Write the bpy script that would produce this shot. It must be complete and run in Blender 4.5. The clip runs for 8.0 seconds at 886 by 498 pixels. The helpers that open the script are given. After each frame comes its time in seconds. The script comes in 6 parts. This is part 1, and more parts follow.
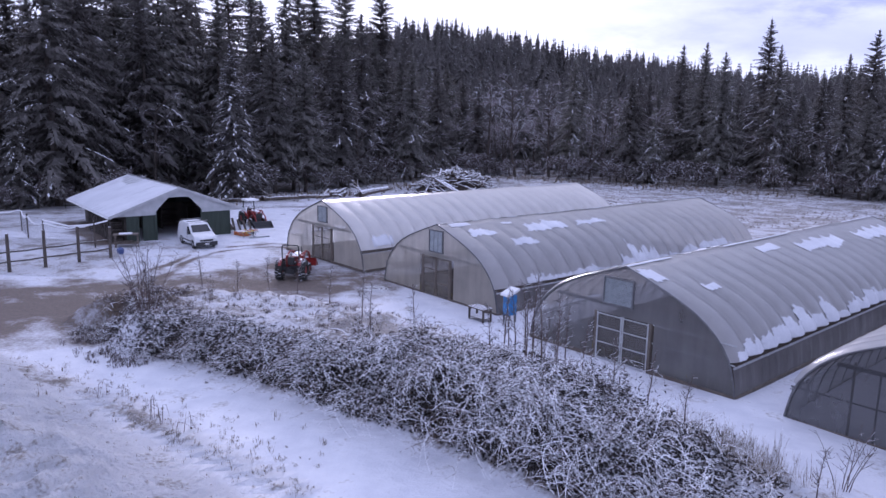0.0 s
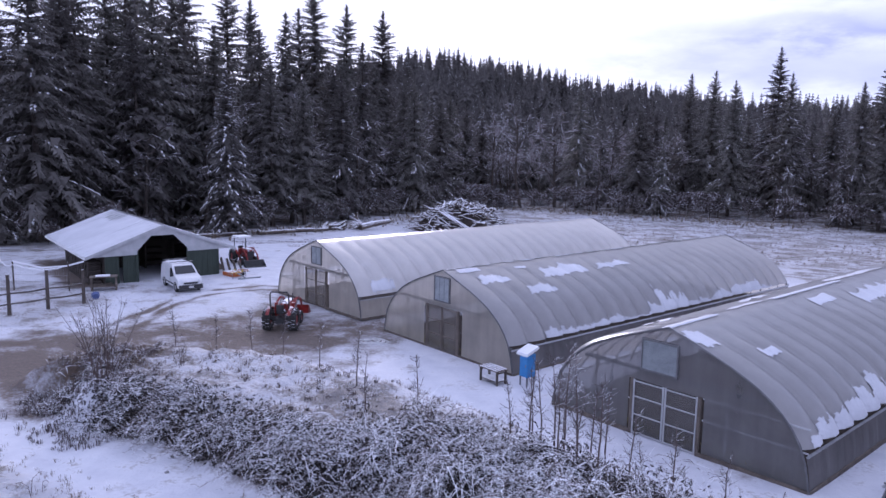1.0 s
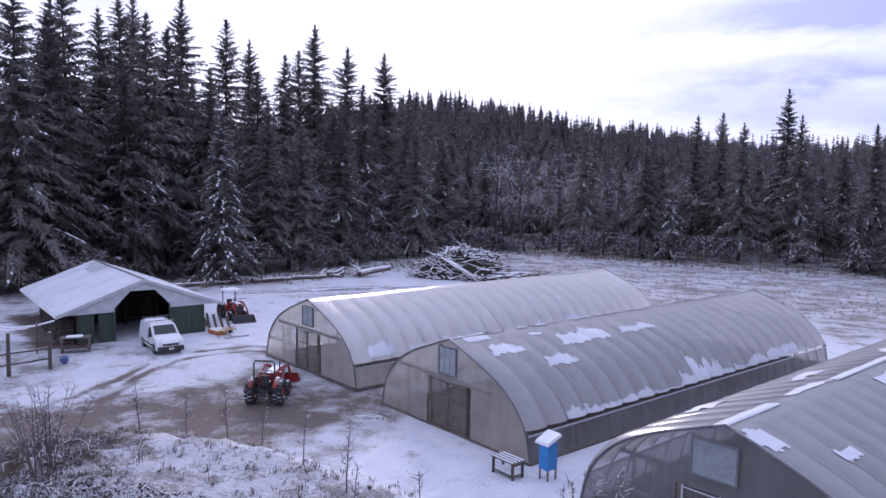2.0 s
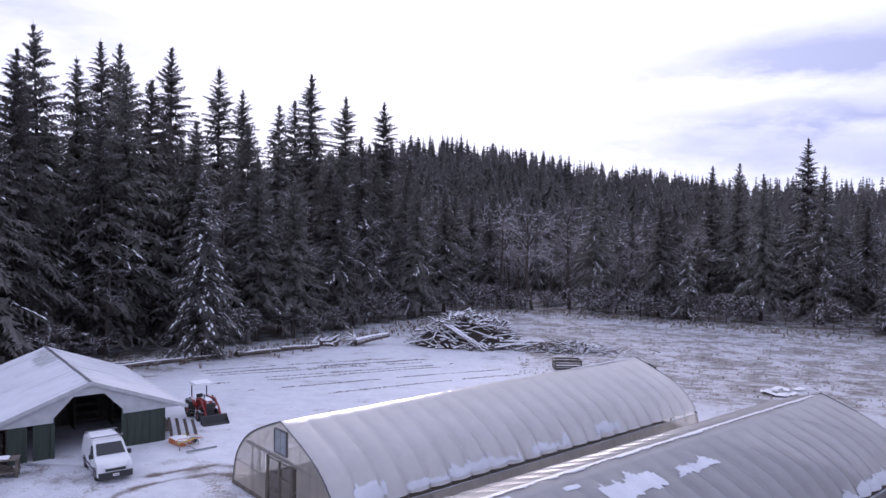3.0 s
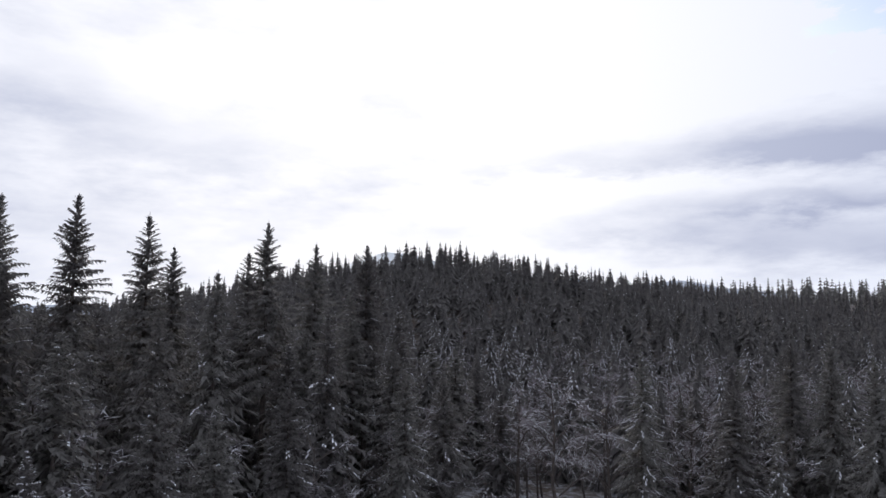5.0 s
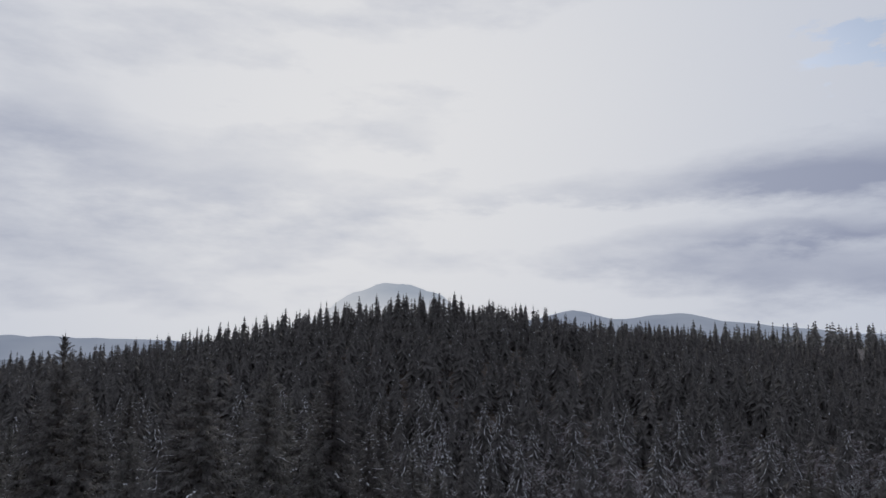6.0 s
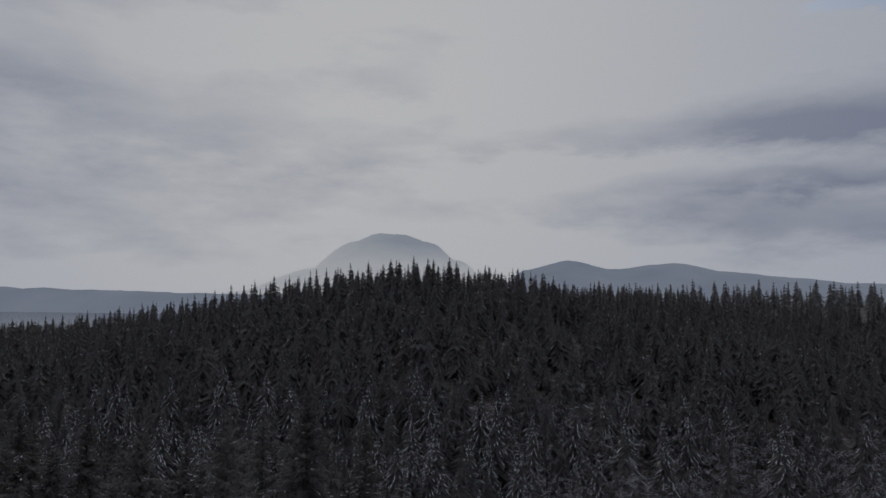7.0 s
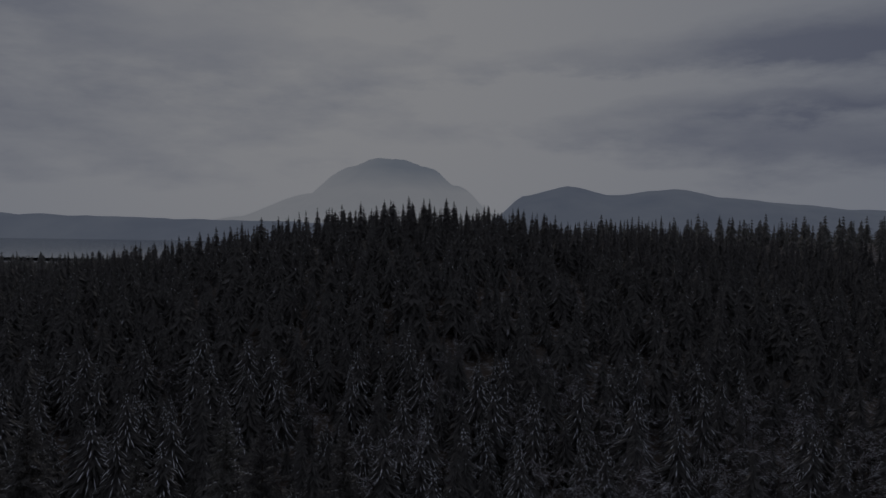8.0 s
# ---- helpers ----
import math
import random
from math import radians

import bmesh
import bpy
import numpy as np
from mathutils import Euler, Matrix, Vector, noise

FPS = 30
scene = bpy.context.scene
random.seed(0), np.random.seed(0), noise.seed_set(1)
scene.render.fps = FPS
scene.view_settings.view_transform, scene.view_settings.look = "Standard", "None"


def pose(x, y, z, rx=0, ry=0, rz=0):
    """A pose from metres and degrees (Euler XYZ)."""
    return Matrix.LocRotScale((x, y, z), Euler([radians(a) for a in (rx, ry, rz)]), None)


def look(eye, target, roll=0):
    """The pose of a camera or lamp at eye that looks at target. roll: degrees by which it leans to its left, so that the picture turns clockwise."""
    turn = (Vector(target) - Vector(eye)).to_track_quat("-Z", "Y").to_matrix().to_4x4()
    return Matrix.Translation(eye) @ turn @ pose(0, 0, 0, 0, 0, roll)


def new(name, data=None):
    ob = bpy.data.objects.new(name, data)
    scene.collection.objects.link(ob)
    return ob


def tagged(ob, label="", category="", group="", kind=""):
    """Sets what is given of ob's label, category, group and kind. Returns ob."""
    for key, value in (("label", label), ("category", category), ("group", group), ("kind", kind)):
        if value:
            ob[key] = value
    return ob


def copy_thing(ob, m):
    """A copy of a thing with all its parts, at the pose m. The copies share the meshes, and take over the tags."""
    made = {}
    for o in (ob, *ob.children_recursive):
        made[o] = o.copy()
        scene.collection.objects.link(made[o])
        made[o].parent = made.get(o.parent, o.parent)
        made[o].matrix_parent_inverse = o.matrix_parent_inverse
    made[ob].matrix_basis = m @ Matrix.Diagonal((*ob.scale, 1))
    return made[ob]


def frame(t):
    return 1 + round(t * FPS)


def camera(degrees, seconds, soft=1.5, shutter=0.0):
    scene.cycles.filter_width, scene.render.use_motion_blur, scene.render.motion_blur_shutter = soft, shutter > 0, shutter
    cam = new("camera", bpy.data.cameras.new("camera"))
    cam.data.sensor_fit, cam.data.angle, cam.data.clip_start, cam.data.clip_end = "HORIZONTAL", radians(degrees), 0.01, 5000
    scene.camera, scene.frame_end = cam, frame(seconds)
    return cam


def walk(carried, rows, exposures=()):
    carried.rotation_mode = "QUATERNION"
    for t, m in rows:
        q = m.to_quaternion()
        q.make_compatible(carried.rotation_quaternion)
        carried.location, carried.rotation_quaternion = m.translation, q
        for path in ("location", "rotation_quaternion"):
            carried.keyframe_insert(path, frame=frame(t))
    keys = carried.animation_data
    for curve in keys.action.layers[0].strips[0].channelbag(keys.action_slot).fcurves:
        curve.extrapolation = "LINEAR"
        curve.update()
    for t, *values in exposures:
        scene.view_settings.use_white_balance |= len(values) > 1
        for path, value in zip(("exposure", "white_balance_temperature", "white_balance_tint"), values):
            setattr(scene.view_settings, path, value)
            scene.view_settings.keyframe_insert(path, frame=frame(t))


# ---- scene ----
cam = camera(63.2, 8.0)
PATH = [
    (0, (1.696, -2.073, 9.744), (1.56, -0.11, 9.384), 1.1),
    (0.5, (1.396, 0.185, 9.851), (1.257, 2.152, 9.516), 1.0),
    (1, (1.141, 2.331, 9.951), (0.997, 4.305, 9.668), 1.0),
    (1.2, (1.037, 3.204, 9.95), (0.892, 5.182, 9.689), 0.8),
    (2.3, (0.471, 8.089, 10.891), (0.319, 10.079, 10.749), 1.0),
    (2.5, (0.346, 9.497, 11.221), (0.19, 11.488, 11.101), 0.8),
    (2.7, (0.184, 11.122, 11.744), (0.026, 13.113, 11.647), 0.7),
    (3, (-0.184, 14.105, 12.796), (-0.341, 16.098, 12.738), 0.8),
    (3.5, (-0.708, 20.653, 15.061), (-0.868, 22.647, 15.073), 0.6),
    (4, (-1.552, 28.404, 18.08), (-1.711, 30.396, 18.157), 0.6),
    (4.5, (-2.384, 36.571, 21.796), (-2.54, 38.56, 21.936), 0.6),
    (5, (-2.705, 45.073, 27.124), (-2.859, 47.058, 27.313), 0.5),
    (5.2, (-2.58, 48.515, 29.5), (-2.735, 50.497, 29.712), 0.6),
    (6.3, (-1.007, 64.611, 43.817), (-1.156, 66.587, 44.09), 0.7),
    (6.5, (-1.127, 67.585, 46.022), (-1.274, 69.565, 46.263), 0.6),
    (7, (-1.842, 75.127, 51.049), (-1.98, 77.118, 51.175), 0.6),
    (7.5, (-2.367, 84.002, 56.108), (-2.498, 85.998, 56.12), 0.6),
    (8, (-2.071, 94.554, 60.419), (-2.204, 96.548, 60.334), 0.7),
]
# the film fades towards its end
EXPOSURE = [(0, 0.15, 5430, 31), (1.0, 0.15, 5460, 30), (2.5, 0.15, 5640, 29), (3.5, 0.10, 5900, 25), (4.5, -0.15, 6250, 16), (5.2, -0.15, 6300, 13), (6.3, -0.98, 6250, 12), (6.5, -1.08, 6250, 12), (7.0, -1.44, 6250, 12), (7.5, -2.02, 6250, 12), (8.0, -2.58, 6150, 13)]
walk(cam, [(t, look(eye, target, roll)) for t, eye, target, roll in PATH], EXPOSURE)

# ---------------------------------------------------------------- world and light
SUN_AZ, SUN_EL = -11.0, 17.0          # degrees: bearing from +y (negative is to the left), height
world = bpy.data.worlds.new("winter_sky")
scene.world = world
world.use_nodes = True


class Nodes:
    """Short way to write node trees."""

    def __init__(self, tree):
        self.tree = tree
        tree.nodes.clear()

    def add(self, kind, **sets):
        node = self.tree.nodes.new(kind)
        for key, value in sets.items():
            if key == "op":
                node.operation = value
            elif key == "blend":
                node.blend_type = value
            elif key == "dims":
                node.noise_dimensions = value
            elif key == "attr":
                node.attribute_name = value
            elif key == "values":
                for k, v in value.items():
                    node.inputs[k].default_value = v
        return node

    def link(self, a, b):
        self.tree.links.new(a, b)

    def put(self, value, socket):
        if hasattr(value, "is_output"):
            self.link(value, socket)
        else:
            socket.default_value = value

    def math(self, op, a, b=0.0, clamp=False):
        node = self.add("ShaderNodeMath", op=op)
        node.use_clamp = clamp
        self.put(a, node.inputs[0])
        self.put(b, node.inputs[1])
        return node.outputs[0]

    def noise(self, vector, scale, detail=4.0, rough=0.55):
        node = self.add("ShaderNodeTexNoise", values={"Scale": scale, "Detail": detail, "Roughness": rough})
        if vector is not None:
            self.link(vector, node.inputs["Vector"])
        return node.outputs["Fac"]

    def ramp(self, value, stops):
        node = self.add("ShaderNodeValToRGB")
        while len(node.color_ramp.elements) < len(stops):
            node.color_ramp.elements.new(0.5)
        for element, (place, colour) in zip(node.color_ramp.elements, stops):
            element.position = place
            element.color = (*colour, 1.0) if len(colour) == 3 else colour
        self.link(value, node.inputs[0])
        return node.outputs[0]

    def mix(self, fac, a, b, blend="MIX"):
        node = self.add("ShaderNodeMixRGB", blend=blend)
        self.put(fac, node.inputs[0])
        self.put((*a, 1.0) if isinstance(a, tuple) else a, node.inputs[1])
        self.put((*b, 1.0) if isinstance(b, tuple) else b, node.inputs[2])
        return node.outputs[0]


def grey(v):
    return (v, v, v)


def build_world():
    n = Nodes(world.node_tree)
    sky = n.add("ShaderNodeTexSky")
    sky.sky_type = "NISHITA"
    sky.sun_disc = False
    sky.sun_elevation = radians(SUN_EL)
    sky.sun_rotation = radians(SUN_AZ)
    sky.air_density, sky.dust_density, sky.ozone_density = 1.0, 2.0, 1.5
    coord = n.add("ShaderNodeTexCoord").outputs["Generated"]
    sep = n.add("ShaderNodeSeparateXYZ")
    n.link(coord, sep.inputs[0])
    # drifting cloud: bearing and height of the direction, frayed by noise
    wide = n.add("ShaderNodeMapping")
    wide.inputs["Scale"].default_value = (1.0, 1.0, 3.2)
    wide.inputs["Location"].default_value = (CLOUD_SHIFT, 0.0, 0.0)
    n.link(coord, wide.inputs[0])
    fray, soft = n.noise(wide.outputs[0], 4.2, 7.0, 0.6), n.noise(wide.outputs[0], 2.0, 6.0, 0.55)
    bearing = n.math("MULTIPLY", n.math("ARCTAN2", sep.outputs[0], sep.outputs[1]), 57.2958)
    height = n.math("MULTIPLY", n.math("ARCSINE", sep.outputs[2]), 57.2958)
    bearing = n.math("ADD", bearing, n.math("MULTIPLY", n.math("SUBTRACT", soft, 0.5), 22.0))
    height = n.math("ADD", height, n.math("MULTIPLY", n.math("SUBTRACT", fray, 0.5), 7.0))

    def cloud_bank(az, el, wide_az, wide_el):
        u = n.math("DIVIDE", n.math("SUBTRACT", bearing, az), wide_az)
        v = n.math("DIVIDE", n.math("SUBTRACT", height, el), wide_el)
        r2 = n.math("ADD", n.math("MULTIPLY", u, u), n.math("MULTIPLY", v, v))
        return n.math("POWER", 2.718, n.math("MULTIPLY", r2, -1.0))

    banks = None
    for az, el, wa, we, amount in CLOUD_BANKS:
        one = n.math("MULTIPLY", cloud_bank(az, el, wa, we), amount)
        banks = one if banks is None else n.math("ADD", banks, one)
    cover = n.math("ADD", banks, n.math("MULTIPLY", n.math("SUBTRACT", soft, 0.47), 1.9))
    cover = n.math("ADD", cover, n.math("MULTIPLY", n.math("SUBTRACT", fray, 0.5), 1.5), True)
    cover = n.ramp(cover, [(0.08, grey(0.0)), (0.90, grey(0.85))])
    # brightness of thin cloud grows towards the sun
    s = Vector((math.sin(radians(SUN_AZ)) * math.cos(radians(SUN_EL)), math.cos(radians(SUN_AZ)) * math.cos(radians(SUN_EL)), math.sin(radians(SUN_EL))))
    dot = n.add("ShaderNodeVectorMath", op="DOT_PRODUCT")
    n.link(coord, dot.inputs[0])
    dot.inputs[1].default_value = s
    near = n.math("POWER", n.math("MAXIMUM", dot.outputs["Value"], 0.0), 5.0)
    thin = n.mix(near, (0.80, 0.865, 0.99), (1.24, 1.23, 1.20))
    thick = n.mix(near, (0.26, 0.30, 0.47), (0.60, 0.66, 0.80))
    cloud = n.mix(n.math("MULTIPLY", cover, 0.92), thin, thick)
    blue = n.add("ShaderNodeVectorMath", op="SCALE")
    n.link(sky.outputs[0], blue.inputs[0])
    blue.inputs["Scale"].default_value = 0.20
    wisp = n.noise(wide.outputs[0], 11.0, 7.0, 0.62)
    gap = n.math("MULTIPLY", cloud_bank(25.0, 20.2, 7.5, 2.3), n.math("ADD", 0.62, n.math("MULTIPLY", n.math("SUBTRACT", wisp, 0.5), 4.5)))
    open_sky = n.ramp(gap, [(0.35, grey(0.0)), (0.60, grey(0.9))])
    mixed = n.mix(open_sky, cloud, blue.outputs[0])
    back = n.add("ShaderNodeBackground")
    n.link(mixed, back.inputs[0])
    back.inputs[1].default_value = SKY
    out = n.add("ShaderNodeOutputWorld")
    n.link(back.outputs[0], out.inputs[0])


CLOUD_SHIFT, SKY = 3.7, 1.0
# bearing, height, half-widths in degrees and strength of the larger clouds
CLOUD_BANKS = [(22.0, 12.6, 13.0, 1.7, 0.90), (25.0, 8.6, 12.0, 0.9, 0.55), (13.0, 7.0, 9.0, 1.6, 0.40), (27.0, 5.0, 12.0, 1.6, 0.4), (-35.0, 15.4, 7.0, 2.4, 0.55), (-8.0, 15.6, 3.0, 2.4, 0.35), (-24.0, 11.6, 18.0, 2.6, 0.45), (4.0, 11.8, 10.0, 1.3, 0.4), (70.0, 25.0, 25.0, 7.0, 0.5), (-80.0, 22.0, 25.0, 6.0, 0.5), (150.0, 25.0, 60.0, 8.0, 0.4)]
build_world()
sun = new("sun", bpy.data.lights.new("sun", "SUN"))
sun.data.energy, sun.data.angle, sun.data.color = 1.4, radians(12), (1.0, 0.90, 0.79)
sun.rotation_euler = (radians(90 - SUN_EL), 0, radians(180 - SUN_AZ))

# ---------------------------------------------------------------- materials


def material(name, build):
    m = bpy.data.materials.new(name)
    m.use_nodes = True
    n = Nodes(m.node_tree)
    shader = build(n)
    out = n.add("ShaderNodeOutputMaterial")
    n.link(shader, out.inputs[0])
    return m


def principled(n, colour, rough=0.6, metal=0.0, bump=None, strength=0.3, distance=0.05):
    p = n.add("ShaderNodeBsdfPrincipled")
    n.put((*colour, 1.0) if isinstance(colour, tuple) else colour, p.inputs["Base Color"])
    n.put(rough, p.inputs["Roughness"])
    n.put(metal, p.inputs["Metallic"])
    if bump is not None:
        b = n.add("ShaderNodeBump", values={"Strength": strength, "Distance": distance})
        n.link(bump, b.inputs["Height"])
        n.link(b.outputs[0], p.inputs["Normal"])
    return p.outputs[0]


def local(n):
    return n.add("ShaderNodeTexCoord").outputs["Object"]


def chance(n):
    return n.add("ShaderNodeObjectInfo").outputs["Random"]


def mottled(name, a, b, scale=6.0, rough=0.6, metal=0.0, bump=0.25, fine=40.0, dust=None, thin=0.0):
    """Two tones by a coarse and a fine noise, with relief; dust: a pale film on what faces up; thin: share of light let through."""

    def build(n):
        co = local(n)
        coarse, small = n.noise(co, scale), n.noise(co, fine, 3.0)
        fac = n.math("ADD", n.math("MULTIPLY", coarse, 0.7), n.math("MULTIPLY", small, 0.3))
        colour = n.ramp(fac, [(0.35, a), (0.65, b)])
        if dust:
            sep = n.add("ShaderNodeSeparateXYZ")
            n.link(n.add("ShaderNodeNewGeometry").outputs["Normal"], sep.inputs[0])
            lies = n.math("ADD", sep.outputs[2], n.math("MULTIPLY", n.math("SUBTRACT", small, 0.5), 1.2))
            colour = n.mix(n.ramp(lies, [(dust, grey(0.0)), (min(dust + 0.15, 1.0), grey(1.0))]), colour, (0.78, 0.79, 0.82))
        body = principled(n, colour, rough, metal, small, bump, 0.02)
        if not thin:
            return body
        glow = n.add("ShaderNodeBsdfTranslucent")
        n.put(colour, glow.inputs[0])
        both = n.add("ShaderNodeMixShader", values={0: thin})
        n.link(body, both.inputs[1])
        n.link(glow.outputs[0], both.inputs[2])
        return both.outputs[0]

    return material(name, build)


def snow_build(n):
    co = local(n)
    coarse, small = n.noise(co, 0.8, 5.0), n.noise(co, 14.0, 4.0)
    colour = n.ramp(coarse, [(0.3, (0.70, 0.71, 0.75)), (0.7, (0.82, 0.82, 0.84))])
    return principled(n, colour, 0.55, 0.0, n.math("ADD", coarse, n.math("MULTIPLY", small, 0.25)), 0.5, 0.06)


def ground_build(n):
    co = local(n)
    mud, grass = n.add("ShaderNodeAttribute", attr="mud").outputs["Fac"], n.add("ShaderNodeAttribute", attr="grass").outputs["Fac"]
    big, mid, small = n.noise(co, 0.10, 5.0), n.noise(co, 0.9, 5.0, 0.6), n.noise(co, 7.0, 5.0, 0.65)
    snow = n.ramp(mid, [(0.3, (0.54, 0.55, 0.60)), (0.7, (0.68, 0.685, 0.72))])
    earth = n.ramp(small, [(0.3, (0.050, 0.034, 0.023)), (0.7, (0.135, 0.094, 0.064))])
    straw = n.ramp(small, [(0.3, (0.05, 0.042, 0.035)), (0.7, (0.24, 0.19, 0.14))])
    wet = n.math("ADD", mud, n.math("MULTIPLY", n.math("SUBTRACT", mid, 0.5), 1.3))
    wet = n.math("ADD", wet, n.math("MULTIPLY", n.math("SUBTRACT", small, 0.5), 0.9))
    wet = n.math("ADD", wet, n.math("MULTIPLY", n.math("SUBTRACT", n.noise(co, 0.30, 4.0), 0.5), 2.0))
    wet = n.ramp(wet, [(0.22, grey(0.0)), (0.86, grey(0.92))])
    tuft = n.math("ADD", grass, n.math("MULTIPLY", n.math("SUBTRACT", small, 0.5), 1.7))
    tuft = n.math("ADD", tuft, n.math("MULTIPLY", n.math("SUBTRACT", mid, 0.5), 2.0))
    tuft = n.math("ADD", tuft, n.math("MULTIPLY", n.math("SUBTRACT", n.noise(co, 0.28, 4.0), 0.5), 2.2))
    tuft = n.ramp(tuft, [(0.40, grey(0.0)), (0.80, grey(0.70))])
    colour = n.mix(wet, n.mix(tuft, snow, straw), earth)
    lump = n.noise(co, 2.6, 4.0, 0.55)
    height = n.math("ADD", n.math("ADD", mid, n.math("MULTIPLY", small, 0.35)), n.math("MULTIPLY", lump, 0.7))
    height = n.math("MULTIPLY", height, n.math("ADD", 0.25, n.math("MULTIPLY", n.add("ShaderNodeAttribute", attr="lumps").outputs["Fac"], 2.2)))
    shader = principled(n, colour, 0.75, 0.0, height, 1.0, 0.36)
    shader.node.inputs["Specular IOR Level"].default_value = 0.25
    return shader


def film_build(colour, see, through_light, streak, gloss=0.0):
    """Greenhouse film: milky, partly clear, with dirt that runs down it."""

    def build(n):
        co = local(n)
        stretch = n.add("ShaderNodeMapping")
        stretch.inputs["Scale"].default_value = (1.0, 1.0, 0.15)
        n.link(co, stretch.inputs[0])
        runs, blot = n.noise(stretch.outputs[0], 3.0, 4.0), n.noise(co, 0.6, 4.0)
        fac = n.math("ADD", n.math("MULTIPLY", runs, 0.35), n.math("MULTIPLY", blot, 0.65))
        tint = n.ramp(fac, [(0.3, tuple(c * streak for c in colour)), (0.65, colour)])
        body = principled(n, tint, 0.30, 0.0, n.noise(co, 5.0, 3.0), 0.15, 0.03)
        if gloss:
            body.node.inputs["Coat Weight"].default_value = gloss
            body.node.inputs["Coat Roughness"].default_value = 0.24
            body.node.inputs["Coat IOR"].default_value = 1.6
        glow = n.add("ShaderNodeBsdfTranslucent")
        n.link(tint, glow.inputs[0])
        a = n.add("ShaderNodeMixShader", values={0: through_light})
        n.link(body, a.inputs[1])
        n.link(glow.outputs[0], a.inputs[2])
        clear = n.add("ShaderNodeBsdfTransparent")
        b = n.add("ShaderNodeMixShader", values={0: see})
        n.link(a.outputs[0], b.inputs[1])
        n.link(clear.outputs[0], b.inputs[2])
        return b.outputs[0]

    return build


def foliage_build(dark, light):
    def build(n):
        co = local(n)
        patch = n.noise(co, 0.35, 3.0)
        each = chance(n)
        island = n.add("ShaderNodeNewGeometry").outputs["Random Per Island"]
        colour = n.ramp(n.math("ADD", n.math("MULTIPLY", patch, 0.6), n.math("MULTIPLY", island, 0.4)), [(0.25, dark), (0.75, light)])
        hsv = n.add("ShaderNodeHueSaturation")
        n.link(n.math("ADD", 0.7, n.math("MULTIPLY", each, 0.6)), hsv.inputs["Value"])
        n.link(n.math("ADD", 0.47, n.math("MULTIPLY", each, 0.06)), hsv.inputs["Hue"])
        n.link(colour, hsv.inputs["Color"])
        leaf = principled(n, hsv.outputs[0], 0.7)
        thin = n.add("ShaderNodeBsdfTranslucent")
        n.link(hsv.outputs[0], thin.inputs[0])
        a = n.add("ShaderNodeMixShader", values={0: 0.30})
        n.link(leaf, a.inputs[1])
        n.link(thin.outputs[0], a.inputs[2])
        return a.outputs[0]

    return build


def siding_build(n):
    co = local(n)
    sep = n.add("ShaderNodeSeparateXYZ")
    n.link(co, sep.inputs[0])
    stretch = n.add("ShaderNodeMapping")
    stretch.inputs["Scale"].default_value = (1.0, 1.0, 0.12)
    n.link(co, stretch.inputs[0])
    runs = n.noise(stretch.outputs[0], 5.0, 4.0)
    colour = n.ramp(runs, [(0.3, (0.020, 0.032, 0.023)), (0.7, (0.038, 0.055, 0.039))])
    return principled(n, colour, 0.6, 0.0, runs, 0.3, 0.02)


SNOW = material("snow", snow_build)
# thin snow, its grey also holding the wood's shade over the shed
DIM_THIN_SNOW = mottled("dim_thin_roof_snow", (0.52, 0.53, 0.57), (0.64, 0.65, 0.69), 0.5, 0.6, 0.0, 0.2, 9.0)
GROUND = material("snowy_ground", ground_build)
FILM = material("roof_film", film_build((0.54, 0.53, 0.53), 0.12, 0.50, 0.84, 1.0))
FROSTED_FILM = material("frosted_roof_film", film_build((0.84, 0.82, 0.80), 0.06, 0.50, 0.88, 1.0))
# darker than GABLE_FILM: the dark interior behind is put into its colour
DIMMED_FILM = material("dimmed_gable_film", film_build((0.26, 0.255, 0.255), 0.36, 0.38, 0.6, 0.5))
CLEAR_FILM = material("clear_door_film", film_build((0.34, 0.31, 0.27), 0.58, 0.50, 0.55, 0.3))
GABLE_FILM = material("gable_film", film_build((0.90, 0.85, 0.76), 0.34, 0.74, 0.66, 0.3))
SIDE_FILM = material("side_film", film_build((0.31, 0.30, 0.305), 0.28, 0.5, 0.55, 0.4))
# near-black film colour stands in for the unlit inside of this greenhouse
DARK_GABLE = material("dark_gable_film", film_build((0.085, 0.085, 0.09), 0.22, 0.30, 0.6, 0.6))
DOOR_FILM = material("door_film", film_build((0.22, 0.21, 0.20), 0.52, 0.4, 0.5, 0.3))
PIPE = mottled("galvanised_pipe", (0.30, 0.31, 0.33), (0.44, 0.45, 0.47), 8.0, 0.45, 0.7)
DARK_FRAME = mottled("dark_frame", (0.09, 0.09, 0.095), (0.17, 0.17, 0.175), 4.0, 0.6)
BOARD = mottled("weathered_board", (0.075, 0.062, 0.05), (0.17, 0.14, 0.115), 3.0, 0.8, 0.0, 0.4, 30.0)
GABLE_GREY = mottled("grey_gable_paint", (0.36, 0.37, 0.38), (0.48, 0.48, 0.49), 2.0, 0.6, 0.0, 0.1)
DARK_LOG = mottled("dark_log", (0.06, 0.048, 0.04), (0.15, 0.12, 0.10), 2.0, 0.9, 0.0, 0.6, 14.0, 0.62)
EAVE_SHADE_WOOD = mottled("eave_shade_wood", (0.03, 0.025, 0.022), (0.085, 0.07, 0.06), 3.0, 0.9, 0.0, 0.5, 20.0)
VENT_BLUE = mottled("pale_blue_panel", (0.21, 0.235, 0.245), (0.31, 0.335, 0.345), 5.0, 0.5)
WHITE_PAINT = mottled("white_paint", (0.66, 0.67, 0.68), (0.80, 0.80, 0.80), 3.0, 0.5, 0.0, 0.1)
GREEN_SIDING = material("green_siding", siding_build)
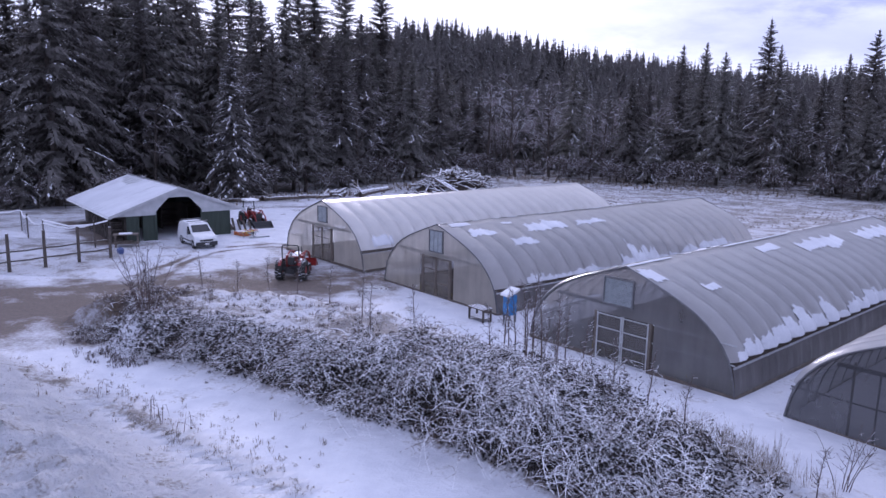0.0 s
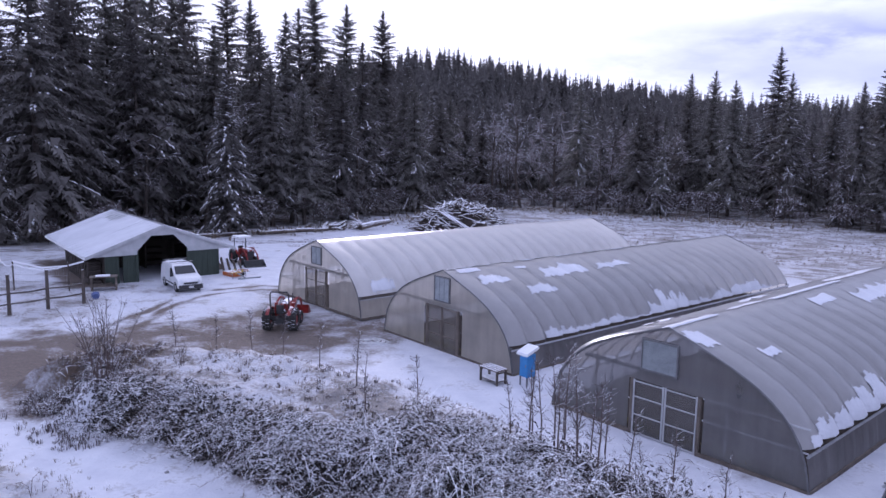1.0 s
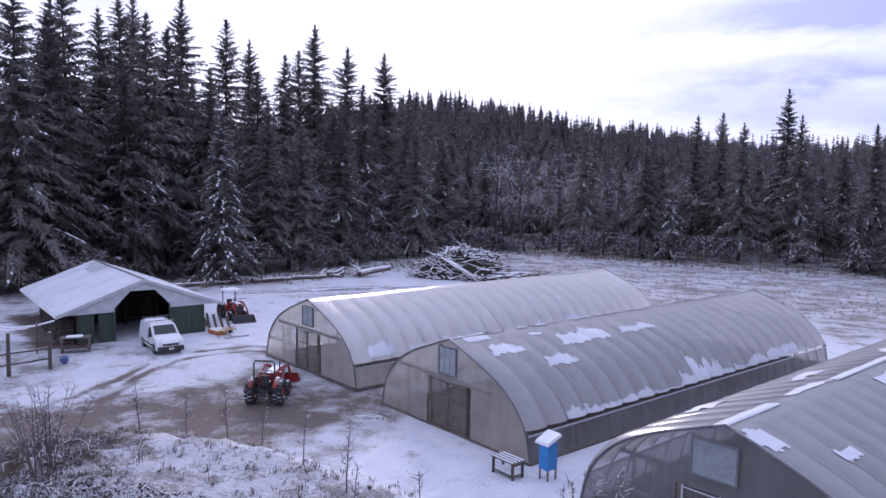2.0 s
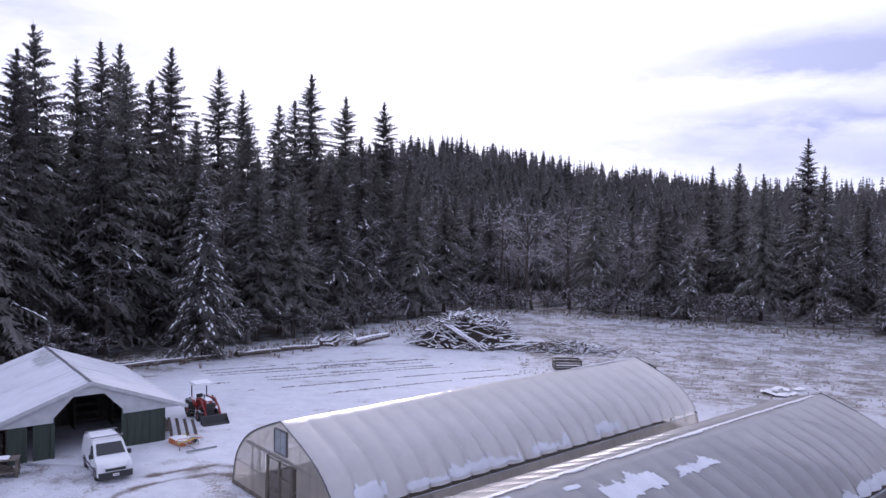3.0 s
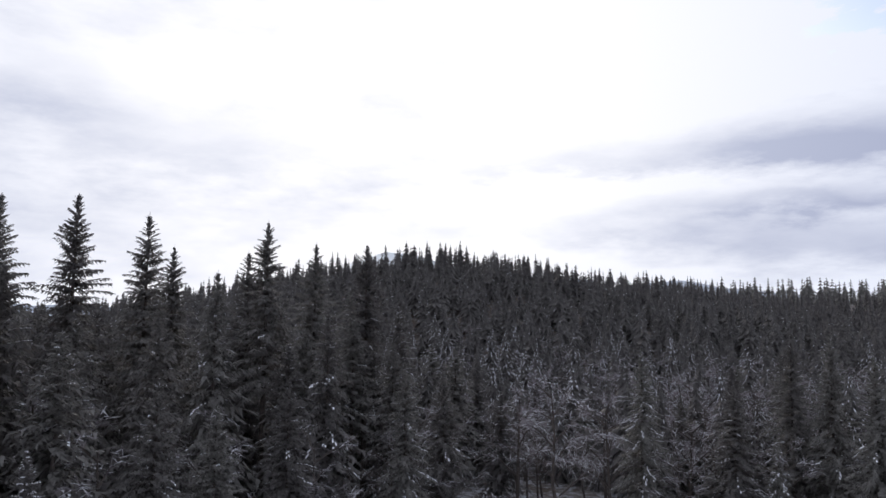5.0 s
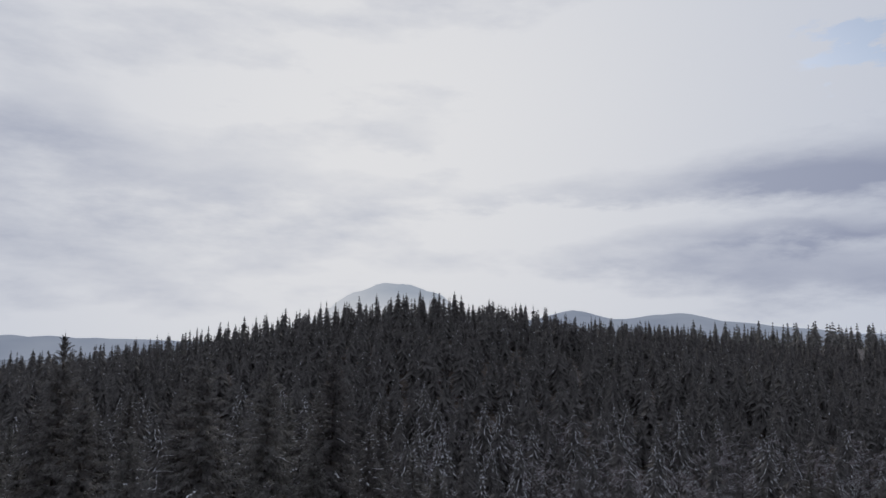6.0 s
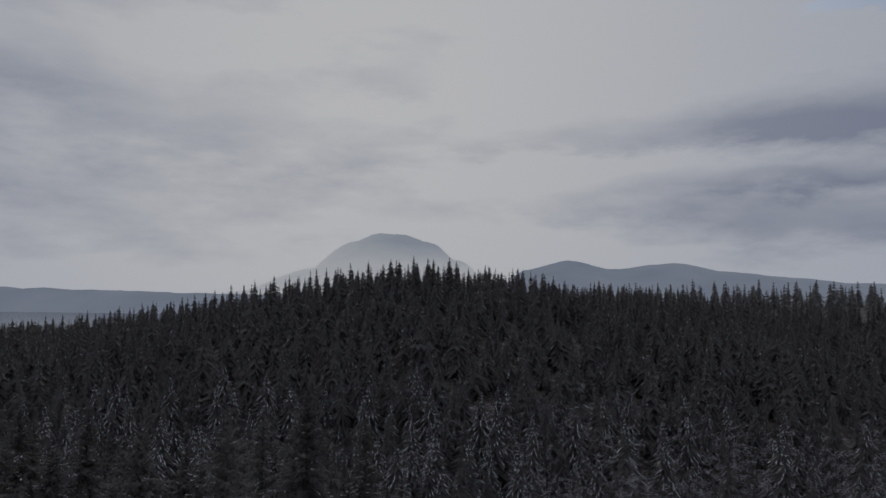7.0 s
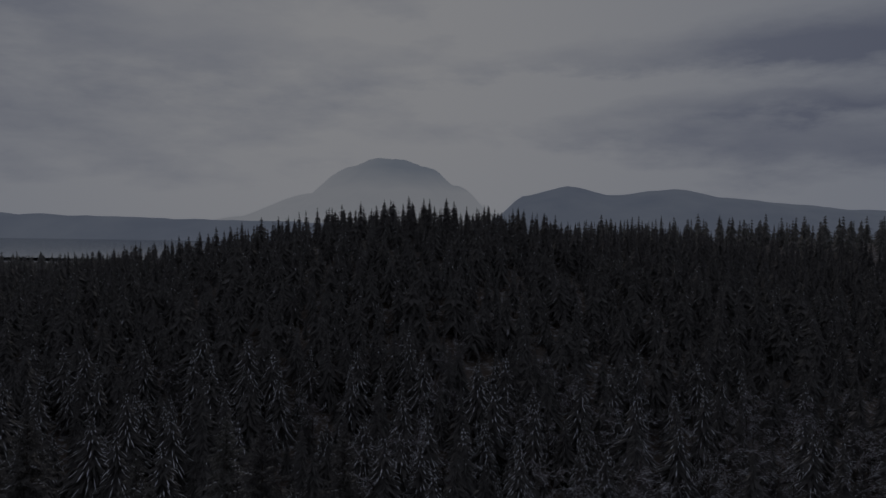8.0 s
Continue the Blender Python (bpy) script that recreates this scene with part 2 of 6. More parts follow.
METAL_ROOF = mottled("pale_metal_roof", (0.45, 0.46, 0.48), (0.60, 0.61, 0.63), 2.0, 0.4, 0.3)
DARK_BOARD = mottled("dark_shed_board", (0.05, 0.042, 0.036), (0.10, 0.085, 0.07), 2.0, 0.85)
VAN_PAINT = mottled("white_van_paint", (0.58, 0.59, 0.61), (0.68, 0.68, 0.69), 1.5, 0.25, 0.0, 0.02)
GLASS_DARK = material("dark_glass", lambda n: principled(n, (0.02, 0.022, 0.025), 0.08))
BLACK_PLASTIC = mottled("black_plastic", (0.018, 0.018, 0.02), (0.04, 0.04, 0.042), 10.0, 0.6)
RUBBER = mottled("tyre_rubber", (0.018, 0.018, 0.018), (0.045, 0.043, 0.04), 12.0, 0.85, 0.0, 0.4, 60.0, 0.80)
RED = mottled("red_paint", (0.17, 0.014, 0.012), (0.30, 0.028, 0.024), 4.0, 0.4, 0.0, 0.1, 40.0, 0.93)
GREY_METAL = mottled("grey_metal", (0.16, 0.16, 0.17), (0.30, 0.30, 0.31), 6.0, 0.5, 0.6)
LAMP_GLASS = material("lamp_glass", lambda n: principled(n, (0.6, 0.62, 0.65), 0.12))
BLUE = mottled("blue_paint", (0.03, 0.17, 0.42), (0.05, 0.24, 0.52), 3.0, 0.5)
ORANGE = mottled("orange_paint", (0.40, 0.10, 0.025), (0.52, 0.16, 0.04), 5.0, 0.5, 0.0, 0.1, 40.0, 0.6)
YELLOW = mottled("yellow_paint", (0.55, 0.40, 0.05), (0.66, 0.50, 0.08), 5.0, 0.5, 0.0, 0.1, 40.0, 0.8)
POST_WOOD = mottled("dark_post_wood", (0.045, 0.037, 0.032), (0.11, 0.09, 0.075), 5.0, 0.85, 0.0, 0.5, 30.0, 0.75)
WIRE = mottled("fence_wire", (0.25, 0.25, 0.26), (0.40, 0.40, 0.41), 5.0, 0.5, 0.6)
BARK = mottled("bark", (0.035, 0.028, 0.024), (0.10, 0.08, 0.068), 3.0, 0.9, 0.0, 0.6, 20.0)
LOG = mottled("snowy_log", (0.06, 0.047, 0.04), (0.17, 0.135, 0.11), 2.0, 0.9, 0.0, 0.6, 18.0, 0.30)
FROST_TWIG = mottled("frosted_twig", (0.07, 0.055, 0.05), (0.19, 0.16, 0.165), 1.2, 0.9, 0.0, 0.3, 9.0, 0.6, 0.3)
PALE_TWIG = mottled("rimed_twig", (0.15, 0.13, 0.135), (0.34, 0.315, 0.33), 0.6, 0.9, 0.0, 0.3, 6.0, 0.65, 0.45)
CANE = mottled("bramble_cane", (0.10, 0.075, 0.07), (0.34, 0.30, 0.29), 2.0, 0.85, 0.0, 0.3, 12.0, -0.02)
STEM = mottled("sapling_stem", (0.07, 0.05, 0.045), (0.15, 0.115, 0.105), 4.0, 0.85, 0.0, 0.3, 20.0, 0.85)
STRAW = mottled("dead_grass", (0.10, 0.075, 0.055), (0.28, 0.22, 0.165), 1.0, 0.9, 0.0, 0.2, 8.0, 0.30)
PALE_STRAW = mottled("frosted_grass", (0.22, 0.19, 0.16), (0.50, 0.46, 0.42), 1.0, 0.9, 0.0, 0.2, 8.0, 0.25)
YELLOW_WEED = mottled("yellowed_weed", (0.10, 0.085, 0.03), (0.27, 0.23, 0.09), 1.5, 0.9, 0.0, 0.2, 8.0)
CANE_TWIG = mottled("bramble_twig", (0.05, 0.036, 0.033), (0.14, 0.10, 0.09), 2.0, 0.85, 0.0, 0.3, 12.0, 0.50)
NEEDLES = material("conifer_needles", foliage_build((0.078, 0.072, 0.067), (0.186, 0.172, 0.160)))


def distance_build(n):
    """Wooded hills kilometres off: a plain backdrop whose blue-grey haze is painted as emission."""
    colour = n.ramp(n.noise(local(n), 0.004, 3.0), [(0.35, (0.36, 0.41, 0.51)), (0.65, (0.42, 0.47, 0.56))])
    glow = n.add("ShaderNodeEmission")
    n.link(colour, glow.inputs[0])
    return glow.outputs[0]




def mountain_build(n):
    """A mountain farther off still: painted emission fades its foot and long flank into pale haze over the lake."""
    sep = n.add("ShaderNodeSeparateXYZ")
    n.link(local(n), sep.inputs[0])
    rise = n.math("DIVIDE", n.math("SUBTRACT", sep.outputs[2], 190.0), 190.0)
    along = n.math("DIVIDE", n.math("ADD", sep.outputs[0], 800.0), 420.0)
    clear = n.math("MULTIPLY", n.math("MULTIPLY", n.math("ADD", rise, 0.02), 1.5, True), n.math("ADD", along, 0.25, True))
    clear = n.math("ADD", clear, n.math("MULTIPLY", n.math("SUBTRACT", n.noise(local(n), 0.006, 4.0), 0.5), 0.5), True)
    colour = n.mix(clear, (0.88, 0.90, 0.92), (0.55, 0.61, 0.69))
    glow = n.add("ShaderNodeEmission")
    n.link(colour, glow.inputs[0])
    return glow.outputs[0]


FAR_HILL = material("hazed_far_hill", distance_build)
FAR_MOUNTAIN = material("hazed_far_mountain", mountain_build)
WATER = material("lake_water", lambda n: principled(n, (0.03, 0.05, 0.07), 0.12))
CLOD = mottled("frosted_clod", (0.045, 0.034, 0.027), (0.14, 0.11, 0.09), 3.0, 0.95, 0.0, 0.5, 9.0, 0.97)
SOIL = mottled("dark_soil", (0.03, 0.024, 0.02), (0.08, 0.062, 0.05), 3.0, 0.95)
SHADE_LEAF = mottled("thicket_shade_leaf", (0.020, 0.018, 0.019), (0.062, 0.052, 0.050), 3.0, 0.9, 0.0, 0.3, 9.0)

# ---------------------------------------------------------------- building blocks


class Mesh:
    """Collects corners and faces of one mesh."""

    def __init__(self):
        self.v, self.f = [], []

    def face(self, *points):
        k = len(self.v)
        self.v.extend(tuple(p) for p in points)
        self.f.append(tuple(range(k, k + len(points))))

    def box(self, a, b, m=None, bevel=0.0):
        """A box from corner a to corner b, its upright edges cut by bevel, set by the pose m."""
        (x0, y0, z0), (x1, y1, z1) = a, b
        c = bevel
        ring = [(x0 + c, y0), (x1 - c, y0), (x1, y0 + c), (x1, y1 - c), (x1 - c, y1), (x0 + c, y1), (x0, y1 - c), (x0, y0 + c)] if c else [(x0, y0), (x1, y0), (x1, y1), (x0, y1)]
        self.prism([Vector((x, y, z0)) for x, y in ring], Vector((0, 0, z1 - z0)), m)

    def prism(self, ring, way, m=None):
        """A flat ring of points drawn out along a way, closed at both ends."""
        k, n = len(self.v), len(ring)
        pts = [Vector(p) for p in ring] + [Vector(p) + Vector(way) for p in ring]
        if m is not None:
            pts = [m @ p for p in pts]
        self.v.extend(tuple(p) for p in pts)
        self.f.append(tuple(range(k + n - 1, k - 1, -1)))
        self.f.append(tuple(range(k + n, k + 2 * n)))
        for i in range(n):
            j = (i + 1) % n
            self.f.append((k + i, k + j, k + n + j, k + n + i))

    def tube(self, points, radii, sides=6, m=None, caps=True):
        """A tube along points, its radius one number or one for each point."""
        pts = [Vector(p) for p in points]
        if not isinstance(radii, (list, tuple)):
            radii = [radii] * len(pts)
        k = len(self.v)
        side = None
        for i, p in enumerate(pts):
            way = (pts[min(i + 1, len(pts) - 1)] - pts[max(i - 1, 0)])
            way = way.normalized() if way.length > 1e-9 else Vector((0, 0, 1))
            if side is None:
                side = way.cross(Vector((0, 0, 1)) if abs(way.z) < 0.9 else Vector((1, 0, 0))).normalized()
            side = (side - way * side.dot(way)).normalized()
            other = way.cross(side)
            for s in range(sides):
                a = 2 * math.pi * s / sides
                q = p + (side * math.cos(a) + other * math.sin(a)) * radii[i]
                self.v.append(tuple(m @ q if m is not None else q))
        for i in range(len(pts) - 1):
            for s in range(sides):
                t = (s + 1) % sides
                self.f.append((k + i * sides + s, k + i * sides + t, k + (i + 1) * sides + t, k + (i + 1) * sides + s))
        if caps:
            self.f.append(tuple(k + s for s in range(sides - 1, -1, -1)))
            self.f.append(tuple(k + (len(pts) - 1) * sides + s for s in range(sides)))

    def wheel(self, centre, radius, width, hole=0.0, sides=20, round_off=0.12):
        """A tyre or rim whose axle lies along local x."""
        c = Vector(centre)
        prof = [(hole, -width / 2), (radius * (1 - round_off), -width / 2), (radius, -width * 0.3), (radius, width * 0.3), (radius * (1 - round_off), width / 2), (hole, width / 2)]
        k = len(self.v)
        for s in range(sides):
            a = 2 * math.pi * s / sides
            for r, w in prof:
                self.v.append((c.x + w, c.y + r * math.cos(a), c.z + r * math.sin(a)))
        n = len(prof)
        for s in range(sides):
            t = (s + 1) % sides
            for i in range(n if hole else n - 1):
                j = (i + 1) % n
                self.f.append((k + s * n + i, k + s * n + j, k + t * n + j, k + t * n + i))
        if not hole:
            self.f.append(tuple(k + s * n for s in range(sides)))
            self.f.append(tuple(k + s * n + n - 1 for s in range(sides)))

    def data(self, name, mat, smooth=False):
        me = bpy.data.meshes.new(name)
        me.from_pydata(self.v, [], self.f)
        if mat:
            me.materials.append(mat)
        if smooth:
            me.polygons.foreach_set("use_smooth", [True] * len(me.polygons))
        me.update()
        return me


def part(name, mesh, mat, parent, label="", smooth=False):
    """Links a mesh as one object under a thing or under a part of it."""
    ob = new(name, mesh.data(name, mat, smooth))
    ob.parent = parent
    if label:
        ob["label"] = label
    return ob


def thing(name, label, category, m=None, group="", kind=""):
    """An Empty that parents the parts of one thing."""
    ob = new(name)
    if m is not None:
        ob.matrix_basis = m
    return tagged(ob, label, category, group, kind)


def solid(name, mesh, mat, label, category="", group="", kind="", m=None, smooth=False):
    """A thing of one mesh."""
    ob = new(name, mesh.data(name, mat, smooth))
    if m is not None:
        ob.matrix_basis = m
    return tagged(ob, label, category, group, kind)


def step(a, b, x):
    t = min(1.0, max(0.0, (x - a) / (b - a)))
    return t * t * (3 - 2 * t)


def off_line(x, y, line):
    """The distance of a place from a line of places, and how far along the line it lies, 0 to 1."""
    best, along = 1e9, 0.0
    for i, ((ax, ay), (bx, by)) in enumerate(zip(line, line[1:])):
        dx, dy = bx - ax, by - ay
        s = min(1.0, max(0.0, ((x - ax) * dx + (y - ay) * dy) / (dx * dx + dy * dy)))
        d = math.hypot(x - ax - s * dx, y - ay - s * dy)
        if d < best:
            best, along = d, (i + s) / (len(line) - 1)
    return best, along


# ---------------------------------------------------------------- the lie of the land

BANK = [(-12.6, 27.6), (-8.8, 26.6), (-4.8, 24.0), (-1.6, 21.4), (1.2, 19.6), (4.2, 17.4), (6.6, 14.8), (9.0, 11.5)]
DRIVE = [(-170, -50), (-60, 12), (-30, 28), (-19, 31.5), (-12.5, 35.8), (-9.5, 39.5)]
TRACK = [(-22, 28.5), (-15.5, 25.2), (-9.5, 22.0), (-5.0, 18.6), (-1.0, 15.4), (4.0, 11.0)]
RUTS = [[(-20.9, 35), (-20.2, 37.3), (-19.5, 39.8), (-19.25, 42.7), (-19.25, 45.4)], [(-19.9, 34.6), (-18.4, 37.2), (-18.0, 39.5), (-18.4, 43.2), (-18.2, 45.5), (-17.6, 47.5)], [(-17.5, 47.6), (-14.6, 50.0), (-11.0, 49.0)], [(-17.8, 49.0), (-15.0, 51.2), (-12.0, 50.5)]]
FURROWS = [[(-27, 78.0), (-17, 85.6), (-8, 93.6)], [(-26, 77.0), (-16, 84.3), (-7, 92.0)], [(-24, 72.5), (-15, 79.5), (-6, 87.5)], [(-19, 83.0), (-11, 89.5)], [(-24, 80.5), (-14, 88.6), (-9, 93.2)], [(-13.5, 70), (-5, 77.5), (2, 84)], [(-28, 79.5), (-20, 86.5), (-12, 93)], [(-22, 76), (-12, 84), (-5, 90.5)], [(-20, 70), (-9, 79), (0, 87)]]


def off_bank(x, y):
    """The distance from the bank's crest, above zero towards the track, and how far along it lies, 0 to 1."""
    best, side, where = 1e9, 1.0, 0.0
    for i, ((ax, ay), (bx, by)) in enumerate(zip(BANK, BANK[1:])):
        dx, dy = bx - ax, by - ay
        s = min(1.0, max(0.0, ((x - ax) * dx + (y - ay) * dy) / (dx * dx + dy * dy)))
        px, py = x - ax - s * dx, y - ay - s * dy
        d = math.hypot(px, py)
        if d < best:
            best, side, where = d, (1.0 if px * dy - py * dx > 0 else -1.0), (i + s) / (len(BANK) - 1)
    return best * side, where


def land(x, y):
    """The height of the ground."""
    z = -2.2 * step(52, 112, y)
    z += 0.25 * noise.noise((x * 0.05, y * 0.05, 0.0)) * step(50, 70, y)
    if y < 60:
        d, s = off_bank(x, y)
        wide = (2.75 if d > 0 else 6.6 - 3.8 * step(0.40, 0.75, s)) + 0.35 * noise.noise((x * 0.3, y * 0.3, 3.0))
        q = abs(d) / wide
        if q < 1:
            z += (1.15 + 0.45 * math.sin(math.pi * min(1.0, s + 0.1))) * (1 - step(0.45 if d > 0 else 0.50, 1.0, q)) * (1 - 0.45 * step(0.72, 1.0, s))
            z += (0.20 * noise.noise((x, y, 5.0)) + 0.20 * noise.noise((x * 2.4, y * 2.4, 2.0))) * step(1.0, 0.6, q)
        z += 0.5 * step(-12, 0, x) * step(26, 17, y) * step(14, 6, x)
        side = (x + 10.8) * 0.62 + (y - 19.9) * 0.78
        z += 0.8 * step(-0.6, -3.2, side) * step(34, 26, y) * (0.85 + 0.3 * noise.noise((x * 0.35, y * 0.35, 9.0)) + 0.50 * noise.noise((x * 0.9, y * 0.9, 4.0)) + 0.45 * noise.noise((x * 2.3, y * 2.3, 6.0)))
    # the wooded hill behind, and the low land with the lake beyond it
    if y > 200:
        crest = 39 * math.exp(-((x + 15) / 150) ** 2) + 17 * step(-460, -190, x) * step(60, -60, x)
        z += crest * step(235, 470, y) * (1 - 0.9 * step(500, 660, y))
        z += 50 * step(-40, 120, x) * step(320, 800, y) * (1 - 0.9 * step(850, 1120, y))
        z += 3.0 * noise.noise((x * 0.012, y * 0.012, 7.0)) * step(240, 320, y)
        z -= 24 * step(600, 1150, y)
    return z


# the line along which the wood begins
EDGE = [(-130, 30), (-75, 44), (-52, 63), (-42, 76), (-35, 90), (-29.5, 103), (-19, 122), (-8, 140), (0, 147), (16, 143), (28, 138), (41, 133), (50, 125), (62, 116), (80, 104), (130, 80), (260, 40)]


def wood_depth(x, y):
    """How far inside the wood a place lies; below zero in the open."""
    for (ax, ay), (bx, by) in zip(EDGE, EDGE[1:]):
        if ax <= x <= bx:
            return y - (ay + (by - ay) * (x - ax) / (bx - ax))
    return y - 60


def spread(fine_from, fine_to, fine, low, high, grow=1.12):
    out = list(np.arange(fine_from, fine_to + 1e-6, fine))
    s = fine
    while out[-1] < high:
        s *= grow
        out.append(out[-1] + s)
    s = fine
    while out[0] > low:
        s *= grow
        out.insert(0, out[0] - s)
    return out


def build_ground():
    xs, ys = spread(-26, 12, 0.40, -4800, 4800, 1.06), spread(7, 50, 0.40, -700, 4900, 1.025)
    m, mud, grass, lumps = Mesh(), [], [], []
    for y in ys:
        for x in xs:
            z = land(x, y)
            d, s = off_line(x, y, DRIVE) if y < 60 else (99, 0)
            w = max(0.0, 1.2 - (d / (6.8 - 0.9 * s)) ** 2 * 0.62) * (1 - 0.16 * s - 0.08 * step(-20, -12, x))
            if 30 < y < 54 and x < 0:
                for line in RUTS:
                    r, _ = off_line(x, y, line)
                    w = max(w, 0.95 * (1 - step(0.05, 0.40, r)))
                w = max(w, 0.55 * (1 - step(1.0, 3.5, math.hypot(x + 14.5, (y - 49.8) * 1.6))))
            if 46 < y < 68 and -40 < x < -18:       # dark earth tone on the ground under the shed's eave
                lx, ly = (x + 22.64) * 0.739 + (y - 52.14) * 0.674, (y - 52.14) * 0.739 - (x + 22.64) * 0.674
                w = max(w, 1.1 * step(-7.2, -5.6, lx) * step(-3.2, -3.9, lx) * step(-0.8, 0.4, ly) * step(15.5, 14, ly))
            g, lump = 0.0, 0.0
            g = 0.62 * step(-6, 12, x + 0.35 * (y - 90)) * step(62, 78, y + 0.4 * x)
            g = max(g, 0.5 * step(-24, -33, x + (y - 78) * -0.35) * step(20, 46, y))
            field = g
            if y > 50:
                g = max(g, 0.5 * step(104, 118, y))
                r, _ = off_line(x, y, [(-6, 66), (8.5, 82)])
                g = max(g, 0.75 * (1 - step(0.6, 1.6, r)))
                g = max(g, 0.62 * max(step(112, 124, y), step(60, 80, x), step(-38, -50, x)))
                if y < 1300:                        # darker ground tone under the trees
                    w = max(w, (0.62 if y < 200 else 0.85) * step(-3.0, 3.0, wood_depth(x, y)))
            else:
                r, s = off_bank(x, y)
                # slight mud and grass, put in to darken the yard as forest shade does
                yard = step(34, 40, y) * step(0, -8, x) * step(-60, -45, x)
                w = max(w, 0.14 * yard)
                g = max(field, 0.50 * (1 - step(3.2, 4.2, abs(r))))
                # mud tone under the brambles doubles as shade in their gaps
                if r > 1.2:
                    w = max(w, 0.85 * (1 - step(2.2, 2.9, r)) * step(1.2, 1.8, r) * step(0.01, 0.08, s))
                r2, s2 = off_line(x, y, [(-16.5, 23.6), (-10.6, 20.3), (-6.6, 17.4), (-3.0, 14.8)])
                g = max(g, 0.85 * (1 - step(0.3, 1.0, r2)))
                side = (x + 10.8) * 0.62 + (y - 19.9) * 0.78
                rough = step(0.2, -1.4, side) * step(34, 27, y) * step(-60, -35, x)
                g, lump = max(g, 0.15 * rough), rough
                g = max(g, 0.16 * yard)
                if x < -22 and y > 38:
                    g = max(g, 0.52 * step(-21, -25, x))
            r, s = off_line(x, y, TRACK) if y < 40 else (99, 0)
            if r < 2.6:
                g *= step(1.6, 2.6, r)
                lump *= step(1.6, 2.6, r)
            m.v.append((x, y, z))
            mud.append(w)
            grass.append(g)
            lumps.append(max(g, lump))
    nx = len(xs)
    for j in range(len(ys) - 1):
        for i in range(nx - 1):
            k = j * nx + i
            m.f.append((k, k + 1, k + nx + 1, k + nx))
    ob = solid("ground", m, GROUND, "snow-covered farmyard, field and forest floor with muddy drive", "ground", kind="structure", smooth=True)
    for name, values in (("mud", mud), ("grass", grass), ("lumps", lumps)):
        ob.data.attributes.new(name, "FLOAT", "POINT").data.foreach_set("value", values)
    return ob


build_ground()


def furrows():
    """Low broken ridges of bare soil that show through the snow of the field."""
    rnd = random.Random(83)
    for line in FURROWS:
        m = Mesh()
        for (ax, ay), (bx, by) in zip(line, line[1:]):
            n = int(math.hypot(bx - ax, by - ay) / 0.13)
            for i in range(n):
                t = (i + rnd.random()) / n
                x, y = ax + (bx - ax) * t + rnd.gauss(0, 0.05), ay + (by - ay) * t + rnd.gauss(0, 0.05)
                if noise.noise((x * 0.35, y * 0.35, 2.0)) < -0.30:
                    continue
                z, r, h = land(x, y), rnd.uniform(0.10, 0.24), rnd.uniform(0.03, 0.09)
                ring = [Vector((x + r * rnd.uniform(0.7, 1.2) * math.cos(q), y + r * rnd.uniform(0.7, 1.2) * math.sin(q), z - 0.05)) for q in (0.2, 1.3, 2.4, 3.5, 4.5, 5.6)]
                top = Vector((x, y, z + h))
                for p, q in zip(ring, ring[1:] + ring[:1]):
                    m.face(p, q, top)
        solid("furrow", m, CLOD, "broken ridge of dark soil in the snowy field", "soil", kind="stuff")


furrows()


# distant hills, mountain and lake
def hill_range(name, label, y, x0, x1, base, tops, depth, mat, rough=0.02):
    """A long hill whose crest passes through tops, (x, z) in order."""
    m, cols, rows = Mesh(), 120, 8
    for j in range(rows + 1):
        v = j / rows
        for i in range(cols + 1):
            x = x0 + (x1 - x0) * i / cols
            top = base
            for (ax, az), (bx, bz) in zip(tops, tops[1:]):
                if ax <= x <= bx:
                    t = (x - ax) / (bx - ax)
                    t = t * t * (3 - 2 * t)
                    top = az + (bz - az) * t
            top += (noise.noise((x * 0.012, v, y)) + 0.6 * noise.noise((x * 0.05, v * 2, y))) * rough * (top - base)
            m.v.append((x, y + depth * (v - 1), base + (top - base) * math.sin(v * math.pi / 2)))
    for j in range(rows):
        for i in range(cols):
            k = j * (cols + 1) + i
            m.f.append((k, k + 1, k + cols + 2, k + cols + 1))
    return solid(name, m, mat, label, "hill", kind="structure", smooth=True)


hill_range("backdrop_mountain", "wooded mountain far behind the forest ridge, pale with painted haze", 4000, -1700, 400, -30, [(-1700, -30), (-1350, 60), (-962, 190), (-760, 335), (-600, 382), (-500, 376), (-330, 330), (-202, 240), (60, 60), (400, -30)], 900, FAR_MOUNTAIN)
hill_range("backdrop_hills", "low wooded hills along the horizon, blue with painted haze", 3500, 0, 4200, -30, [(0, 60), (155, 172), (350, 216), (548, 178), (844, 208), (1037, 172), (1367, 145), (1618, 122), (2200, 118), (4200, 110)], 700, FAR_HILL)
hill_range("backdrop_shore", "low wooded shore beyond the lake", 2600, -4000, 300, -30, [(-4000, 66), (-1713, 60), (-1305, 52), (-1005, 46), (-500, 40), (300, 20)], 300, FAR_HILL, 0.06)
lake = Mesh()
lake.face((-3600, 1350, -20), (-250, 1350, -20), (-250, 2420, -20), (-3600, 2420, -20))
solid("water_lake", lake, WATER, "calm grey lake between the forest and the far shore", "lake", kind="structure")

# ---------------------------------------------------------------- greenhouses

WIDE, HIGH, KNEE = 4.86, 4.08, 1.15


HOOP = [(0.0, 4.08), (1.17, 3.66), (2.34, 3.20), (3.30, 2.70), (4.04, 2.08), (4.52, 1.40), (4.74, 0.70), (4.86, 0.0)]
RUN = [0.0]
for (ax, az), (bx, bz) in zip(HOOP, HOOP[1:]):
    RUN.append(RUN[-1] + math.hypot(bx - ax, bz - az))


